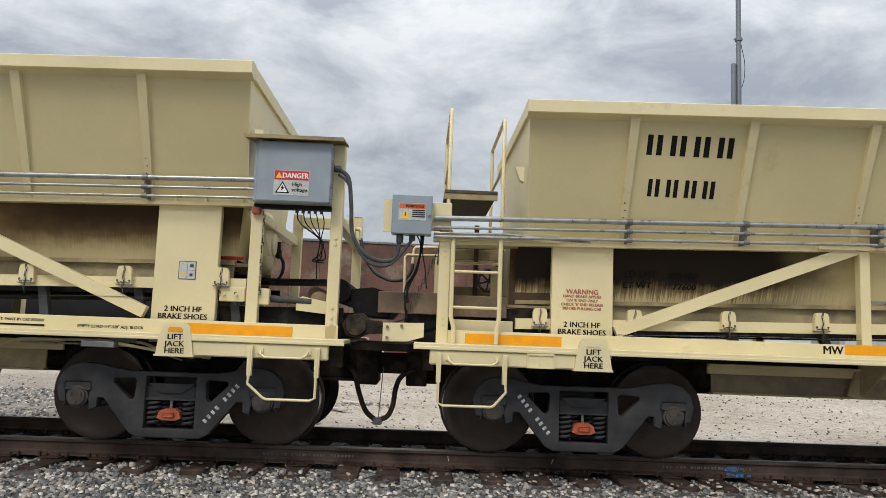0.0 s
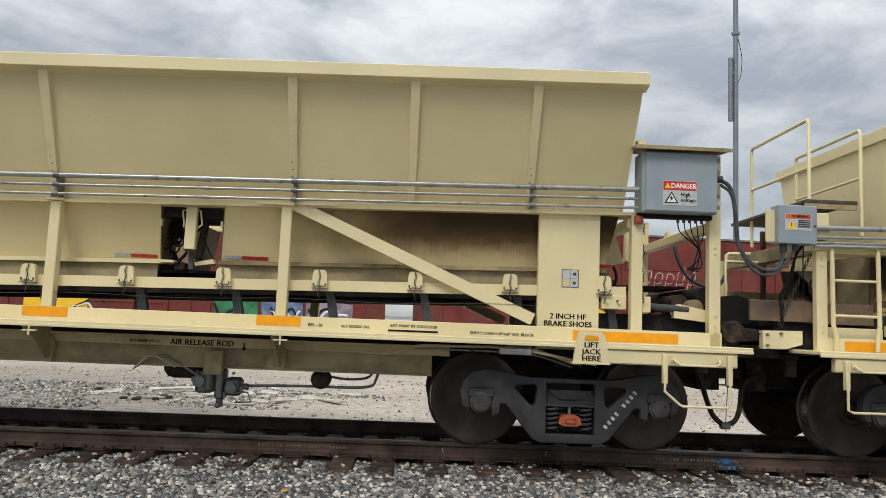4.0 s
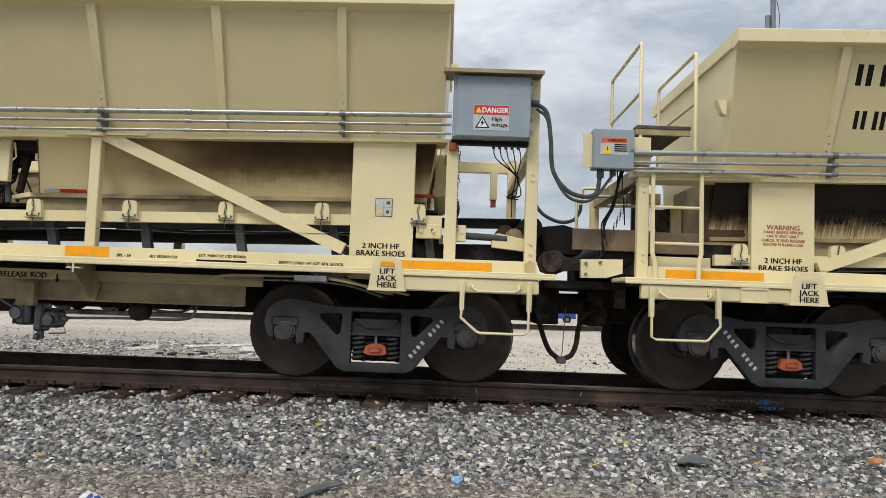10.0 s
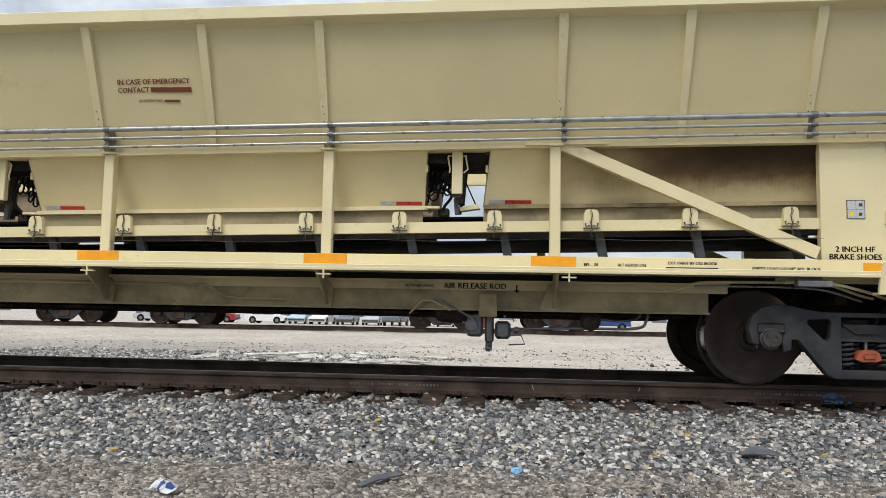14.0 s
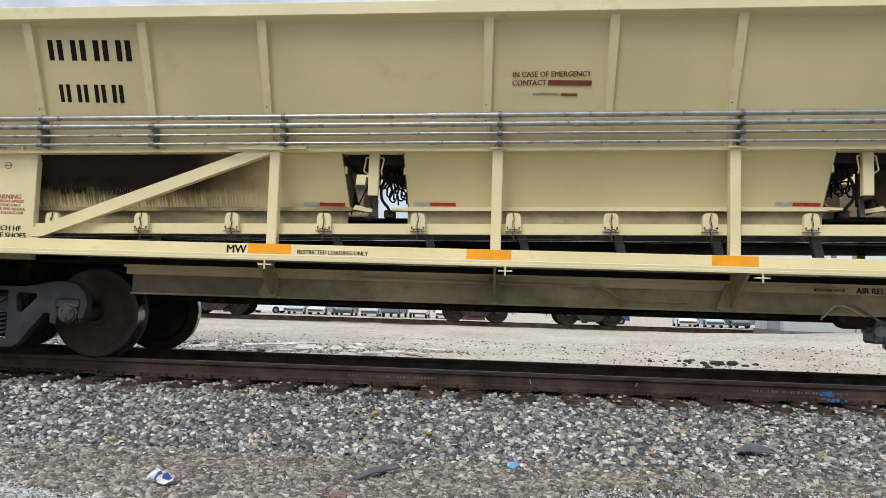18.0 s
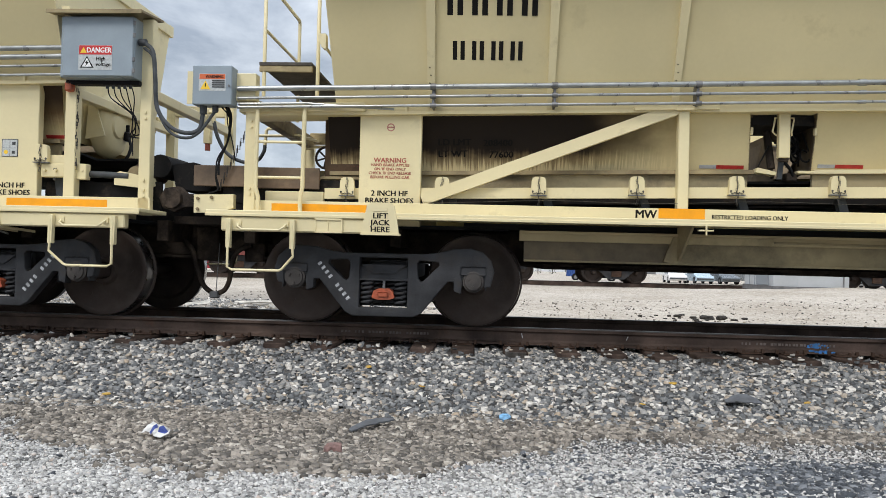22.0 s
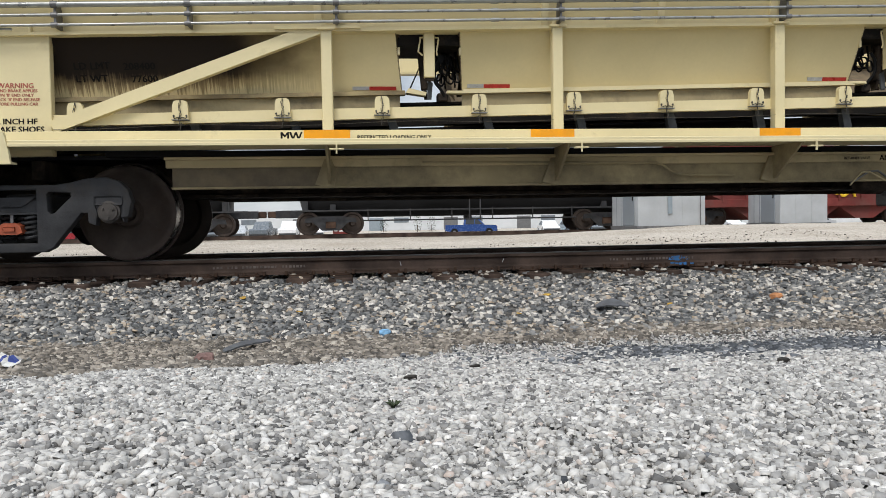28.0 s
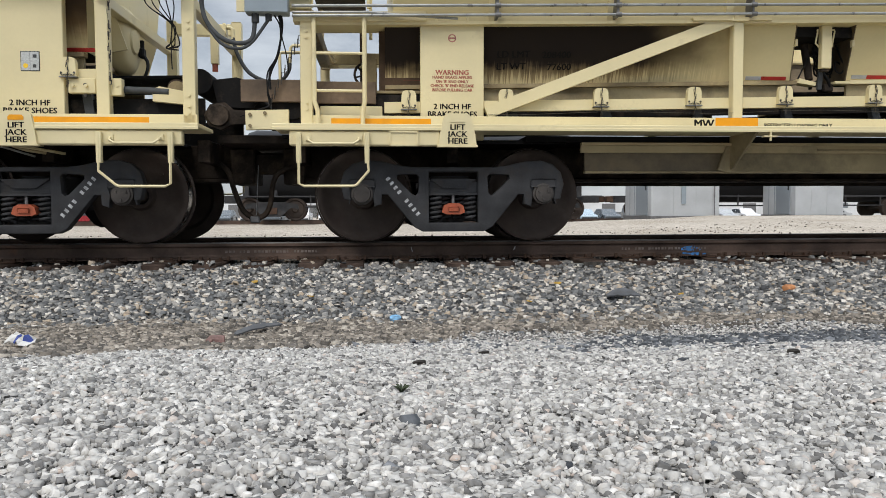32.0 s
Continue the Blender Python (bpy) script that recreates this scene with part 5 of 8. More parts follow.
def inner_works(car):
    pt = lambda x, y, h: (x, y, h + RISE * x)
    # hopper ends and inner slopes
    for x0, x1, d in ((-0.17, -0.10, 0.012), (13.52, 13.46, -0.012)):
        b = Shape().hexa([pt(x1, -1.115, 2.11), pt(x1 + d, -1.115, 2.11), pt(x1 + d, 0.95, 2.11), pt(x1, 0.95, 2.11), *((x, y, 3.333 + RIM_RISE * x) for x, y in ((x0, -1.60), (x0 + d, -1.60), (x0 + d, 1.15), (x0, 1.15)))])
        part("hopper_end", b, CREAM, car)
        bz = 2.80 if x0 < 5 else 3.06
        bx0 = x0 - 0.10 if x0 < 5 else x0 + 0.01
        part("end_bracket", Shape().prism([(bx0, bz + 0.05), (bx0 + 0.09, bz + 0.05), (bx0 + 0.09, bz - 0.10), (bx0 + 0.05, bz - 0.08)], -1.37, -1.27), CREAM, car)
        part("end_rim", Shape().box(x0 - 0.028, x0 + 0.028, -1.535, 1.09, 3.308 + RIM_RISE * x0, 3.443 + RIM_RISE * x0, 0.004), CREAM, car)
    part("chute_end_wall", Shape().hexa([pt(-0.25, -0.9, 1.48), pt(-0.24, -0.9, 1.48), pt(-0.24, 0.06, 1.48), pt(-0.25, 0.06, 1.48), pt(-0.25, -0.94, 2.12), pt(-0.24, -0.94, 2.12), pt(-0.24, 0.06, 2.12), pt(-0.25, 0.06, 2.12)]), DIRTY, car, "dirty cream end wall of the chute")
    part("chute_end_panel", Shape().hexa([pt(-0.25, -0.925, 1.50), pt(0.17, -0.925, 1.515), pt(0.17, -0.905, 1.515), pt(-0.25, -0.905, 1.50), pt(-0.25, -0.972, 2.12), pt(0.17, -0.972, 2.13), pt(0.17, -0.952, 2.13), pt(-0.25, -0.952, 2.12)]), DARK_BROWN, car, "brown chute panel")
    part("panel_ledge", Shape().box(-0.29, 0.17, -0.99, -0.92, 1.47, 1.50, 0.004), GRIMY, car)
    part("chute_end_wall", Shape().hexa([pt(13.33, -0.9, 1.575), pt(13.34, -0.9, 1.575), pt(13.34, 0.9, 1.575), pt(13.33, 0.9, 1.575), pt(13.41, -1.12, 2.09), pt(13.42, -1.12, 2.09), pt(13.42, 1.12, 2.09), pt(13.41, 1.12, 2.09)]), SHADED_CREAM, car)
    dz = 2.105
    part("end_drum", Shape().lathe(0, 0, [(-0.02, 0.0), (-0.02, 0.36), (0.02, 0.37), (0.05, 0.36), (0.10, 0.33), (0.13, 0.27), (0.14, 0.14), (0.16, 0.12), (0.165, 0.0)], 32), SHADED_CREAM, car, "round cream end drum", True).matrix_basis = pose(13.42, -0.22, dz, 0, 0, -90)
    part("end_rib", Shape().prism([(13.40, 1.62 + RISE * 13.4), (13.62, 1.66 + RISE * 13.4), (13.48, 2.08 + RISE * 13.4), (13.43, 2.08 + RISE * 13.4)], -0.62, -0.60), SHADED_CREAM, car)
    part("drain_valve", Shape().box(13.56, 13.62, -0.10, 0.0, dz - 0.14, dz - 0.03, 0.015).cyl((13.59, -0.05, dz - 0.04), (13.59, -0.05, dz + 0.05), 0.022, 10), BLACK, car, "black drain valve")
    part("valve_hose", Shape().tube(curve_points([(13.60, -0.05, dz - 0.10), (13.66, -0.10, dz - 0.20), (13.66, -0.16, dz - 0.32), (13.60, -0.18, dz - 0.42)], 6), 0.018, 8), BLACK, car, "", True)
    for xa, xb in ((0.0, 4.0), (4.65, 8.74), (9.39, 13.3)):
        for y, w in ((-1, 1.08), (1, 1.08)):
            f = Shape().hexa([pt(xa, y * 0.25, 1.62), pt(xb, y * 0.25, 1.62), pt(xb, y * 0.24, 1.60), pt(xa, y * 0.24, 1.60), pt(xa, y * w, 2.10), pt(xb, y * w, 2.10), pt(xb, y * w, 2.08), pt(xa, y * w, 2.08)])
            part("hopper_floor", f, DARK_TAN, car)
    # belt with its trough
    part("conveyor_belt", Shape().slope(-1.10, 14.35, -0.45, 0.45, 1.40, 1.425, RISE), BELT, car, "black rubber conveyor belt")
    for s in (-1, 1):
        part("belt_edge", Shape().hexa([pt(-1.1, s * 0.45, 1.40), pt(13.45, s * 0.45, 1.40), pt(13.45, s * 0.45, 1.425), pt(-1.1, s * 0.45, 1.425), pt(-1.1, s * 0.86, 1.43), pt(13.45, s * 0.86, 1.43), pt(13.45, s * 0.86, 1.455), pt(-1.1, s * 0.86, 1.455)]), BELT, car)
        part("belt_skirt", Shape().slope(-0.3, 13.45, s * 0.93, s * 0.90, 1.22, 1.366, RISE), BELT, car)
    part("return_belt", Shape().slope(-1.0, 13.2, -0.75, 0.75, 1.195, 1.215, RISE), BELT, car)
    # centre sill, cross members, couplers, brake gear
    # sill and cross members take a near-black colour for the shade under the deck
    c = Shape().box(-1.25, 14.75, -0.19, 0.19, 0.66, 1.02, 0.01)
    c.box(-1.25, 14.75, -0.27, 0.27, 0.63, 0.66)
    part("centre_sill", c, DUSTY_SHADE, car)
    for x in (-1.05, 0.488, 2.2, 3.3, 5.5, 7.8, 10.1, 11.3, 12.915, 14.4):
        w = 1.04 if 1 < x < 12 else 0.85
        part("cross_member", Shape().box(x - 0.06, x + 0.06, -w, w, 0.80, 1.02, 0.008), DUSTY_SHADE, car)
    for c0 in TRUCKS:
        b = Shape().box(c0 - 0.20, c0 + 0.20, -1.0, 1.0, 0.46, 0.66, 0.02)
        part("bolster", b, TRUCK, car)
        part("wheel_guard", Shape().box(c0 - 1.2, c0 + 1.2, -0.95, 0.95, 0.985, 1.02), BLACK, car)
        for dx in (-0.36, 0.36):
            part("brake_beam", Shape().box(c0 + dx - 0.05, c0 + dx + 0.05, -0.78, 0.78, 0.33, 0.42, 0.01), TRUCK, car)
    part("drawbar", Shape().box(14.60, 15.25, -0.16, 0.16, 0.721, 0.944, 0.02), DUSTY_SHADE, car, "dusty dark drawbar between the cars")
    part("striker", Shape().box(14.55, 14.80, -0.30, 0.30, 0.60, 0.98, 0.015), DUSTY_SHADE, car)
    part("striker", Shape().box(-1.28, -1.05, -0.30, 0.30, 0.60, 0.98, 0.015), DUSTY_SHADE, car)
    for x in (9.36,):
        v = Shape().box(x - 0.14, x + 0.02, -0.95, -0.70, 0.42, 0.66, 0.025)
        v.box(x + 0.04, x + 0.13, -0.92, -0.72, 0.36, 0.66, 0.02)
        v.box(x + 0.14, x + 0.30, -0.94, -0.74, 0.40, 0.58, 0.03)
        v.cyl((x + 0.08, -0.83, 0.36), (x + 0.08, -0.83, 0.28), 0.035, 12)
        v.cyl((x - 0.10, -0.95, 0.54), (x - 0.10, -1.0, 0.54), 0.06, 12)
        v.cyl((x + 0.22, -0.94, 0.48), (x + 0.22, -0.99, 0.48), 0.055, 12)
        for i in range(5):
            v.cyl((x - 0.12 + 0.09 * i, -0.96, 0.63), (x - 0.12 + 0.09 * i, -0.99, 0.63), 0.014, 6)
        vo = part("control_valve", v, STEEL, car, "cast grey brake control valve", True)
        part("valve_bracket", Shape().box(x - 0.02, x + 0.16, -1.155, -1.06, 0.62, 0.86, 0.01), GRIMY, vo)
        for u, zz, w_ in ((-0.19, 0.56, 0.05), (0.335, 0.50, 0.045), (0.06, 0.31, 0.04)):
            part("valve_port", Shape().cyl((x + u, -0.90, zz), (x + u + w_, -0.90, zz - 0.01), 0.032, 10), STEEL, vo, "", True)
        for xa, xb, za, zb in ((-0.135, -0.125, 0.43, 0.65), (-0.05, -0.04, 0.43, 0.65), (0.15, 0.29, 0.43, 0.44)):
            part("valve_rib", Shape().box(x + xa, x + xb, -0.975, -0.93, za, zb), STEEL, vo)
        part("release_rod", Shape().tube([(x + 0.30, -0.98, 0.44), (x + 0.40, -1.02, 0.45), (x + 0.44, -1.03, 0.36), (x + 0.28, -1.03, 0.35)], 0.009, 6), STEEL, vo, "", True)
    t = Shape()
    prof = [(8.88, 0.0), (8.885, 0.07), (8.92, 0.11), (8.97, 0.125), (9.20, 0.125), (9.25, 0.11), (9.285, 0.07), (9.29, 0.0)]
    n = 20
    vs = [(x, -0.85 + r * math.cos(2 * math.pi * j / n), 0.68 + r * math.sin(2 * math.pi * j / n)) for x, r in prof for j in range(n)]
    t.add(vs, [(i * n + j, i * n + (j + 1) % n, (i + 1) * n + (j + 1) % n, (i + 1) * n + j) for i in range(len(prof) - 1) for j in range(n)])
    part("air_tank", t, DUSTY_SHADE, car, "", True)
    part("tank_strap", Shape().tube([(8.66, -1.11, 0.66), (8.86, -1.11, 0.78), (8.96, -1.11, 0.79), (9.28, -1.08, 0.60)], 0.011, 6), STEEL, car, "", True)
    q = Shape().lathe(10.46, 0.60, [(-0.95, 0.0), (-0.95, 0.06), (-0.92, 0.10), (-0.80, 0.10), (-0.77, 0.06), (-0.77, 0.0)], 18)
    q.cyl((10.46, -0.86, 0.68), (10.46, -0.86, 0.95), 0.03, 10)
    part("air_filter", q, DUSTY_SHADE, car, "", True)
    part("brake_pipe", Shape().tube(curve_points([(9.66, -0.86, 0.50), (10.3, -0.86, 0.52), (10.9, -0.86, 0.53), (11.02, -0.86, 0.62), (11.05, -0.86, 0.86)], 6), 0.015, 7), STEEL, car, "", True)
    part("brake_pipe", Shape().tube(curve_points([(10.55, -0.80, 0.62), (10.75, -0.80, 0.60), (10.95, -0.80, 0.64), (11.0, -0.80, 0.80)], 6), 0.013, 7), STEEL, car, "", True)
    part("brake_pipe", Shape().tube(curve_points([(4.2, -1.13, 0.92), (6.3, -1.13, 0.90), (6.6, -1.13, 0.88), (6.8, -1.13, 0.78), (7.4, -1.1, 0.76)], 6), 0.012, 7), DIRTY, car, "", True)
    part("brake_cable", Shape().tube(curve_points([(12.1, -1.13, 1.0), (12.45, -1.58, 0.985), (12.85, -1.46, 0.92), (13.2, -1.15, 0.86)], 6), 0.014, 7), CREAM, car, "", True)
    part("cable_bracket", Shape().box(12.18, 12.48, -1.70, -1.6, 0.945, 1.0, 0.006), STEEL, car)


def brake_pipe(car):
    """The train pipe that hangs under the middle of the frame."""
    p = part("train_pipe", Shape().tube([(1.7, 0.3, 0.66), (2.1, 0.3, 0.615), (11.3, 0.3, 0.615), (11.7, 0.3, 0.66)], 0.019, 8), DUSTY_SHADE, car, "dark brake pipe", True)
    for x in (2.4, 4.2, 6.3, 8.4, 10.6):
        part("pipe_clip", Shape().box(x - 0.02, x + 0.02, 0.29, 0.31, 0.61, 0.78), DUSTY_SHADE, p)
    part("rod_guide", Shape().tube([(8.65, -1.12, 0.64), (8.78, -1.12, 0.775), (8.87, -1.12, 0.777), (9.06, -1.12, 0.68)], 0.008, 6), TANNED, car, "bent rod guide", True)


def low_end(car):
    """The low, receiving end: ladder, small box, platform and handrails."""
    o = lambda a: -a
    for s in (-1, 1):
        part("end_post", Shape().box(-0.99, -0.877, s * 1.255, s * 1.17, 1.05, 2.20, 0.006), CREAM, car)
        if s < 0:
            for z in (1.28, 1.34, 1.95, 2.01):
                part("bolt", Shape().cyl((-0.93, -1.254, z), (-0.93, -1.268, z), 0.014, 8), CREAM, car)
    ld = Shape()
    for x in (-0.855, -0.385):
        ld.tube([(x, -1.30, 2.15), (x, -1.31, 1.35), (x + (0.03 if x < -0.6 else -0.02), -1.31, 1.25), (x + (0.03 if x < -0.6 else -0.02), -1.30, 1.10)], 0.022, 8)
    lad = part("ladder", ld, CREAM, car, "short cream ladder", True)
    for z in (2.14, 1.795, 1.445):
        part("rung", Shape().cyl((-0.87, -1.30, z), (-0.37, -1.30, z), 0.014, 8), CREAM, lad, "", True)
    # small grey box
    bx = part("junction_box", Shape().box(-1.465, -1.075, -1.44, -1.27, 2.128, 2.512, 0.008), GREY, car, "small grey electrical junction box")
    part("box_label", Shape().box(-1.40, -1.135, -1.443, -1.4405, 2.262, 2.428), PALE, bx, "greyed white and orange warning label")
    part("label_head", Shape().box(-1.395, -1.14, -1.4445, -1.4432, 2.375, 2.424), SIGN_ORANGE, bx)
    lettering("label_line", ["WARNING"], 0.028, -1.245, -1.4456, 2.40, INK, bx, widen=0.9)
    part("label_triangle", Shape().prism([(-1.385, 2.275), (-1.285, 2.275), (-1.335, 2.36)], -1.4445, -1.4432), YELLOW, bx)
    bars("label_line", [(-1.268, -1.145, 2.355 - 0.02 * i, 2.363 - 0.02 * i) for i in range(4)], -1.4445, INK, bx)
    part("label_mark", Shape().prism([(-1.339, 2.30), (-1.331, 2.30), (-1.329, 2.335), (-1.341, 2.335)], -1.4456, -1.4442), INK, bx)
    part("box_bracket", Shape().box(-1.55, -1.46, -1.36, -1.34, 2.15, 2.47), CREAM, bx)
    part("box_bracket", Shape().box(-1.10, -0.88, -1.30, -1.18, 2.20, 2.47, 0.004), CREAM, bx)
    part("box_gland", Shape().cyl((-1.38, -1.36, 2.13), (-1.38, -1.36, 2.05), 0.035, 12), HOSE, bx, "", True)
    part("box_gland", Shape().cyl((-1.26, -1.36, 2.13), (-1.26, -1.36, 2.07), 0.03, 12), HOSE, bx, "", True)
    part("box_lock", Shape().cyl((-1.10, -1.44, 2.31), (-1.10, -1.452, 2.31), 0.012, 10), STEEL, bx)
    # platform and handrails
    pf = part("platform", Shape().box(-0.95, -0.40, -1.0, 0.9, 2.63, 2.665, 0.004), mat("grating", (0.10, 0.085, 0.07), 0.8, var=0.3, scale=12, fine=90, bump=0.4), car, "dark grated platform")
    part("platform_frame", Shape().box(-0.95, -0.40, -0.99, -0.95, 2.57, 2.63), GRIMY, car)
    for x, zt in ((-0.905, 3.53), (-0.345, 3.44)):
        h = Shape().tube([(x, -0.97, 2.30), (x, -0.97, zt - 0.03), (x, -0.95, zt), (x, 0.36, zt), (x, 0.39, zt - 0.03), (x, 0.39, 2.30)], 0.020, 8)
        h.cyl((x, -0.97, zt - 0.52), (x, 0.39, zt - 0.52), 0.017, 8)
        part("handrail", h, CREAM, car, "tubular cream handrail", True)
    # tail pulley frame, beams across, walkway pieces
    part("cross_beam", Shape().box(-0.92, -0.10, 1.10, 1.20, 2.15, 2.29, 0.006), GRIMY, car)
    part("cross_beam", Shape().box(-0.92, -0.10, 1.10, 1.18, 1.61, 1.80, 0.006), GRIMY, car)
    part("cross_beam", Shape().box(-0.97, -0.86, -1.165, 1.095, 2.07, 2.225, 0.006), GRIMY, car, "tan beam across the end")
    part("far_post", Shape().box(-0.49, -0.43, 1.02, 1.08, 1.05, 2.60, 0.005), RUST, car)
    part("tail_frame", Shape().box(-1.58, -0.95, -1.06, -1.02, 1.37, 1.585, 0.006), TAIL, car, "brown tail frame")
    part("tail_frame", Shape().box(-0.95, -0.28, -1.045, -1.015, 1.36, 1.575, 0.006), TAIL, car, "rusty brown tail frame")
    part("swing_plate", Shape().box(-1.84, -1.0, -0.9, 0.9, 0.985, 1.065, 0.006), DUSTY_SHADE, car)
    part("wheel_bracket", Shape().box(-0.385, -0.275, -0.34, -0.27, 1.40, 1.94, 0.006), GRIMY, car)
    part("tail_skirt", Shape().box(-1.30, 0.15, -0.98, -0.94, 1.10, 1.46), BELT, car, "black rubber skirt")
    part("tail_skirt", Shape().box(-1.30, 0.15, 0.94, 0.98, 1.10, 1.46), BELT, car)
    part("tail_plate", Shape().box(-1.2, 0.4, -1.0, 1.0, 1.03, 1.06), BELT, car)
    part("tail_beam", Shape().box(-0.82, -0.22, -1.10, -1.04, 1.20, 1.33, 0.006), CREAM, car)
    part("tail_frame", Shape().box(-1.36, -0.30, 1.05, 1.12, 1.30, 1.48, 0.006), DUSTY_SHADE, car)
    part("tail_pulley", Shape().cyl((-1.10, -1.0, 1.36), (-1.10, 1.0, 1.36), 0.15, 22), BELT, car, "", True)
    w = Shape()
    w.tube([(-0.40 + 0.115 * math.cos(u), -0.22, 1.79 + 0.12 * math.sin(u)) for u in np.linspace(0, 6.283, 24, endpoint=False)], 0.014, 7, closed=True)
    for u in (0.3, 1.35, 2.4):
        w.cyl((-0.40 - 0.11 * math.cos(u), -0.22, 1.79 - 0.11 * math.sin(u)), (-0.40 + 0.11 * math.cos(u), -0.22, 1.79 + 0.11 * math.sin(u)), 0.010, 6)
    w.cyl((-0.40, -0.22, 1.79), (-0.33, -0.28, 1.79), 0.02, 8)
    part("brake_wheel", w, DUSTY_SHADE, car, "black hand brake wheel", True)
    for k, (xa, za) in enumerate(((-1.44, 1.20),)):
        cc = part("corner_casting", Shape().prism([(-1.515, 1.27), (-1.512, 1.088), (-1.27, 1.094), (-1.11, 1.142), (-1.11, 1.28)], -1.20, -1.12), CREAM, car)
        for bx_, bz_ in ((-1.47, 1.23), (-1.33, 1.245), (-1.47, 1.125)):
            part("casting_bolt", Shape().cyl((bx_, -1.20, bz_), (bx_, -1.222, bz_), 0.016, 8), GRIMY, cc)
    part("placard", Shape().box(-0.15, 0.09, -1.70, -1.688, 0.90, 1.03).box(-0.16, 0.10, -1.712, -1.688, 0.898, 0.914).box(-0.16, 0.10, -1.712, -1.688, 1.016, 1.032).box(-0.16, -0.148, -1.712, -1.688, 0.898, 1.03).box(0.088, 0.10, -1.712, -1.688, 0.898, 1.03).box(-0.04, -0.03, -1.708, -1.688, 0.905, 1.025), CREAM, car, "empty placard holder")
    ch = Shape()
    for k in range(22):
        x, z = -0.96 - 0.016 * k, 2.08 - 0.035 * k
        ch.tube([(x + a, -1.10, z + b_) for a, b_ in ((-0.012, -0.022), (0.012, -0.022), (0.012, 0.022), (-0.012, 0.022))] if k % 2 else [(x, -1.10 + a, z + b_) for a, b_ in ((-0.012, -0.022), (0.012, -0.022), (0.012, 0.022), (-0.012, 0.022))], 0.005, 5, closed=True)
    part("safety_chain", ch, CHAIN, car)
    rnd = random.Random(3)
    for k in range(3):
        q = [(-1.20 + 0.02 * k, -1.33, 2.13), (-1.17, -1.2, 2.04), (-1.206, -1.15, 1.812), (-1.285, -1.15, 1.643), (-1.298, -1.15, 1.475), (-1.305, -1.15, 1.336), (-1.387, -1.18, 1.285), (-1.58, -1.12, 1.218)][:(8, 6, 5)[k]]
        q = [(x + rnd.uniform(-0.022, 0.022), y + rnd.uniform(-0.02, 0.02), z) for x, y, z in q]
        part("loose_cable", Shape().tube(curve_points(q, 5), (0.007, 0.010, 0.012)[k], 6), BLACK, car, "loose black cable", True)
    part("loose_cable", Shape().tube(curve_points([(-1.16, -1.33, 2.13), (-1.15, -1.30, 1.95), (-1.12, -1.25, 1.80), (-1.10, -1.2, 1.62)], 5), 0.006, 6), BLACK, car, "loose black cable", True)
    # hydraulic pipes and the hose that joins them
    part("hydraulic_pipe", Shape().tube([(-0.88, 1.12, 2.21), (-0.88, 0.32, 2.21), (-0.90, 0.30, 2.21), (-1.235, 0.30, 2.20), (-1.254, 0.30, 2.18), (-1.27, 0.30, 1.97)], 0.020, 9), CREAM, car, "cream hydraulic pipe", True)
    part("hydraulic_pipe", Shape().tube([(-0.80, 1.12, 2.18), (-0.80, 0.12, 2.09), (-0.82, 0.10, 2.085), (-1.335, 0.10, 2.08), (-1.355, 0.10, 2.06), (-1.35, 0.10, 1.62)], 0.018, 9), CREAM, car, "cream hydraulic pipe", True)
    part("hydraulic_hose", Shape().tube(curve_points([(-1.268, 0.30, 2.0), (-1.28, 0.30, 1.92), (-1.357, 0.30, 1.816), (-1.523, 0.30, 1.793), (-1.726, 0.30, 1.89), (-1.851, 0.30, 2.089), (-1.903, 0.30, 2.28)], 6), 0.022, 9), HOSE, car, "black hydraulic hose", True)


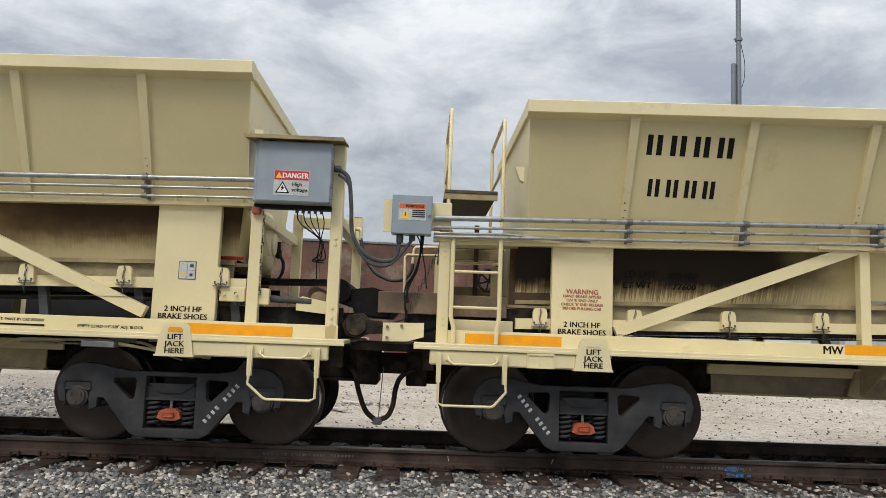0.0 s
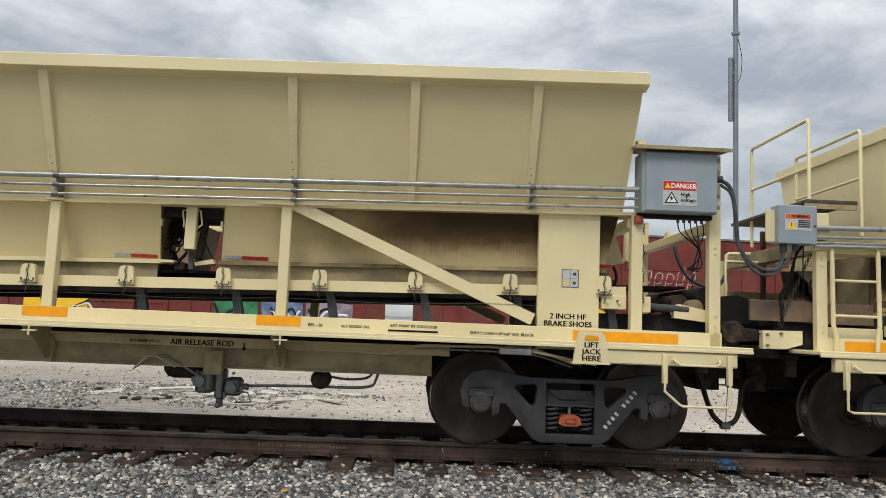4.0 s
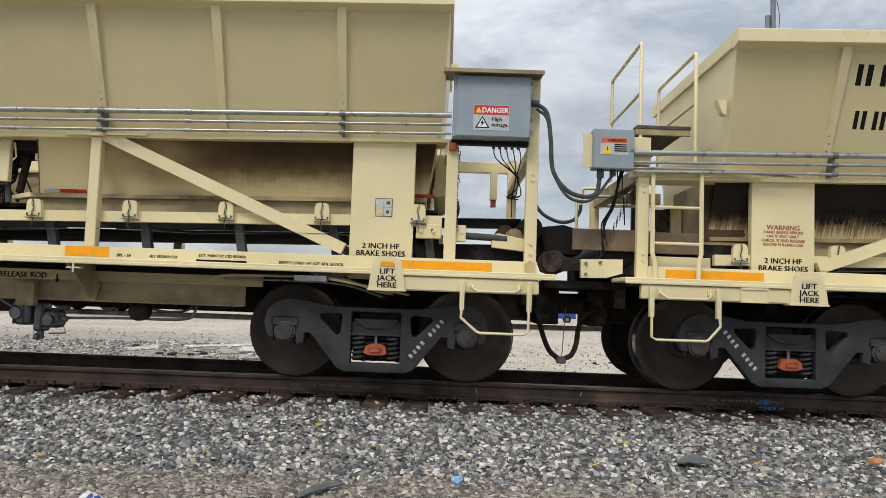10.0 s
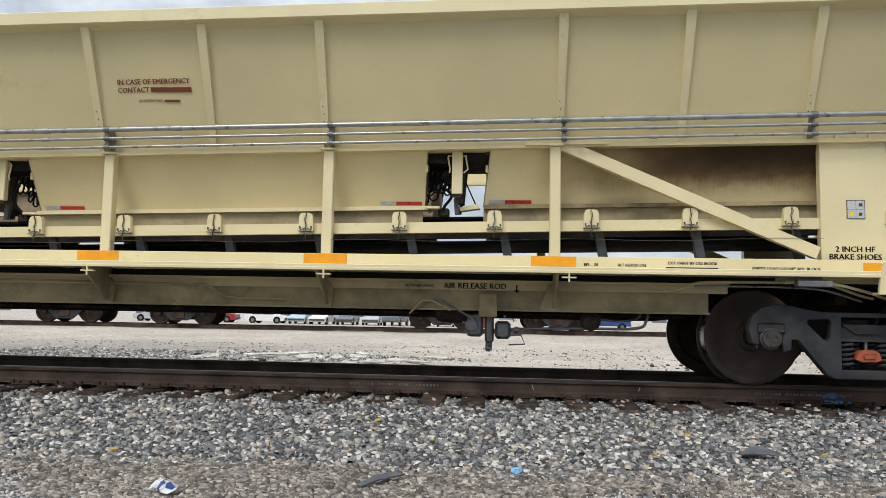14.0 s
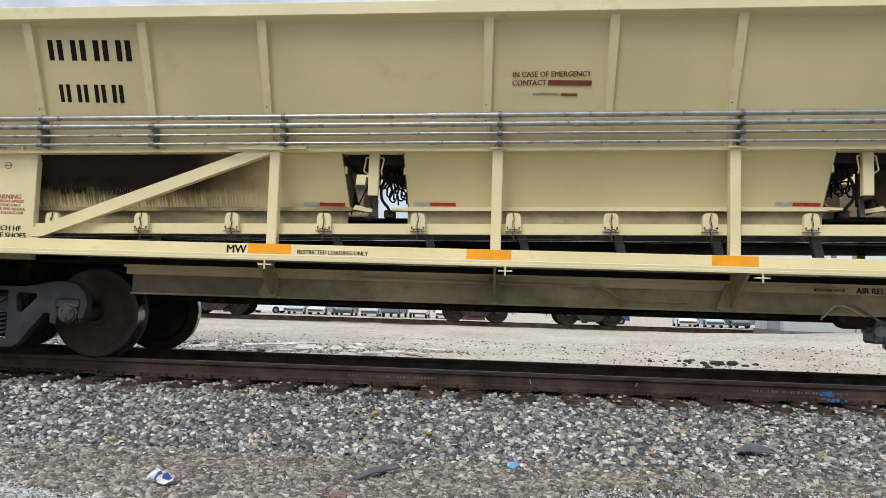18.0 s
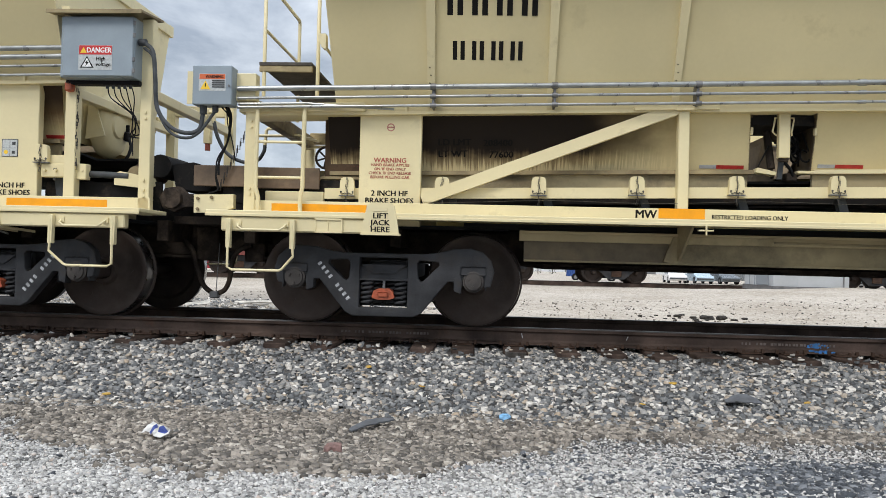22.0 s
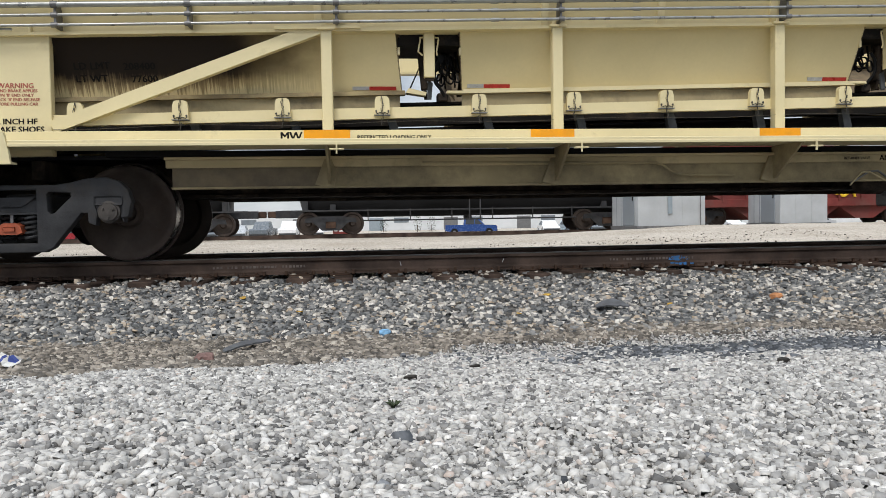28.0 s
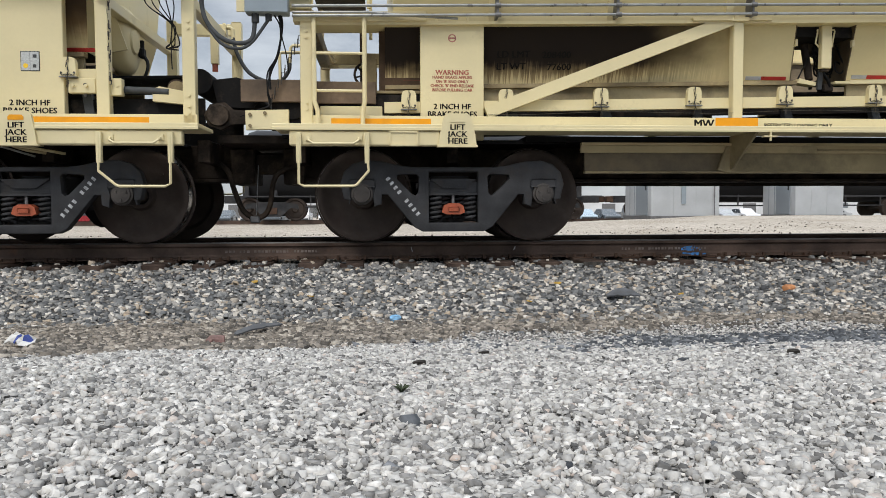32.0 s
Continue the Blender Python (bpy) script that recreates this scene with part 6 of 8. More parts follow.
def high_end(car):
    """The discharge end: big grey box under its roof, posts, drive head and hanging hoses."""
    for s in (-1, 1):
        part("end_post", Shape().box(13.527, 13.643, s * 1.235, s * 1.13, 1.05, 2.40 if s < 0 else 2.66, 0.006), CREAM, car)
        part("end_post", Shape().box(14.311, 14.427, s * 1.245, s * 1.14, 1.05, 3.02 if s < 0 else 2.66, 0.006), CREAM, car)
    for z in (1.24, 1.30, 2.02, 2.08):
        part("bolt", Shape().cyl((14.37, -1.244, z), (14.37, -1.258, z), 0.015, 8), CREAM, car)
    bx = part("switch_box", Shape().box(13.57, 14.20, -1.42, -1.15, 2.385, 2.99, 0.008), GREY, car, "large grey electrical switch box")
    part("box_door", Shape().box(13.60, 14.315, -1.44, -1.405, 2.395, 2.985, 0.008), GREY, bx)
    part("box_side", Shape().box(14.20, 14.318, -1.41, -1.16, 2.39, 2.985, 0.006), GREY, bx)
    for z in (2.45, 2.56, 2.80, 2.92):
        part("box_hinge", Shape().cyl((14.325, -1.44, z - 0.02), (14.325, -1.44, z + 0.02), 0.013, 8), STEEL, bx)
    part("box_roof", Shape().hexa([(13.47, -1.52, 3.00), (14.43, -1.52, 3.005), (14.43, -1.02, 3.055), (13.47, -1.02, 3.05), (13.47, -1.52, 3.02), (14.43, -1.52, 3.025), (14.43, -1.02, 3.075), (13.47, -1.02, 3.07)]), GRIMY, car, "thin sheet roof over the box")
    part("box_roof_lip", Shape().box(13.47, 14.43, -1.525, -1.518, 2.992, 3.028), GRIMY, car)
    part("box_label", Shape().box(13.768, 14.108, -1.4435, -1.4405, 2.455, 2.70), PALE, bx, "greyed white danger label with a red head")
    part("label_head", Shape().box(13.773, 14.103, -1.445, -1.4432, 2.605, 2.695), mat("danger_red", (0.52, 0.02, 0.02), 0.5, var=0.05, bump=0), bx)
    lettering("label_line", ["DANGER"], 0.050, 13.975, -1.4456, 2.65, WHITE, bx, widen=0.86)
    part("label_triangle", Shape().prism([(13.785, 2.622), (13.85, 2.622), (13.8175, 2.678)], -1.4460, -1.4448), YELLOW, bx)
    part("label_triangle", Shape().prism([(13.785, 2.475), (13.925, 2.475), (13.855, 2.592)], -1.4448, -1.4432).prism([(13.805, 2.485), (13.905, 2.485), (13.855, 2.572)], -1.4452, -1.4446, 1), [INK, WHITE], bx)
    part("label_bolt", Shape().prism([(13.86, 2.555), (13.835, 2.52), (13.852, 2.52), (13.84, 2.49), (13.878, 2.53), (13.860, 2.53)], -1.4462, -1.4450), INK, bx)
    lettering("label_line", ["High", "voltage."], 0.036, 13.945, -1.4445, 2.565, INK, bx, align="LEFT", gap=1.5)
    part("box_frame", Shape().box(13.56, 14.32, -1.30, -1.2, 2.345, 2.387, 0.005), BLACK, bx)
    for i in range(5):
        part("box_gland", Shape().cyl((13.98 + 0.06 * i, -1.27, 2.39), (13.98 + 0.06 * i, -1.27, 2.31), 0.016, 8), HOSE, bx, "", True)
    part("box_gland", Shape().cyl((14.33, -1.34, 2.755), (14.40, -1.34, 2.755), 0.035, 12), HOSE, bx, "", True)
    part("warning_lamp", Shape().box(13.545, 13.625, -1.30, -1.23, 2.28, 2.37, 0.012), RED, bx, "small red beacon")
    # hoses from this box to the next car's small box
    x2 = CAR_LENGTH - 1.38
    for k, (dx, sag, r) in enumerate(((0.0, 0.0, 0.021), (0.12, -0.05, 0.015))):
        h = Shape().tube(curve_points([(14.38, -1.34, 2.755 - 0.05 * k), (14.48, -1.36, 2.66 - 0.05 * k), (14.52, -1.38, 2.40), (14.55, -1.38, 2.10), (14.68, -1.38, 1.92 + sag), (14.84, -1.37, 1.86 + sag), (14.97, -1.36, 1.90 + sag * 0.6), (x2 + dx, -1.36, 2.08)], 7), r, 10)
        part("power_hose", h, HOSE, car, "thick dark grey power hose", True)
    rnd = random.Random(8)
    for k in range(6):
        x = 13.98 + 0.06 * (k % 5)
        part("hanging_wire", Shape().tube(curve_points([(x, -1.27, 2.36), (x + 0.03, -1.25, 2.22), (14.22 + rnd.uniform(-0.02, 0.03), -1.2, 2.06), (14.24 + rnd.uniform(-0.06, 0.03), -1.15, 1.93 + rnd.uniform(-0.06, 0.03)), (14.15 + rnd.uniform(-0.05, 0.05), -1.12, 1.86), (14.22 + rnd.uniform(-0.04, 0.04), -1.12, 1.66 if k == 2 else 1.84)], 6), 0.0055, 6), BLACK, car, "thin hanging black wire", True)
    ch = Shape()
    for k in range(24):
        z = 2.30 - 0.034 * k
        x = 13.64 + 0.01 * math.sin(k * 0.9)
        ch.tube([(x + a, -1.22, z + b_) for a, b_ in ((-0.011, -0.021), (0.011, -0.021), (0.011, 0.021), (-0.011, 0.021))] if k % 2 else [(x, -1.22 + a, z + b_) for a, b_ in ((-0.011, -0.021), (0.011, -0.021), (0.011, 0.021), (-0.011, 0.021))], 0.005, 5, closed=True)
    part("safety_chain", ch, CHAIN, car)
    # cross beams, drive head
    part("cross_beam", Shape().box(14.31, 14.41, -1.13, 1.13, 2.24, 2.34, 0.006), CREAM, car)
    part("cross_beam", Shape().box(13.50, 13.60, -1.17, 1.17, 2.25, 2.35, 0.006), CREAM, car)
    part("top_beam", Shape().box(13.62, 14.31, 1.13, 1.23, 2.49, 2.63, 0.006), CREAM, car)
    part("drop_post", Shape().box(14.08, 14.17, 1.0, 1.09, 2.12, 2.52, 0.005), CREAM, car)
    part("drop_valve", Shape().cyl((14.125, 1.045, 2.13), (14.125, 1.045, 2.03), 0.035, 12), INK_RED, car, "", True)
    hd = Shape().box(13.25, 13.50, -1.17, -1.10, 1.42, 1.56, 0.008)
    hd.box(13.60, 13.74, -1.19, -1.10, 1.40, 1.56, 0.006)
    for x in (13.30, 13.42, 13.645, 13.70):
        hd.cyl((x, -1.17, 1.49), (x, -1.20, 1.49), 0.014, 8)
    part("head_bracket", hd, CREAM, car)
    part("head_skirt", Shape().slope(13.22, 14.46, -1.03, -0.99, 0.78, 1.10, RISE), BELT, car, "black rubber skirt")
    part("head_skirt", Shape().slope(13.22, 14.46, 0.99, 1.03, 0.78, 1.10, RISE), BELT, car)
    part("roller_cover", Shape().lathe(14.22, 1.47, [(-1.11, 0.0), (-1.11, 0.085), (-0.98, 0.085), (-0.98, 0.0)], 20), GRIMY, car, "", True)
    for z in (1.40, 1.50):
        part("bracket_bolt", Shape().cyl((13.41, -1.17, z), (13.41, -1.192, z), 0.014, 8), CHAIN, car)
        part("bracket_bolt", Shape().cyl((14.37, -1.244, z - 0.1), (14.37, -1.262, z - 0.1), 0.016, 8), CREAM, car)
    part("take_up_screw", Shape().cyl((13.60, -1.10, 1.47), (14.15, -1.10, 1.45), 0.035, 12), HOSE, car, "", True)
    part("head_bearing", Shape().prism([(14.0, 1.36), (14.0, 1.47), (14.06, 1.50), (14.38, 1.44), (14.40, 1.36), (14.32, 1.33)], -1.12, -1.0), CREAM, car)
    part("idler_drum", Shape().cyl((14.15, -0.85, 1.53), (14.15, -0.35, 1.53), 0.085, 18), RUST, car, "rusty idler drum", True)
    part("head_pulley", Shape().cyl((14.40, -0.95, 1.58), (14.40, 0.95, 1.58), 0.12, 24), BELT, car, "", True)
    ho = Shape().prism([(14.50, 1.60), (14.74, 1.63), (14.92, 1.58), (14.97, 1.42), (14.90, 1.33), (14.56, 1.34)], -0.9, 0.9)
    part("discharge_hood", ho, BELT, car, "black rubber discharge hood")
    lv = Shape().prism([(14.46, 1.24), (14.52, 1.34), (14.66, 1.36), (14.74, 1.29), (15.0, 1.27), (15.0, 1.17), (14.72, 1.15), (14.62, 1.10), (14.50, 1.14)], -1.08, -0.98)
    lv.lathe(14.60, 1.235, [(-1.12, 0.0), (-1.12, 0.10), (-1.08, 0.11), (-1.0, 0.11)], 20)
    part("swivel_casting", lv, DUSTY_SHADE, car, "dark cast swivel", True)
    for y in (-0.4,):
        hs = Shape().tube(curve_points([(14.46, y, 0.82), (14.55, y, 0.72), (14.61, y, 0.52), (14.69, y, 0.33), (14.80, y, 0.235)], 6), 0.028, 9)
        ah = part("air_hose", hs, DUSTY_SHADE, car, "black rubber air hose between the cars", True)
        part("hose_half", Shape().tube(curve_points([(14.84, y, 0.235), (14.93, y, 0.285), (14.98, y, 0.40), (15.0, y, 0.56), (15.04, y, 0.68), (15.12, y, 0.75), (15.22, y, 0.78)], 6), 0.028, 9), DUSTY_SHADE, ah, "", True)
        part("glad_hand", Shape().box(14.77, 14.87, y - 0.045, y + 0.045, 0.19, 0.265, 0.012), STEEL, ah)
        part("hose_hanger", Shape().tube([(14.86, y, 0.80), (14.83, y, 0.27)], 0.005, 5), STEEL, ah)
    # the conduit that runs out under the ledge over the wheels
    part("ledge_conduit", Shape().tube(curve_points([(10.9, -1.25, 0.90), (11.15, -1.28, 0.90), (11.30, -1.30, 0.94), (11.44, -1.30, 0.985), (11.9, -1.30, 0.995), (12.30, -1.30, 1.0), (12.56, -1.30, 0.99), (12.72, -1.30, 0.945), (12.90, -1.28, 0.885), (13.05, -1.2, 0.86)], 5), 0.013, 8), TANNED, car, "thin tan conduit", True)
    part("ledge_conduit", Shape().tube(curve_points([(11.40, -1.22, 0.955), (12.2, -1.22, 0.955), (12.6, -1.22, 0.93), (12.95, -1.2, 0.83)], 5), 0.010, 8), PIPE, car, "thin grey conduit", True)
    part("conduit_body", Shape().box(12.29, 12.53, -1.36, -1.29, 0.985, 1.053, 0.006).box(12.325, 12.49, -1.368, -1.358, 1.003, 1.035, 0.003), STEEL, car, "light grey conduit fitting")
    part("hydraulic_pipe", Shape().tube([(14.40, 0.30, 2.39), (14.463, 0.30, 2.39), (14.483, 0.30, 2.37), (14.484, 0.30, 2.26)], 0.022, 9).box(14.38, 14.42, 0.25, 0.35, 2.30, 2.43, 0.005), CREAM, car, "cream hydraulic pipe", True)


def words(car, first):
    """Painted words and stickers on the near side."""
    ly = lambda z: hopper_y(z, 1.4)
    for z0, z1, cells in ((3.005, 3.19, [(1.005 + 0.235 * i, 0.150) for i in range(4)]), (2.62, 2.785, [(1.06 + 0.185 * i, 0.115) for i in range(4)])):
        for x0, w in cells:
            bars("mark_bar", [(x0, x0 + 0.36 * w, z0, z1), (x0 + 0.64 * w, x0 + w, z0, z1)], 0, INK, car, ly, "pair of plain dark painted bars")
    z = 2.925
    ey = hopper_y(z, 6.04) - 0.011
    lettering("emergency_line", ["IN CASE OF EMERGENCY"], 0.050, 6.035, ey, z, INK_BROWN, car, lean=21.0, tilt=1.1, widen=0.93)
    zb = z - 0.076
    lettering("emergency_line", ["CONTACT"], 0.050, 5.655, hopper_y(zb, 6.04) - 0.011, zb - 0.006, INK_BROWN, car, lean=21.0, tilt=1.1, align="LEFT", widen=0.93)
    bars("text_bar", [(6.0, 6.42, zb - 0.022, zb + 0.022)], 0, INK_BROWN, car, lambda q: hopper_y(q, 6.04) - 0.008)
    zp = zb - 0.104
    lettering("patent_line", ["US PATENT NO."], 0.026, 5.86, hopper_y(zp, 6.04) - 0.010, zp, INK_BROWN, car, lean=21.0, tilt=1.1, align="LEFT", widen=0.95, bold=0.02)
    bars("text_bar", [(6.13, 6.29, zp - 0.010, zp + 0.010)], 0, INK_BROWN, car, lambda q: hopper_y(q, 6.04) - 0.008)
    lettering("restricted_line", ["RESTRICTED LOADING ONLY"], 0.040, 3.57, -1.2468, 1.150, INK, car, align="LEFT", widen=0.92)
    lettering("mw_line", ["MW"], 0.078, 2.95, -1.2468, 1.165, INK, car)
    lettering("rod_line", ["AIR RELEASE ROD"], 0.054, 9.30, -1.1025, 0.926, INK, car, widen=1.0)
    lettering("retainer_line", ["RETAINER VALVE"], 0.026, 8.74, -1.1025, 0.924, INK, car)
    part("rod_arrow", Shape().prism([(9.705, 0.94), (9.72, 0.94), (9.72, 0.89), (9.74, 0.89), (9.7125, 0.86), (9.685, 0.89), (9.705, 0.89)], -1.104, -1.098), INK, car)
    for x, zz in ((0.456, 1.322), (12.91, 1.330)):
        lettering("brake_line", ["2 INCH HF", "BRAKE SHOES"], 0.052, x, -1.1825, zz, INK, car, gap=1.4, widen=1.03)
    lettering("warning_line", ["WARNING"], 0.046, 0.456, -1.1825, 1.65, INK_RED, car, widen=1.0)
    lettering("warning_line", ["HAND BRAKE APPLIES", "ON 'B' END ONLY", "CHECK 'B' END RELEASE", "BEFORE PULLING CAR"], 0.027, 0.456, -1.1825, 1.603, INK_RED, car, gap=1.5, widen=1.0)
    for w_, x_, z_ in (("LD LMT", 0.915, 1.86), ("208400", 1.37, 1.86), ("LT WT", 0.915, 1.75), ("77600", 1.43, 1.75)):
        lettering("weight_line", [w_], 0.065, x_, panel_y(z_, 1.4) - 0.012, z_, INK, car, align="LEFT", widen=1.05, lean=23.3, tilt=1.2)
    lettering("built_line", ["BLT 05/2020 CRS"], 0.026, 10.81, -1.2468, 1.145, INK, car)
    lettering("paint_line", ["EXT. PAINT BY CRS 05/2020"], 0.026, 11.38, -1.2468, 1.17, INK, car)
    bars("text_bar", [(11.13, 11.62, 1.112, 1.130)], -1.2465, INK, car)
    lettering("block_line", ["EMPTY LOAD 1/4\"-5/8\" ADJ. BLOCK"], 0.028, 12.25, -1.2468, 1.13, INK, car)
    lettering("bpl_line", ["BPL - 58"], 0.028, 10.42, -1.2468, 1.145, INK, car)
    # sticker on the tall end plate
    st = part("notice", Shape().box(12.84, 13.01, -1.185, -1.181, 1.62, 1.80), HOSE, car, "small notice sticker with symbols")
    for i in range(2):
        for j in range(2):
            part("notice_square", Shape().box(12.846 + 0.08 * i, 12.923 + 0.08 * i, -1.1862, -1.1845, 1.626 + 0.085 * j, 1.709 + 0.085 * j), PALE, st)
    part("notice_mark", Shape().prism([(12.885 + 0.022 * math.cos(u), 1.667 + 0.022 * math.sin(u)) for u in np.linspace(0, 6.283, 12, endpoint=False)], -1.1872, -1.1858), YELLOW, st)
    part("notice_mark", Shape().box(12.95, 12.985, -1.1872, -1.1858, 1.74, 1.77), HOSE, st)
    part("notice_mark", Shape().box(12.95, 12.98, -1.1872, -1.1858, 1.65, 1.68), HOSE, st)
    # stencils on the side frames
    for c, flip in ((TRUCKS[0], -1), (TRUCKS[1], 1)):
        for i in range(9):
            if i == 4:
                continue
            u = i / 8
            x0, z0 = c + flip * (0.62 - 0.28 * u), 0.615 - 0.33 * u
            d = Vector((flip * 0.028, 0, 0.033)).normalized()
            w = Vector((-d.z, 0, d.x))
            pts = [(x0 + d.x * a + w.x * e, z0 + d.z * a + w.z * e) for a, e in ((-0.013, -0.020), (0.013, -0.020), (0.013, 0.020), (-0.013, 0.020))]
            part("stencil", Shape().prism(pts, -1.3835, -1.376), INK_WHITE, car, "white stencilled bar on the side frame")


def hopper_car():
    car = thing("hopper_car", "cream conveyor hopper car of a maintenance train on black trucks", "rail car", "cars of the train")
    for s in (-1, 1):
        side_of_frame(car, s)
        upper_side(car, s)
        for c in TRUCKS:
            truck_side(car, c, s)
    for x in AXLES:
        wheelset(car, x)
    inner_works(car)
    brake_pipe(car)
    near_details(car)
    low_end(car)
    high_end(car)
    words(car, True)
    return car


first_car = hopper_car()
CARS = [first_car] + [copy_thing(first_car, pose(k * CAR_LENGTH, 0, 0)) for k in range(0, 7)]


def emblem(car):
    """A small shield sticker on the low end plate of some cars."""
    e = Shape().prism([(x - 0.044, z) for x, z in ((0.43, 1.905), (0.57, 1.905), (0.585, 1.94), (0.56, 1.985), (0.55, 2.03), (0.45, 2.03), (0.44, 1.985), (0.415, 1.94))], -1.1835, -1.1795)
    s = part("shield_sticker", e, CREAM, car, "small faded shield-shaped sticker")
    ring = lambda r, y0, y1: Shape().prism([(0.456 + r * math.cos(u), 1.975 + r * math.sin(u)) for u in np.linspace(0, 6.283, 18, endpoint=False)], y0, y1)
    part("shield_ring", ring(0.040, -1.1850, -1.1832), FADED_RED, s)
    part("shield_disc", ring(0.028, -1.1862, -1.1848), CREAM, s)
    part("shield_bar", Shape().box(0.424, 0.488, -1.1875, -1.1860, 1.967, 1.983), FADED_RED, s)


for k in (4, 5, 7):
    emblem(CARS[k])


def fourth_conduit(car):
    """One car carries a fourth, upper conduit."""
    pt = lambda x, h: (x, -1.345, h + RISE * x)
    part("conduit", Shape().cyl(pt(-0.95, 2.415), pt(13.56, 2.415), 0.027, 12), PIPE, car, "galvanised conduit pipe", True)
    for x in (4.9, 6.3, 9.3, 11.0):
        part("coupling", Shape().cyl(pt(x - 0.035, 2.415), pt(x + 0.035, 2.415), 0.033, 10), PIPE, car, "", True)
    for x in (3.40, 5.55, 7.85, 10.15, 12.50, 0.88):
        part("conduit_clamp", Shape().box(x - 0.012, x + 0.012, -1.345, -1.20, 2.36 + RISE * x, 2.455 + RISE * x, 0.003).cyl(pt(x - 0.02, 2.415), pt(x + 0.02, 2.415), 0.033, 10), STEEL, car, "", True)


fourth_conduit(CARS[4])

# ---- the yard behind ----
BACK_Y, BACK_TILT, BACK_Z, BACK_SPEED = 23.2, 4.0, -0.10, 11.9


def back_pose(u):
    a = radians(BACK_TILT)
    return pose(u * math.cos(a), BACK_Y + u * math.sin(a), BACK_Z, 0, 0, BACK_TILT)


DIRT_BED = mat("dirty_bed", (0.20, 0.18, 0.155), 0.95, var=0.3, scale=1.2, fine=14, bump=0.4, spec=0.1)


def back_track():
    t = tagged(new("back_track"), "second track across the yard", "track", kind="structure")
    for y in (-RAIL_Y, RAIL_Y):
        part("rail", Shape().box(-420, 420, y - 0.035, y + 0.035, -0.17, 0, 0.004), RAIL, t)
    b = Shape().box(-420, 420, -1.3, 1.3, -0.32, -0.15)
    part("sleeper_bed", b, DIRT_BED, t, "dark sleepers half buried in dirt")
    t.matrix_basis = back_pose(0)


back_track()


def simple_truck(parent, c):
    f = None
    for s in (-1, 1):
        b = Shape().prism([(c + x, z) for x, z in ((-1.05, 0.48), (-1.0, 0.66), (-0.5, 0.74), (0.5, 0.74), (1.0, 0.66), (1.05, 0.48), (0.72, 0.50), (0.34, 0.16), (-0.34, 0.16), (-0.72, 0.50))], s * 1.02, s * 1.10)
        f = part("side_frame", b, TRUCK, parent)
        part("spring_nest", Shape().box(c - 0.20, c + 0.20, s * 1.0, s * 1.13, 0.26, 0.52, 0.02), RUST, f)
    for dx in (-0.889, 0.889):
        w = Shape()
        for s in (-1, 1):
            w.lathe(c + dx, 0.457, [(s * y, r) for y, r in ((0.82, 0.0), (0.82, 0.10), (0.77, 0.15), (0.77, 0.34), (0.82, 0.38), (0.82, 0.45), (0.69, 0.457), (0.68, 0.48), (0.66, 0.48), (0.66, 0.0))], 24)
        w.cyl((c + dx, -1.05, 0.457), (c + dx, 1.05, 0.457), 0.09, 10)
        part("wheelset", w, WHEEL, parent, "", True)


def under(parent, L):
    for x in (1.9, L - 1.9):
        simple_truck(parent, x)
    part("centre_sill", Shape().box(-0.3, L + 0.3, -0.25, 0.25, 0.70, 1.0, 0.01), TRUCK, parent)
    for x in (-0.42, L + 0.42):
        part("coupler", Shape().box(x - 0.2, x + 0.2, -0.12, 0.12, 0.72, 0.98, 0.03), RUST, parent)


SPRAY_GREEN = mat("green_spray", (0.03, 0.22, 0.10), 0.6, var=0.3, scale=3, bump=0.0)
SPRAY_BLUE = mat("blue_spray", (0.14, 0.22, 0.38), 0.6, var=0.3, scale=3, bump=0.0)
SPRAY_TEAL = mat("teal_spray", (0.22, 0.42, 0.36), 0.6, var=0.3, scale=3, bump=0.0)
SPRAY_PINK = mat("pale_pink_spray", (0.50, 0.36, 0.36), 0.6, var=0.3, scale=3, bump=0.0)
SPRAY_GREY = mat("violet_grey_spray", (0.30, 0.26, 0.33), 0.6, var=0.3, scale=3, bump=0.0)


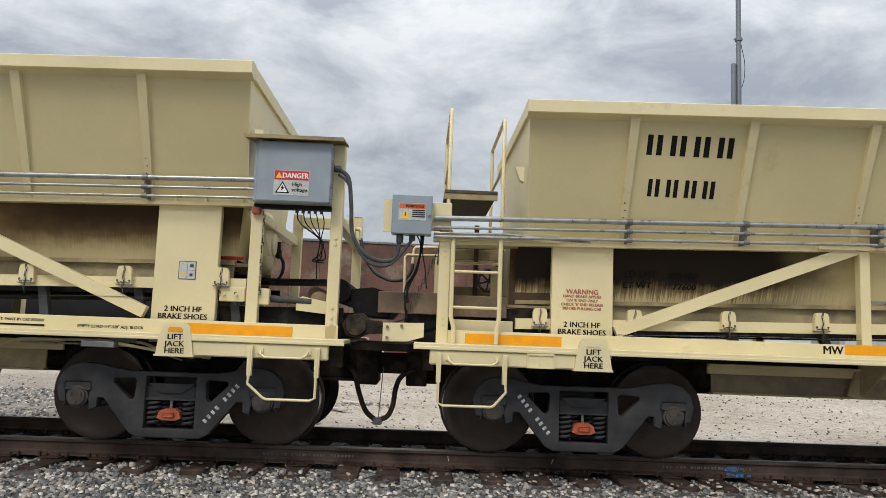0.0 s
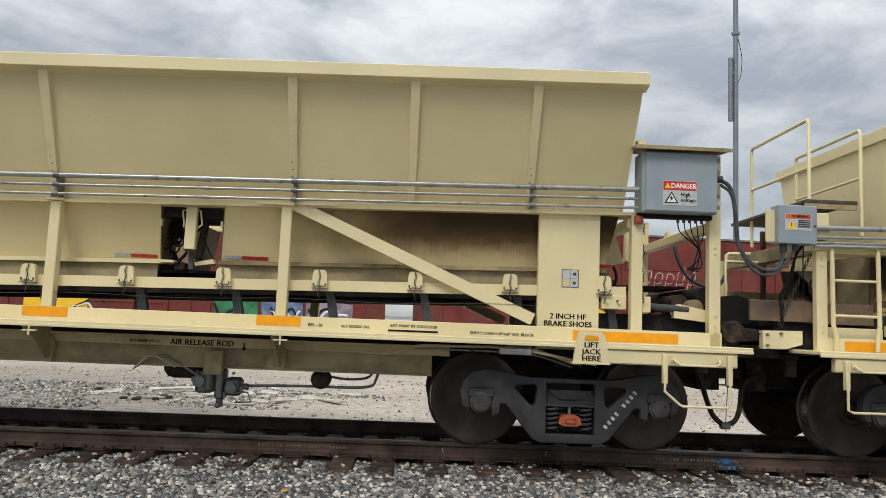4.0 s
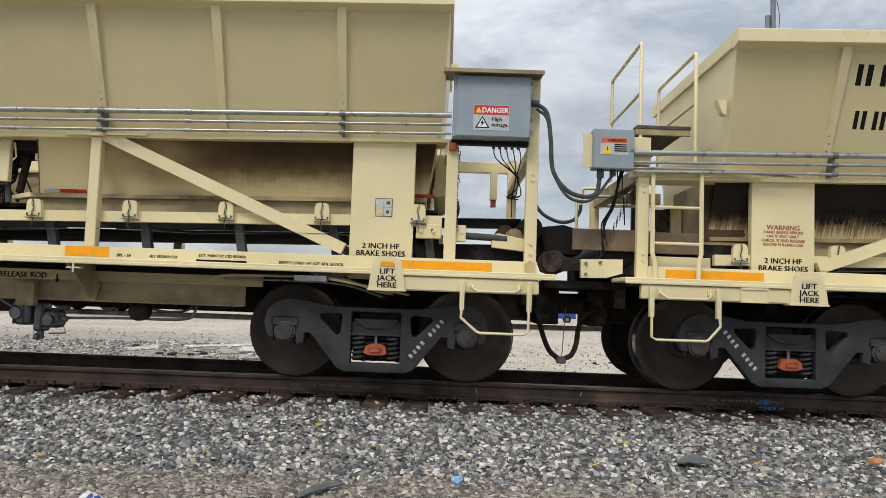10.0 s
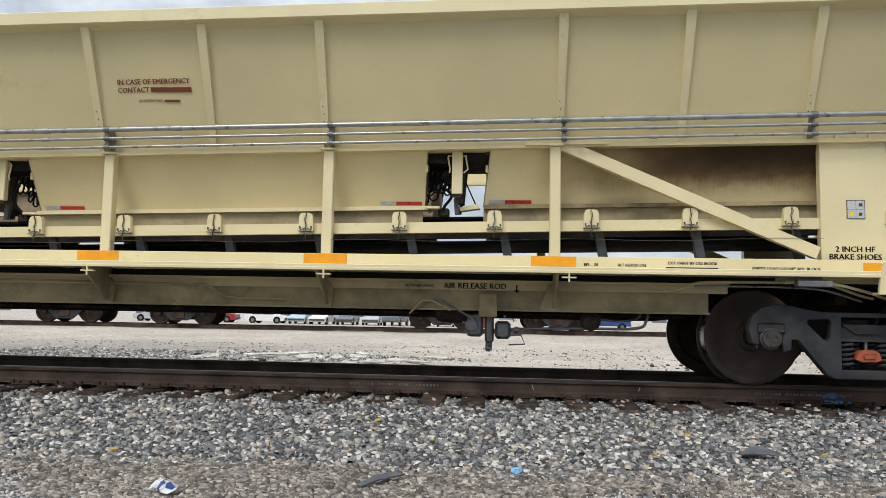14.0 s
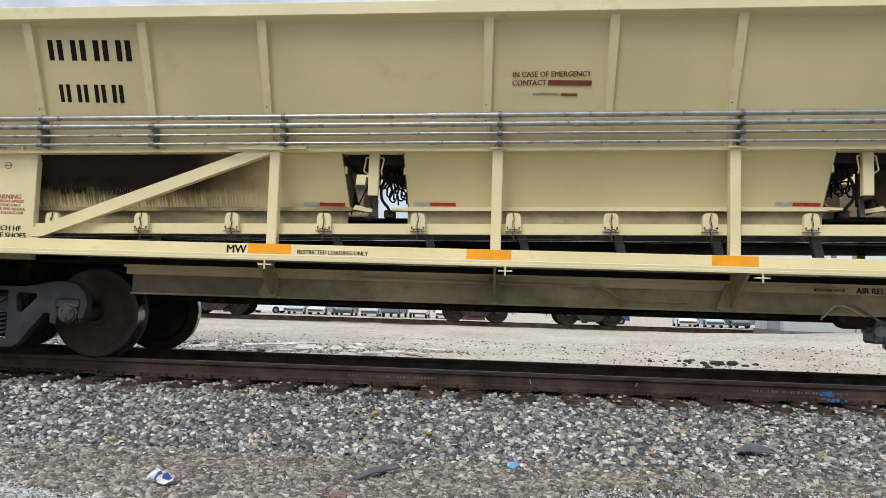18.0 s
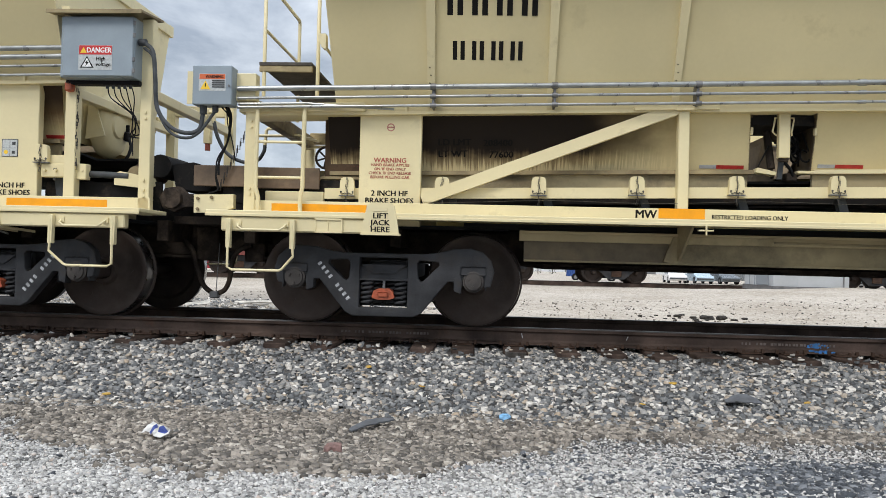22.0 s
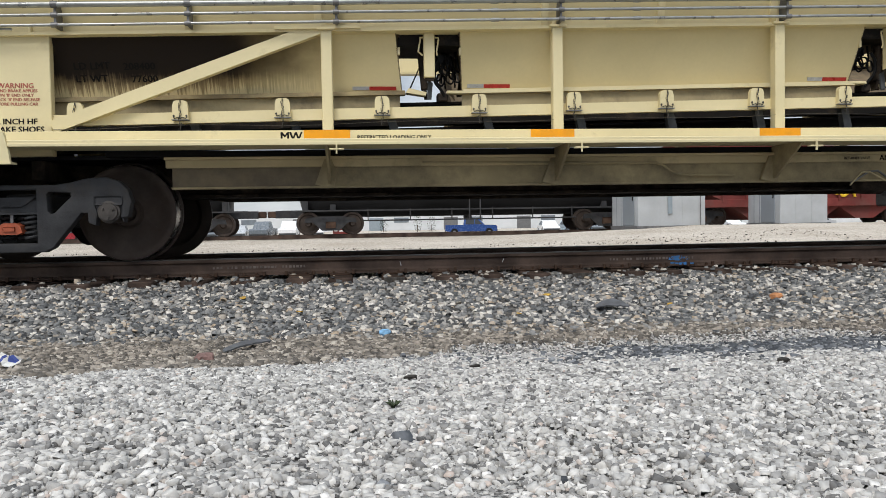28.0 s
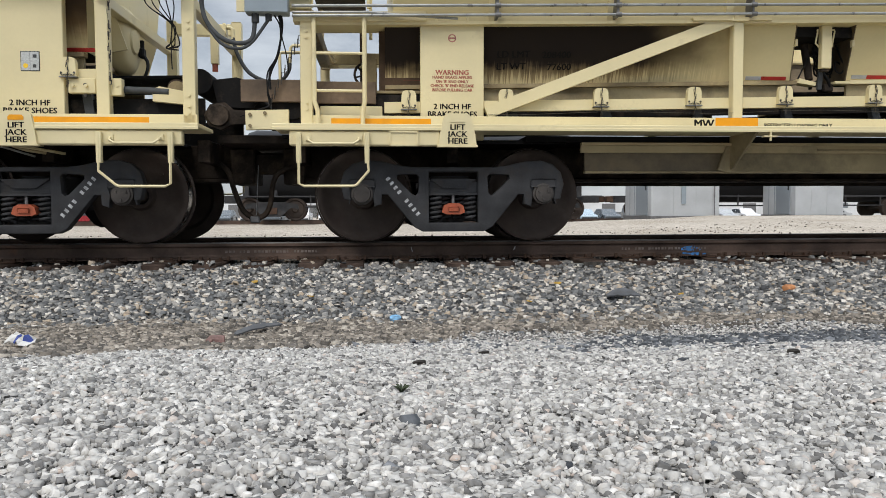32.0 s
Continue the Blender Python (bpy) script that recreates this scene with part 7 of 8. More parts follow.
def boxcar(L, paint, label, h=5.0):
    car = thing("boxcar", label, "freight car", "freight cars of the far train")
    under(car, L)
    part("body", Shape().box(0, L, -1.5, 1.5, 1.05, h, 0.03), paint, car)
    n = 26
    for i in range(n):
        x = 0.15 + i * (L - 0.3) / n
        if abs(x - L / 2) > 1.7:
            part("side_rib", Shape().box(x, x + 0.10, -1.545, -1.5, 1.10, h - 0.12), paint, car)
    d = part("door", Shape().box(L / 2 - 1.5, L / 2 + 1.5, -1.57, -1.5, 1.12, h - 0.2, 0.01), paint, car)
    for k in range(7):
        part("door_rib", Shape().box(L / 2 - 1.45, L / 2 + 1.45, -1.60, -1.57, 1.3 + 0.45 * k, 1.38 + 0.45 * k), paint, d)
    part("roof", Shape().prism([(0, h), (L, h), (L, h + 0.08), (0, h + 0.08)], -1.55, 1.55), STEEL, car)
    part("side_sill", Shape().box(0, L, -1.53, -1.45, 0.85, 1.08, 0.01), paint, car)
    rnd = random.Random(int(L * 10) + len(label))
    for x0, x1, c in ((6.1, 9.2, YELLOW), (13.2, 14.9, SPRAY_GREEN), (15.0, 16.7, SPRAY_BLUE), (16.8, 18.6, SPRAY_GREY)):
        k = 6
        low = [(x0 + (x1 - x0) * q / k + rnd.uniform(-0.1, 0.1), 1.12 + rnd.uniform(0, 0.2)) for q in range(k + 1)]
        top = [(x0 + (x1 - x0) * q / k + rnd.uniform(-0.1, 0.1), 2.3 + rnd.uniform(-0.35, 0.35)) for q in range(k, -1, -1)]
        part("sprayed_patch", Shape().prism(low + top, -1.553, -1.540), c, car, "sprayed bright patch")
        for q in range(2):
            x, z = rnd.uniform(x0, x1 - 1.2), rnd.uniform(1.3, 1.7)
            pts = [(x + 0.28 * m, -1.556, z + rnd.uniform(-0.3, 0.4)) for m in range(5)]
            part("sprayed_scrawl", Shape().tube(curve_points(pts, 5), 0.05, 5), WHITE if q else FREIGHT_BLACK, car, "sprayed scrawl")
    if h > 5:      # a pale green piece and white loops high on the side
        for i in range(3):
            x = 4.75 + 0.45 * i
            part("sprayed_patch", Shape().prism([(x, 3.75), (x + 0.34, 3.70), (x + 0.40, 4.2), (x + 0.30, 4.72), (x + 0.05, 4.68), (x - 0.05, 4.15)], -1.553, -1.540), SPRAY_TEAL, car, "sprayed pale green letter")
        for i in range(5):
            x = 9.35 + 0.48 * i
            pts = [(x + rnd.uniform(-0.05, 0.05), -1.556, 3.1), (x + 0.12, -1.556, 3.9 + rnd.uniform(-0.2, 0.3)), (x + 0.38, -1.556, 3.95 + rnd.uniform(-0.2, 0.2)), (x + 0.30, -1.556, 3.5), (x + 0.10, -1.556, 3.45)]
            part("sprayed_scrawl", Shape().tube(curve_points(pts, 5), 0.035, 5), SPRAY_PINK, car, "sprayed pale loop")
    return car


def flatcar(L, paint, label, loads=False):
    car = thing("flatcar", label, "freight car", "freight cars of the far train")
    under(car, L)
    part("deck", Shape().box(0, L, -1.4, 1.4, 1.02, 1.16, 0.01), RUST, car)
    part("side_sill", Shape().prism([(0, 0.85), (0, 1.12), (L, 1.12), (L, 0.85), (L * 0.72, 0.70), (L * 0.28, 0.70)], -1.42, -1.36).prism([(0, 0.85), (0, 1.12), (L, 1.12), (L, 0.85), (L * 0.72, 0.70), (L * 0.28, 0.70)], 1.36, 1.42), paint, car)
    if loads:
        x = 0.8
        k = 0
        while x < L - 3:
            w = (2.6, 3.2, 2.2)[k % 3]
            part("wrapped_load", Shape().box(x, x + w, -1.2, 1.2, 1.16, 1.95 + 0.1 * (k % 2), 0.10), mat("pink_wrap", (0.36, 0.17, 0.18), 0.4, var=0.25, scale=1.5, fine=12, bump=0.4), car, "load wrapped in pale pink sheet")
            x += w + 0.25
            k += 1
    return car


def hopper(L, paint, label):
    car = thing("hopper", label, "freight car", "freight cars of the far train")
    under(car, L)
    h = 3.55
    b = Shape().prism([(0.2, h), (L - 0.2, h), (L - 0.2, 2.2), (L - 3.2, 0.95), (3.2, 0.95), (0.2, 2.2)], -1.45, 1.45)
    part("body", b, paint, car)
    for i in range(13):
        x = 0.4 + i * (L - 0.9) / 12
        part("rib", Shape().box(x, x + 0.1, -1.52, -1.45, max(1.1, 2.2 - 0.46 * min(x, L - x)), h), paint, car)
    for x in (L * 0.32, L * 0.5, L * 0.68):
        part("outlet", Shape().prism([(x - 1.5, 0.96), (x + 1.5, 0.96), (x + 0.45, 0.30), (x - 0.45, 0.30)], -1.25, 1.25), paint, car)
    part("side_sill", Shape().box(0.1, L - 0.1, -1.5, -1.42, 0.86, 1.20, 0.01), paint, car)
    part("placard", Shape().box(3.2, 4.3, -1.53, -1.51, 1.45, 2.0), ORANGE, car)
    rnd = random.Random(len(label))
    for k in range(9):
        x, z = rnd.uniform(2.6, L - 4), rnd.uniform(1.4, 2.6)
        part("sprayed_scrawl", Shape().tube(curve_points([(x + 0.22 * j, -1.53, z + rnd.uniform(-0.35, 0.35)) for j in range(6)], 4), 0.06, 5), YELLOW, car, "sprayed yellow scrawl")
    return car


def tank_car(L, label):
    car = thing("tank_car", label, "freight car", "freight cars of the far train")
    under(car, L)
    n, prof = 28, [(0.6, 0.0), (0.62, 0.6), (0.75, 1.1), (1.0, 1.38), (1.3, 1.48), (L - 1.3, 1.48), (L - 1.0, 1.38), (L - 0.75, 1.1), (L - 0.62, 0.6), (L - 0.6, 0.0)]
    vs = [(x, r * math.cos(2 * math.pi * j / n), 2.20 + r * math.sin(2 * math.pi * j / n)) for x, r in prof for j in range(n)]
    b = Shape().add(vs, [(i * n + j, i * n + (j + 1) % n, (i + 1) * n + (j + 1) % n, (i + 1) * n + j) for i in range(len(prof) - 1) for j in range(n)])
    part("tank", b, FREIGHT_BLACK, car, "black steel tank", True)
    for y in (-1.39, 1.39):
        part("sill_rail", Shape().box(0.0, L, y - 0.03, y + 0.03, 0.93, 0.99), TRUCK, car)
    part("brake_rod", Shape().cyl((3.2, -0.9, 0.55), (L - 3.2, -0.9, 0.55), 0.03, 6), TRUCK, car)
    for k in range(6):
        part("rod_hanger", Shape().box(3.4 + k * (L - 6.8) / 5, 3.44 + k * (L - 6.8) / 5, -0.93, -0.87, 0.55, 1.05), TRUCK, car)
    for x in (0.9, 2.0, L - 2.0, L - 0.9):
        part("saddle", Shape().box(x - 0.12, x + 0.12, -1.1, 1.1, 0.95, 1.7, 0.02), TRUCK, car)
    part("outlet", Shape().cyl((L / 2, 0, 0.55), (L / 2, 0, 1.2), 0.18, 14), TRUCK, car, "", True)
    part("ladder", Shape().box(L / 2 - 0.25, L / 2 - 0.2, -1.55, -1.5, 0.5, 3.2).box(L / 2 + 0.2, L / 2 + 0.25, -1.55, -1.5, 0.5, 3.2), TRUCK, car)
    q = Shape()
    for i in range(9):
        q.box(2.6 + 0.22 * i, 2.75 + 0.22 * i, -1.485, -1.45, 2.05, 2.18)
    part("stencil", q, INK_WHITE, car)
    return car


# front first: each car's kind and how far its rear end lies behind the origin at the start
FAR_LENGTHS = {"brown": 20.0, "longtank": 18.4, "maroon": 19.9, "load": 13.6, "flat": 14.5, "hop": 14.4, "tank": 15.5}
FAR_ORDER = [("brown", -6.8), ("longtank", -26.5), ("maroon", -47.7), ("maroon", -68.9), ("maroon", -89.0), ("load", -103.9)] + [("flat", -120.0 - 15.4 * k) for k in range(12)] + [("hop", -305.4), ("hop", -320.6)] + [("tank", -336.7 - 16.8 * k) for k in range(5)]


def far_train():
    paints = {"maroon": FREIGHT_RED, "brown": mat("freight_brown", (0.16, 0.075, 0.055), 0.7, var=0.3, scale=0.6, fine=8, bump=0.1, dirt=(0.30, 0.25, 0.20), dirt_amount=0.3, dirt_scale=0.9)}
    masters, cars = {}, []
    for kind, rear in FAR_ORDER:
        L = FAR_LENGTHS[kind]
        if kind in masters:
            ob = copy_thing(masters[kind], Matrix())
        elif kind in paints:
            ob = boxcar(L, paints[kind], "weathered %s boxcar with bright sprayed patches" % ("rust-brown" if kind == "brown" else "maroon red"), 4.8 if kind == "brown" else 5.4)
        elif kind == "flat":
            ob = flatcar(L, FREIGHT_RED, "empty dark red flat car")
        elif kind == "load":
            ob = flatcar(L, FREIGHT_RED, "dark red flat car with wrapped pink loads", True)
        elif kind == "hop":
            ob = hopper(L, FREIGHT_RED, "maroon open hopper with yellow scrawls")
        else:
            ob = tank_car(L, "long black tank car with white stencils" if kind == "longtank" else "black tank car with white stencils")
        masters.setdefault(kind, ob)
        cars.append((ob, rear))
    return cars


FAR_CARS = far_train()


def mast():
    m = thing("mast", "tall grey steel mast with a shorter antenna tube beside it", "mast")
    part("pole", Shape().cyl((14.06, 24.1, -0.4), (14.06, 24.1, 20), 0.115, 14), POLE, m, "", True)
    part("collar", Shape().cyl((14.06, 24.1, 15.05), (14.06, 24.1, 15.2), 0.16, 14).box(13.85, 14.25, 24.05, 24.15, 15.10, 15.16), POLE, m)
    part("antenna", Shape().cyl((13.82, 24.1, 11.0), (13.82, 24.1, 13.95), 0.11, 14), POLE, m, "", True)
    part("bracket", Shape().box(13.8, 14.06, 24.06, 24.14, 11.4, 11.5).box(13.8, 14.06, 24.06, 24.14, 13.2, 13.3), POLE, m)
    part("cable", Shape().tube(curve_points([(14.15, 24.05, 14.9), (14.32, 24.05, 14.0), (14.28, 24.05, 13.2), (14.14, 24.05, 12.8)], 6), 0.015, 5), BLACK, m)


mast()


SHED_SIDE_SHADE = mat("shed_side_shade", (0.27, 0.30, 0.33), 0.5, 0.2, var=0.06, scale=1.2, fine=20, bump=0.03)


def shed(x0, x1, y, deep, label):
    s = thing("equipment_shed", label, "shed", "equipment sheds")
    z = ground_z((x0 + x1) / 2, y) - 0.02
    part("wall", Shape().box(x0, x1, y, y + deep, z, z + 2.35, 0.02), SHED, s)
    part("roof", Shape().box(x0 - 0.06, x1 + 0.06, y - 0.06, y + deep + 0.06, z + 2.35, z + 2.43, 0.01), SHED, s)
    w = (x1 - x0)
    # darker door-shaped panel added to paint the shade on the side wall
    d = part("door", Shape().box(x0 - 0.03, x0, y + 0.35, y + 0.35 + 0.42 * deep, z + 0.08, z + 2.15, 0.01), SHED_SIDE_SHADE, s)
    part("handle", Shape().box(x0 - 0.06, x0 - 0.03, y + 0.42, y + 0.46, z + 1.0, z + 1.2), INK, d)
    part("hasp", Shape().box(x0 - 0.05, x0 - 0.03, y + 0.42, y + 0.48, z + 1.5, z + 1.7), INK, d)
    for u in (0.33, 0.66):
        part("seam", Shape().box(x0 + u * w - 0.012, x0 + u * w + 0.012, y - 0.012, y, z + 0.06, z + 2.3), SHED, s)
    for u in (0.62, 0.80):
        part("seam", Shape().box(x0 - 0.012, x0, y + u * deep - 0.012, y + u * deep + 0.012, z + 0.06, z + 2.3), SHED_SIDE_SHADE, s)
    if w > 2.2:
        part("meter_box", Shape().box(x0 + 0.40 * w, x0 + 0.54 * w, y - 0.14, y, z + 1.35, z + 1.95, 0.01), GREY, s)
        part("conduit", Shape().box(x0 + 0.44 * w, x0 + 0.50 * w, y - 0.06, y, z + 0.5, z + 1.35), GREY, s)
        part("stub_pipe", Shape().cyl((x0 + 0.92 * w, y - 0.05, z), (x0 + 0.92 * w, y - 0.05, z + 2.2), 0.02, 8), STEEL, s)
    part("footing", Shape().box(x0 - 0.05, x1 + 0.05, y - 0.05, y + deep + 0.05, z - 0.12, z + 0.06), STEEL, s)


shed(9.77, 12.33, 18.0, 2.9, "pale aluminium equipment shed with a meter box")
shed(15.40, 17.28, 18.3, 2.4, "pale aluminium equipment shed with its side panel darkened as shade")


CAR_GLASS = mat("car_glass", (0.03, 0.035, 0.04), 0.1, var=0.05, bump=0)


def parked_car(x, y, paint, label, kind="sedan", turn=0):
    c = thing("parked_" + ("pickup" if kind == "pickup" else "car"), label, "car", "cars parked in the lot")
    z = ground_z(x, y) - 0.01
    if kind == "pickup":
        L, lo, belt = 5.6, 0.42, 1.12
        low = [(-2.8, 0.5), (-2.78, 0.95), (-2.6, 1.08), (-1.35, belt), (2.78, belt), (2.8, 0.55), (2.6, lo), (-2.6, lo)]
        cab = [(-1.45, belt), (-0.75, 1.78), (-0.55, 1.84), (0.55, 1.84), (0.70, 1.78), (0.82, belt)]
        panes = ([(-1.2, belt + 0.05), (-0.68, 1.72), (-0.42, 1.74), (-0.42, belt + 0.05)], [(-0.34, belt + 0.05), (-0.34, 1.74), (0.55, 1.74), (0.62, belt + 0.05)])
    else:
        L, lo, belt = 4.6, 0.28, 0.92
        low = [(-2.3, 0.4), (-2.28, 0.68), (-2.1, 0.80), (-1.2, belt), (1.7, 0.96), (2.26, 0.90), (2.3, 0.45), (2.1, lo), (-2.1, lo)]
        cab = [(-1.25, belt), (-0.55, 1.36), (-0.25, 1.45), (0.75, 1.46), (1.15, 1.38), (1.8, 0.95)]
        panes = ([(-1.0, belt + 0.04), (-0.5, 1.33), (-0.22, 1.38), (0.2, 1.39), (0.2, belt + 0.04)], [(0.28, belt + 0.04), (0.28, 1.39), (0.72, 1.39), (1.05, 1.32), (1.45, 0.98)])
    b = part("body", Shape().prism(low, -0.90, 0.90), paint, c)
    part("cabin", Shape().hexa([(cab[0][0], -0.84, belt), (cab[-1][0], -0.84, belt), (cab[-1][0], 0.84, belt), (cab[0][0], 0.84, belt), (cab[1][0], -0.68, cab[2][1]), (cab[-2][0], -0.68, cab[3][1]), (cab[-2][0], 0.68, cab[3][1]), (cab[1][0], 0.68, cab[2][1])]), paint, c)
    top = cab[2][1]
    lean = lambda zz: 0.846 - 0.16 * (zz - belt) / (top - belt)
    for pane in panes:
        for s in (-1, 1):
            n = len(pane)
            vs = [(px, s * (lean(pz) + 0.012), pz) for px, pz in pane] + [(px, s * (lean(pz) - 0.01), pz) for px, pz in pane]
            part("side_window", Shape().add(vs, [tuple(range(n)), tuple(range(2 * n - 1, n - 1, -1))] + [(i, i + n, (i + 1) % n + n, (i + 1) % n) for i in range(n)]), CAR_GLASS, c)
    part("bumper", Shape().box(-L / 2 - 0.04, -L / 2 + 0.12, -0.86, 0.86, 0.42, 0.60, 0.03), HOSE, c)
    part("bumper", Shape().box(L / 2 - 0.12, L / 2 + 0.04, -0.86, 0.86, 0.42, 0.60, 0.03), HOSE, c)
    for dx in (-L / 2 + 0.88, L / 2 - 0.98):
        for s in (-1, 1):
            part("wheel_arch", Shape().lathe(dx, 0.36, [(s * 0.895, 0.0), (s * 0.904, 0.40)], 18), BLACK, b)
            w = part("wheel", Shape().lathe(dx, 0.34, [(s * 0.72, 0.0), (s * 0.72, 0.34), (s * 0.915, 0.34), (s * 0.915, 0.2), (s * 0.90, 0.0)], 18), BLACK, c, "", True)
            part("rim", Shape().lathe(dx, 0.34, [(s * 0.918, 0.0), (s * 0.92, 0.19), (s * 0.91, 0.20)], 14), STEEL, w, "", True)
    c.matrix_basis = pose(x, y, z, 0, 0, turn)


SHRUB = mat("shrub_green", (0.035, 0.05, 0.025), 0.8, var=0.3, scale=4, bump=0.0)


def lot():
    colours = {n: mat(n + "_car_paint", c, 0.25, var=0.03, bump=0) for n, c in (("white", (0.75, 0.75, 0.76)), ("silver", (0.42, 0.44, 0.46)), ("slate", (0.13, 0.15, 0.17)), ("red", (0.30, 0.02, 0.03)), ("pale_blue", (0.40, 0.50, 0.58)), ("blue", (0.02, 0.06, 0.22)))}
    side = [(-30.7, "red", "sedan", 4), (-25.2, "white", "sedan", 176), (11.0, "blue", "pickup", 175), (-37.5, "silver", "sedan", 2), (50.0, "silver", "sedan", 3)]
    nose = [(-21.6 + 2.65 * i, c, k) for i, (c, k) in enumerate((("pale_blue", "sedan"), ("white", "sedan"), ("slate", "sedan"), ("silver", "sedan"), ("slate", "pickup"), ("white", "pickup"), ("white", "sedan")))]
    nose += [(19.4 + 2.6 * i, c, k) for i, (c, k) in enumerate((("white", "sedan"), ("pale_blue", "sedan"), ("slate", "sedan"), ("slate", "pickup"), ("silver", "sedan"), ("slate", "sedan"), ("white", "pickup"), ("silver", "sedan"), ("white", "sedan")))]
    for i, (x, n, k, a) in enumerate(side + [(x, n, k, 90 + (3, -4, 1)[i % 3]) for i, (x, n, k) in enumerate(nose)]):
        parked_car(x, 71.5 + 0.3 * (i % 3), colours[n], "%s %s parked in the far lot" % (n.replace("_", " "), "pickup truck" if k == "pickup" else "saloon car"), k, a)
    s = thing("sign_board", "dark red sign board with pale writing bars", "sign")
    part("board", Shape().box(-3.7, -1.3, 69.0, 69.08, -1.1, 0.28, 0.02), FREIGHT_RED, s)
    for xa, xb, za, zb in ((0.65, 2.1, -0.12, 0.02), (0.65, 1.9, -0.45, -0.34), (0.15, 0.5, -0.42, 0.05)):
        part("writing", Shape().box(-3.7 + xa, -3.7 + xb, 68.97, 68.998, za, zb), WHITE, s)
    for x in (-3.5, -1.5):
        part("post", Shape().cyl((x, 69.15, -1.4), (x, 69.15, 0.25), 0.06, 8), STEEL, s)
    for x, h in ((-11.0, 2.2), (2.5, 1.9), (8.4, 2.6), (10.9, 2.4)):
        t = thing("shrub", "small dark green shrub beyond the yard", "shrub", "far shrubs")
        rs = random.Random(int(x * 10))
        part("stem", Shape().cyl((x, 122, -1.4), (x, 122, -1.1 + 0.4 * h), 0.06, 7), RUST, t)
        crown = Shape()
        for k in range(260):
            a, q, v = rs.uniform(0, 6.283), rs.random() ** 0.5, rs.random()
            r = 0.9 * q * (1 - 0.75 * abs(v - 0.4))
            px, py, pz = x + r * math.cos(a), 122 + r * math.sin(a), -1.1 + h * v
            d = [rs.uniform(-0.14, 0.14) for _ in range(6)]
            crown.add([(px, py, pz), (px + d[0], py + d[1], pz + d[2]), (px + d[3], py + d[4], pz + d[5])], [(0, 1, 2)])
        part("crown", crown, SHRUB, t)
    b = thing("warehouse", "low pale metal warehouse beyond the parked cars", "building")
    part("wall", Shape().box(-150, 130, 172, 190, -2.6, 3.2, 0.05), mat("pale_siding", (0.66, 0.68, 0.70), 0.6, var=0.06, scale=0.3, fine=6, bump=0.05), b)
    part("roof", Shape().prism([(-151, 3.2), (131, 3.2), (131, 3.6), (-151, 3.6)], 171.5, 190.5), SHED, b)
    for x in range(-144, 126, 18):
        d = part("door", Shape().box(x, x + 3.4, 171.9, 172, -2.5, 1.6, 0.03), STEEL if x % 24 else GREY, b)
        part("window", Shape().box(x + 6, x + 9.5, 171.93, 172, 0.4, 1.6), POLE, b)


lot()


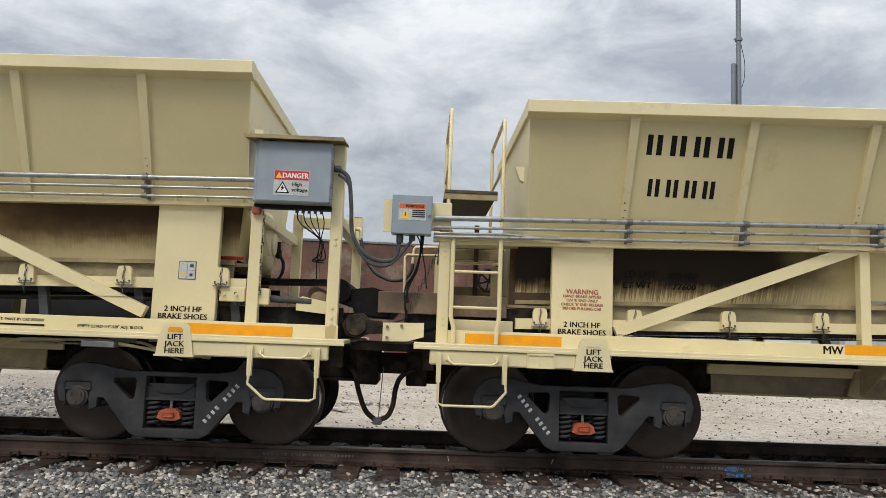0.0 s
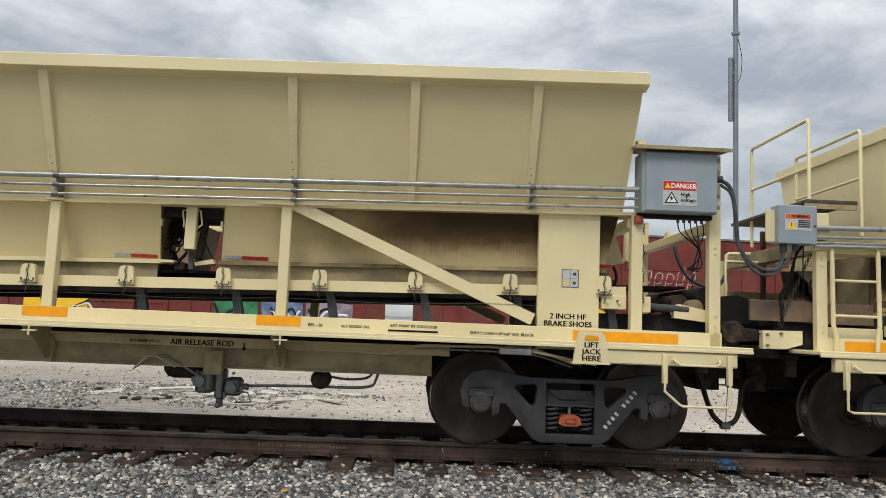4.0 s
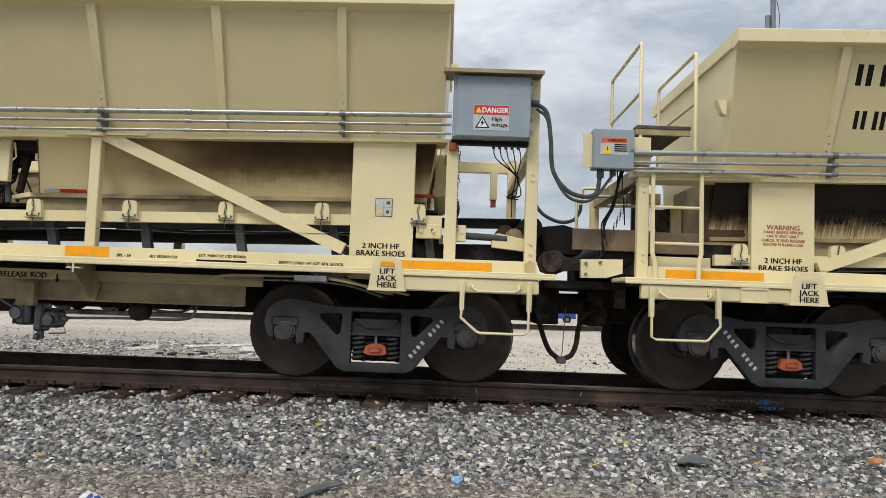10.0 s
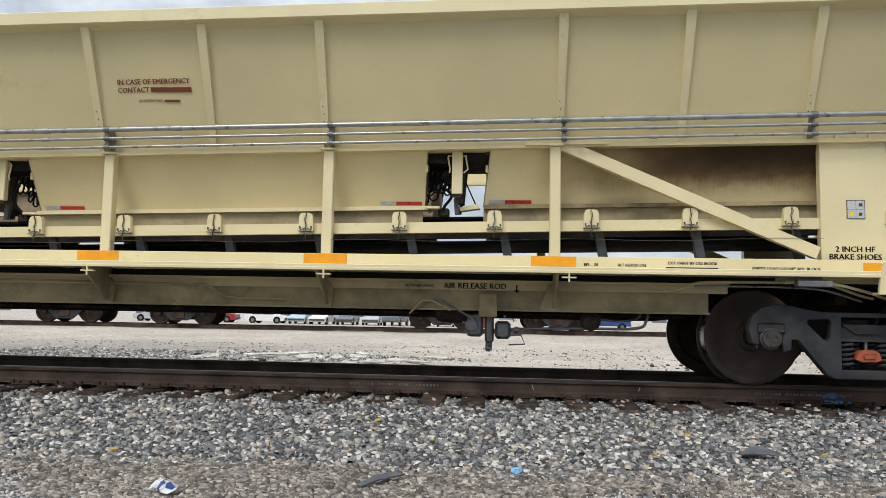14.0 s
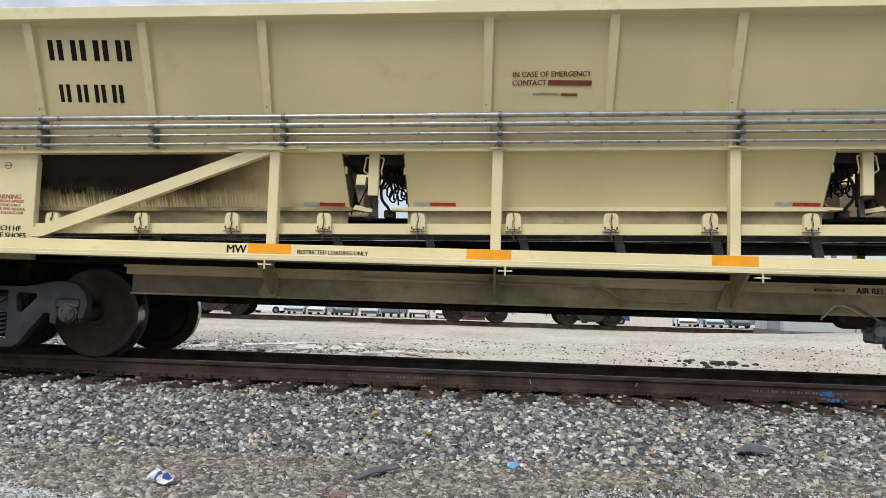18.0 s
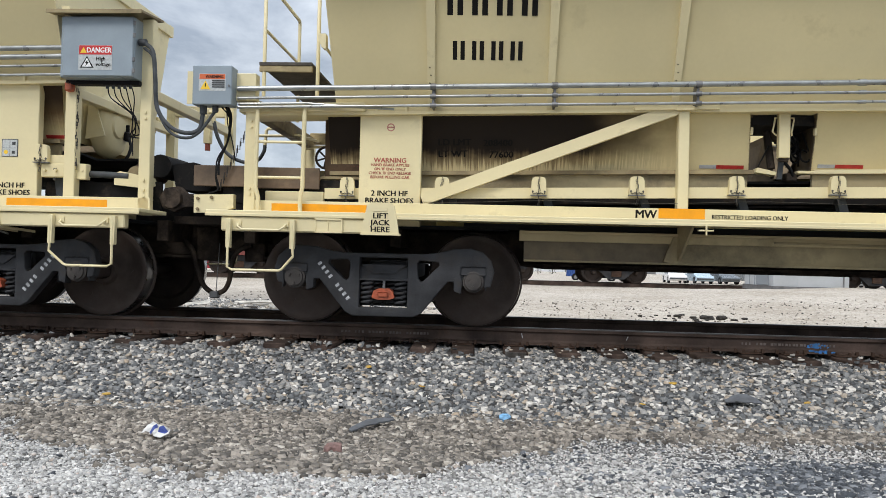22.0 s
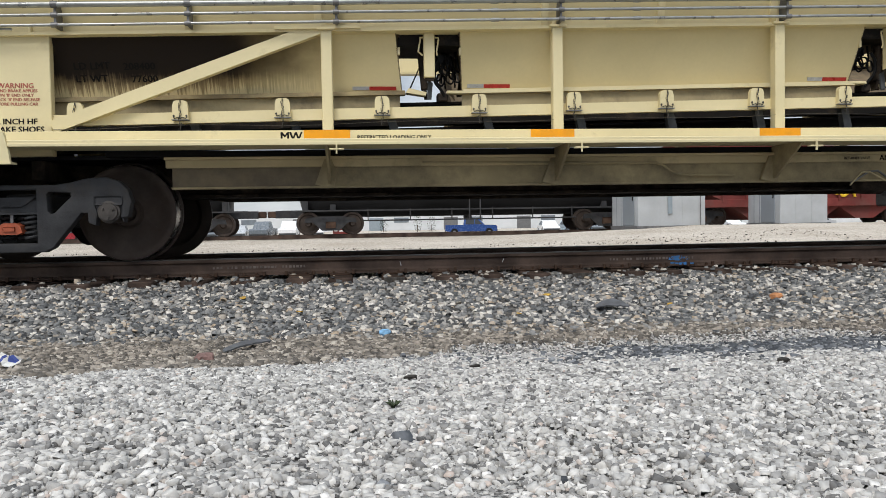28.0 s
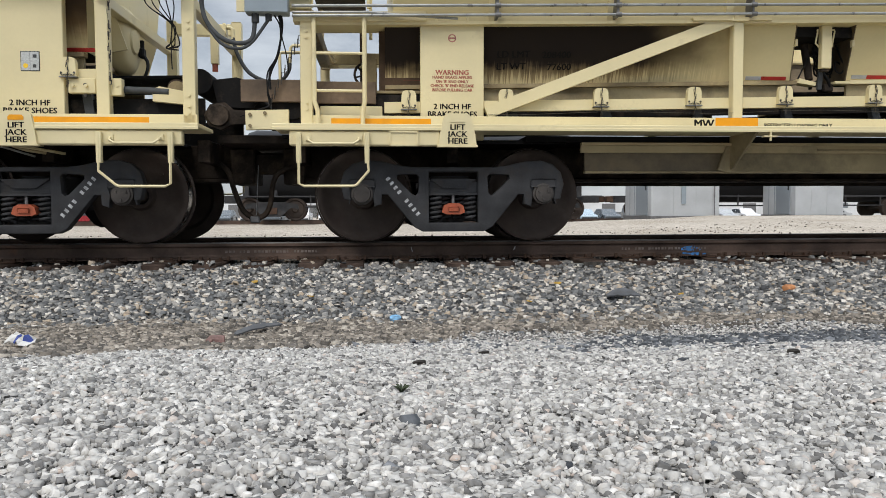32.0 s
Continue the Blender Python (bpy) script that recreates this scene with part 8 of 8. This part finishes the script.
def litter():
    rnd = random.Random(77)
    def lay(name, label, cat, x, y, w, d, h, material, turn, tip=0.0, lift=0.0, group=""):
        b = Shape()
        n = 7
        b.prism([(w / 2 * math.cos(2 * math.pi * k / n) * rnd.uniform(0.75, 1.1), d / 2 * math.sin(2 * math.pi * k / n) * rnd.uniform(0.75, 1.1)) for k in range(n)], -h / 2, h / 2)
        o = new(name, b.mesh(name, [material]))
        tagged(o, label, cat, group)
        o.matrix_basis = pose(x, y, ground_z(x, y) + 0.022 + lift, 90 + tip, 0, turn)
        return o
    blue = mat("blue_print", (0.05, 0.08, 0.30), 0.6, var=0.1, bump=0)
    paper = mat("crumpled_paper", (0.62, 0.61, 0.585), 0.7, var=0.12, scale=14, fine=60, bump=0.5)
    p = thing("paper_wrapper", "crumpled white wrapper with a blue print", "litter")
    s = Shape()
    nx, ny = 9, 6
    top = [(0.27 * (i / (nx - 1) - 0.5) + rnd.uniform(-0.014, 0.014), 0.15 * (j / (ny - 1) - 0.5) + 0.03 * math.sin(i * 0.9) + rnd.uniform(-0.012, 0.012), 0.012 + 0.075 * abs(math.sin(i * 0.8 + 0.5)) * (0.35 + 0.65 * math.sin(math.pi * j / (ny - 1))) + rnd.uniform(0, 0.03)) for j in range(ny) for i in range(nx)]
    s.v = top + [(x, y, z - 0.004) for x, y, z in top]
    n = nx * ny
    for j in range(ny - 1):
        for i in range(nx - 1):
            a = j * nx + i
            for tri in ((a, a + 1, a + nx + 1), (a, a + nx + 1, a + nx)):
                s.f += [tri, tuple(v + n for v in reversed(tri))]
                s.m += [1 if (i in (2, 3) and j < 3) or (i == 6 and j in (1, 2)) else 0] * 2
    part("sheet", s, [paper, blue], p)
    p.matrix_basis = pose(-2.0, -4.08, ground_z(-2.0, -4.08) + 0.02, 0, 0, -24) @ Matrix.Diagonal((0.68, 0.75, 0.75, 1))
    lay("paint_scrap", "scrap of bright blue and white foil", "litter", 0.12, -2.98, 0.10, 0.09, 0.03, mat("foil_blue", (0.20, 0.42, 0.66), 0.4, var=0.3, scale=25, bump=0.3), 10, 25)
    def shard(name, label, x, y, length, width, bend, turn, tip):
        b = Shape()
        n = 11
        for k in range(n):
            u = k / (n - 1)
            h = width * math.sin(math.pi * min(1, u * 0.93 + 0.05)) ** 0.7 * rnd.uniform(0.75, 1.1)
            for e in (-0.5, 0.5):
                for q in (0.0, 0.010):
                    b.v.append((length * (u - 0.5), e * h + 0.25 * width * math.sin(3 * u), bend * 4 * u * (1 - u) + 0.25 * bend * e + q))
        for k in range(n - 1):
            a = 4 * k
            b.f += [(a, a + 4, a + 6, a + 2), (a + 1, a + 3, a + 7, a + 5), (a, a + 1, a + 5, a + 4), (a + 2, a + 6, a + 7, a + 3)]
        b.f += [(0, 2, 3, 1), (4 * n - 4, 4 * n - 3, 4 * n - 1, 4 * n - 2)]
        b.m = [0] * len(b.f)
        o = new(name, b.mesh(name, [SAIL]))
        tagged(o, label, "litter")
        o.matrix_basis = pose(x, y, ground_z(x, y) + 0.035, tip, 0, turn)

    def rock(name, label, cat, x, y, size, material, turn):
        bm = bmesh.new()
        bmesh.ops.create_icosphere(bm, subdivisions=2, radius=1.0)
        for v in bm.verts:
            v.co *= rnd.uniform(0.86, 1.1)
            v.co = Vector((max(-0.8, min(0.75, v.co.x)) * size[0], v.co.y * size[1], max(-0.7, min(0.72, v.co.z + 0.15 * v.co.x)) * size[2]))
        me = bpy.data.meshes.new(name)
        bm.to_mesh(me)
        bm.free()
        me.materials.append(material)
        o = new(name, me)
        tagged(o, label, cat)
        o.matrix_basis = pose(x, y, ground_z(x, y) + 0.6 * size[2], 0, 0, turn)
        return o

    shard("slate_sheet", "flat broken piece of dark grey sheet", 2.0, -2.5, 0.27, 0.13, 0.02, -10, 18)
    shard("rubber_strip", "curled strip of dark tyre rubber", -0.79, -3.42, 0.46, 0.085, 0.012, 58, 8)
    rock("brick_piece", "chip of pale orange brick", "litter", 3.55, -2.25, (0.06, 0.05, 0.04), mat("brick", (0.55, 0.24, 0.10), 0.85, var=0.2, scale=20), 20)
    rock("red_stone", "reddish stone lying on grey grit", "stone", -0.83, -4.56, (0.062, 0.05, 0.055), mat("red_stone", (0.22, 0.13, 0.115), 0.85, var=0.25, scale=25, fine=90, bump=0.3), 15)
    for x, y in ((0.42, -5.6), (-0.28, -5.35), (1.42, -6.05), (0.15, -6.0)):
        lay("dark_stone", "dark slate stone on the white gravel", "stone", x, y, 0.055, 0.04, 0.016, RUBBLE, rnd.uniform(0, 90), rnd.uniform(-8, 8), -0.012, "dark stones")
    yel = mat("yellow_leaf", (0.55, 0.34, 0.06), 0.7, var=0.2, scale=30, bump=0.1)
    for x, y in ((-1.07, -1.9), (-3.0, -2.8), (2.55, -2.35), (1.55, -2.1), (-0.55, -2.35), (1.2, -2.6)):
        lay("yellow_leaf", "dry yellow leaf on the ballast", "leaf", x, y, 0.075, 0.05, 0.006, yel, rnd.uniform(0, 180), rnd.uniform(-20, 20), 0.008, "dry leaves")
    w = thing("weed", "small dark green weed in the gravel", "plant")
    for k in range(14):
        a = rnd.uniform(0, 6.283)
        r = rnd.uniform(0.03, 0.06)
        part("leaf", Shape().add([(0.01 * math.cos(a + 1.6), 0.01 * math.sin(a + 1.6), 0), (r * math.cos(a), r * math.sin(a), rnd.uniform(0.02, 0.06)), (0.01 * math.cos(a - 1.6), 0.01 * math.sin(a - 1.6), 0), (0.6 * r * math.cos(a), 0.6 * r * math.sin(a), 0.05)], [(0, 1, 3), (3, 1, 2), (0, 3, 2), (0, 2, 1)]), mat("weed_green", (0.05, 0.07, 0.03), 0.7, var=0.3, scale=30), w) if k == 0 else None
    leaf = w.children[0]
    for k in range(13):
        o = new("leaf", leaf.data)
        o.parent = w
        o.matrix_basis = pose(0, 0, 0, rnd.uniform(-15, 15), 0, k * 27.7 + rnd.uniform(-8, 8))
    w.matrix_basis = pose(0.075, -6.55, ground_z(0.075, -6.55) + 0.006) @ Matrix.Diagonal((0.5, 0.5, 0.35, 1))
    # broken boards and rubble behind the track
    pile = random.Random(12)
    lying = [(-6.22, 6.23, -5.85, 6.9), (-5.6, 7.6, -4.35, 8.5), (-4.76, 7.11, -4.36, 7.2), (-4.12, 6.6, -3.75, 7.5), (-5.18, 6.16, -4.68, 6.25), (-3.42, 6.8, -3.4, 7.6), (-3.63, 5.25, -2.87, 5.43),
             (-2.66, 5.82, -2.3, 6.8), (-2.35, 7.45, -1.37, 6.03), (-3.36, 9.1, -3.04, 8.72), (-3.12, 6.17, -2.74, 6.01), (-3.71, 5.1, -3.7, 5.9)]
    for n in range(22):
        x, y, a, q = pile.gauss(-3.9, 1.1), pile.gauss(7.0, 1.0), pile.gauss(0.5, 0.8), pile.uniform(0.12, 0.55)
        lying.append((x, y, x + q * math.cos(a), y + q * math.sin(a)))
    for n, (xa, ya, xb, yb) in enumerate(lying):
        x, y, L, w = (xa + xb) / 2, (ya + yb) / 2, math.hypot(xb - xa, yb - ya), pile.uniform(0.04, 0.075)
        b = Shape().hexa([(-L / 2, -w, -0.014), (L / 2 - 0.05, -w, -0.014), (L / 2, w, -0.014), (-L / 2 + 0.04, w, -0.014), (-L / 2, -w, 0.014), (L / 2 - 0.05, -w, 0.014), (L / 2, w, 0.014), (-L / 2 + 0.04, w, 0.014)])
        o = tagged(new("board", b.mesh("board", [TIMBER])), "weathered broken board on the dirt", "board", "broken boards")
        o.matrix_basis = pose(x, y, ground_z(x, y) + 0.03, pile.uniform(0, 26), pile.uniform(-3, 3), math.degrees(math.atan2(yb - ya, xb - xa)))
    for k in range(30):
        x, y = (rnd.gauss(4.2, 0.5), rnd.gauss(7.0, 0.4)) if k < 22 else (rnd.uniform(-7, -4.6), rnd.uniform(5.6, 7.2))
        w = rnd.uniform(0.04, 0.12)
        tagged(rock("rubble", "lump of dark asphalt rubble", "rubble", x, y, (w, w * rnd.uniform(0.6, 0.9), w * rnd.uniform(0.35, 0.6)), RUBBLE, rnd.uniform(0, 180)), group="rubble")


litter()

# ---- motion: the train rolls past, every wheel turning with it ----
def motions():
    ts, ss = [r[0] for r in ROLL], [r[1] for r in ROLL]
    for k, car in enumerate(CARS):
        walk(car, [(t, pose(s + (k - 1) * CAR_LENGTH, 0, 0)) for t, s in ROLL])
        for i, w in enumerate([o for o in car.children if o.name.startswith("wheelset")]):
            walk(w, [(t, pose(w.matrix_basis.translation.x, 0, WHEEL_R, 0, math.degrees(np.interp(t, ts, ss) / WHEEL_R) % 360, 0)) for t in np.arange(0, 32.01, 0.2)])

    for ob, rear in FAR_CARS:
        walk(ob, [(t, back_pose(rear + BACK_SPEED * t)) for t in range(0, 33, 4)])


motions()
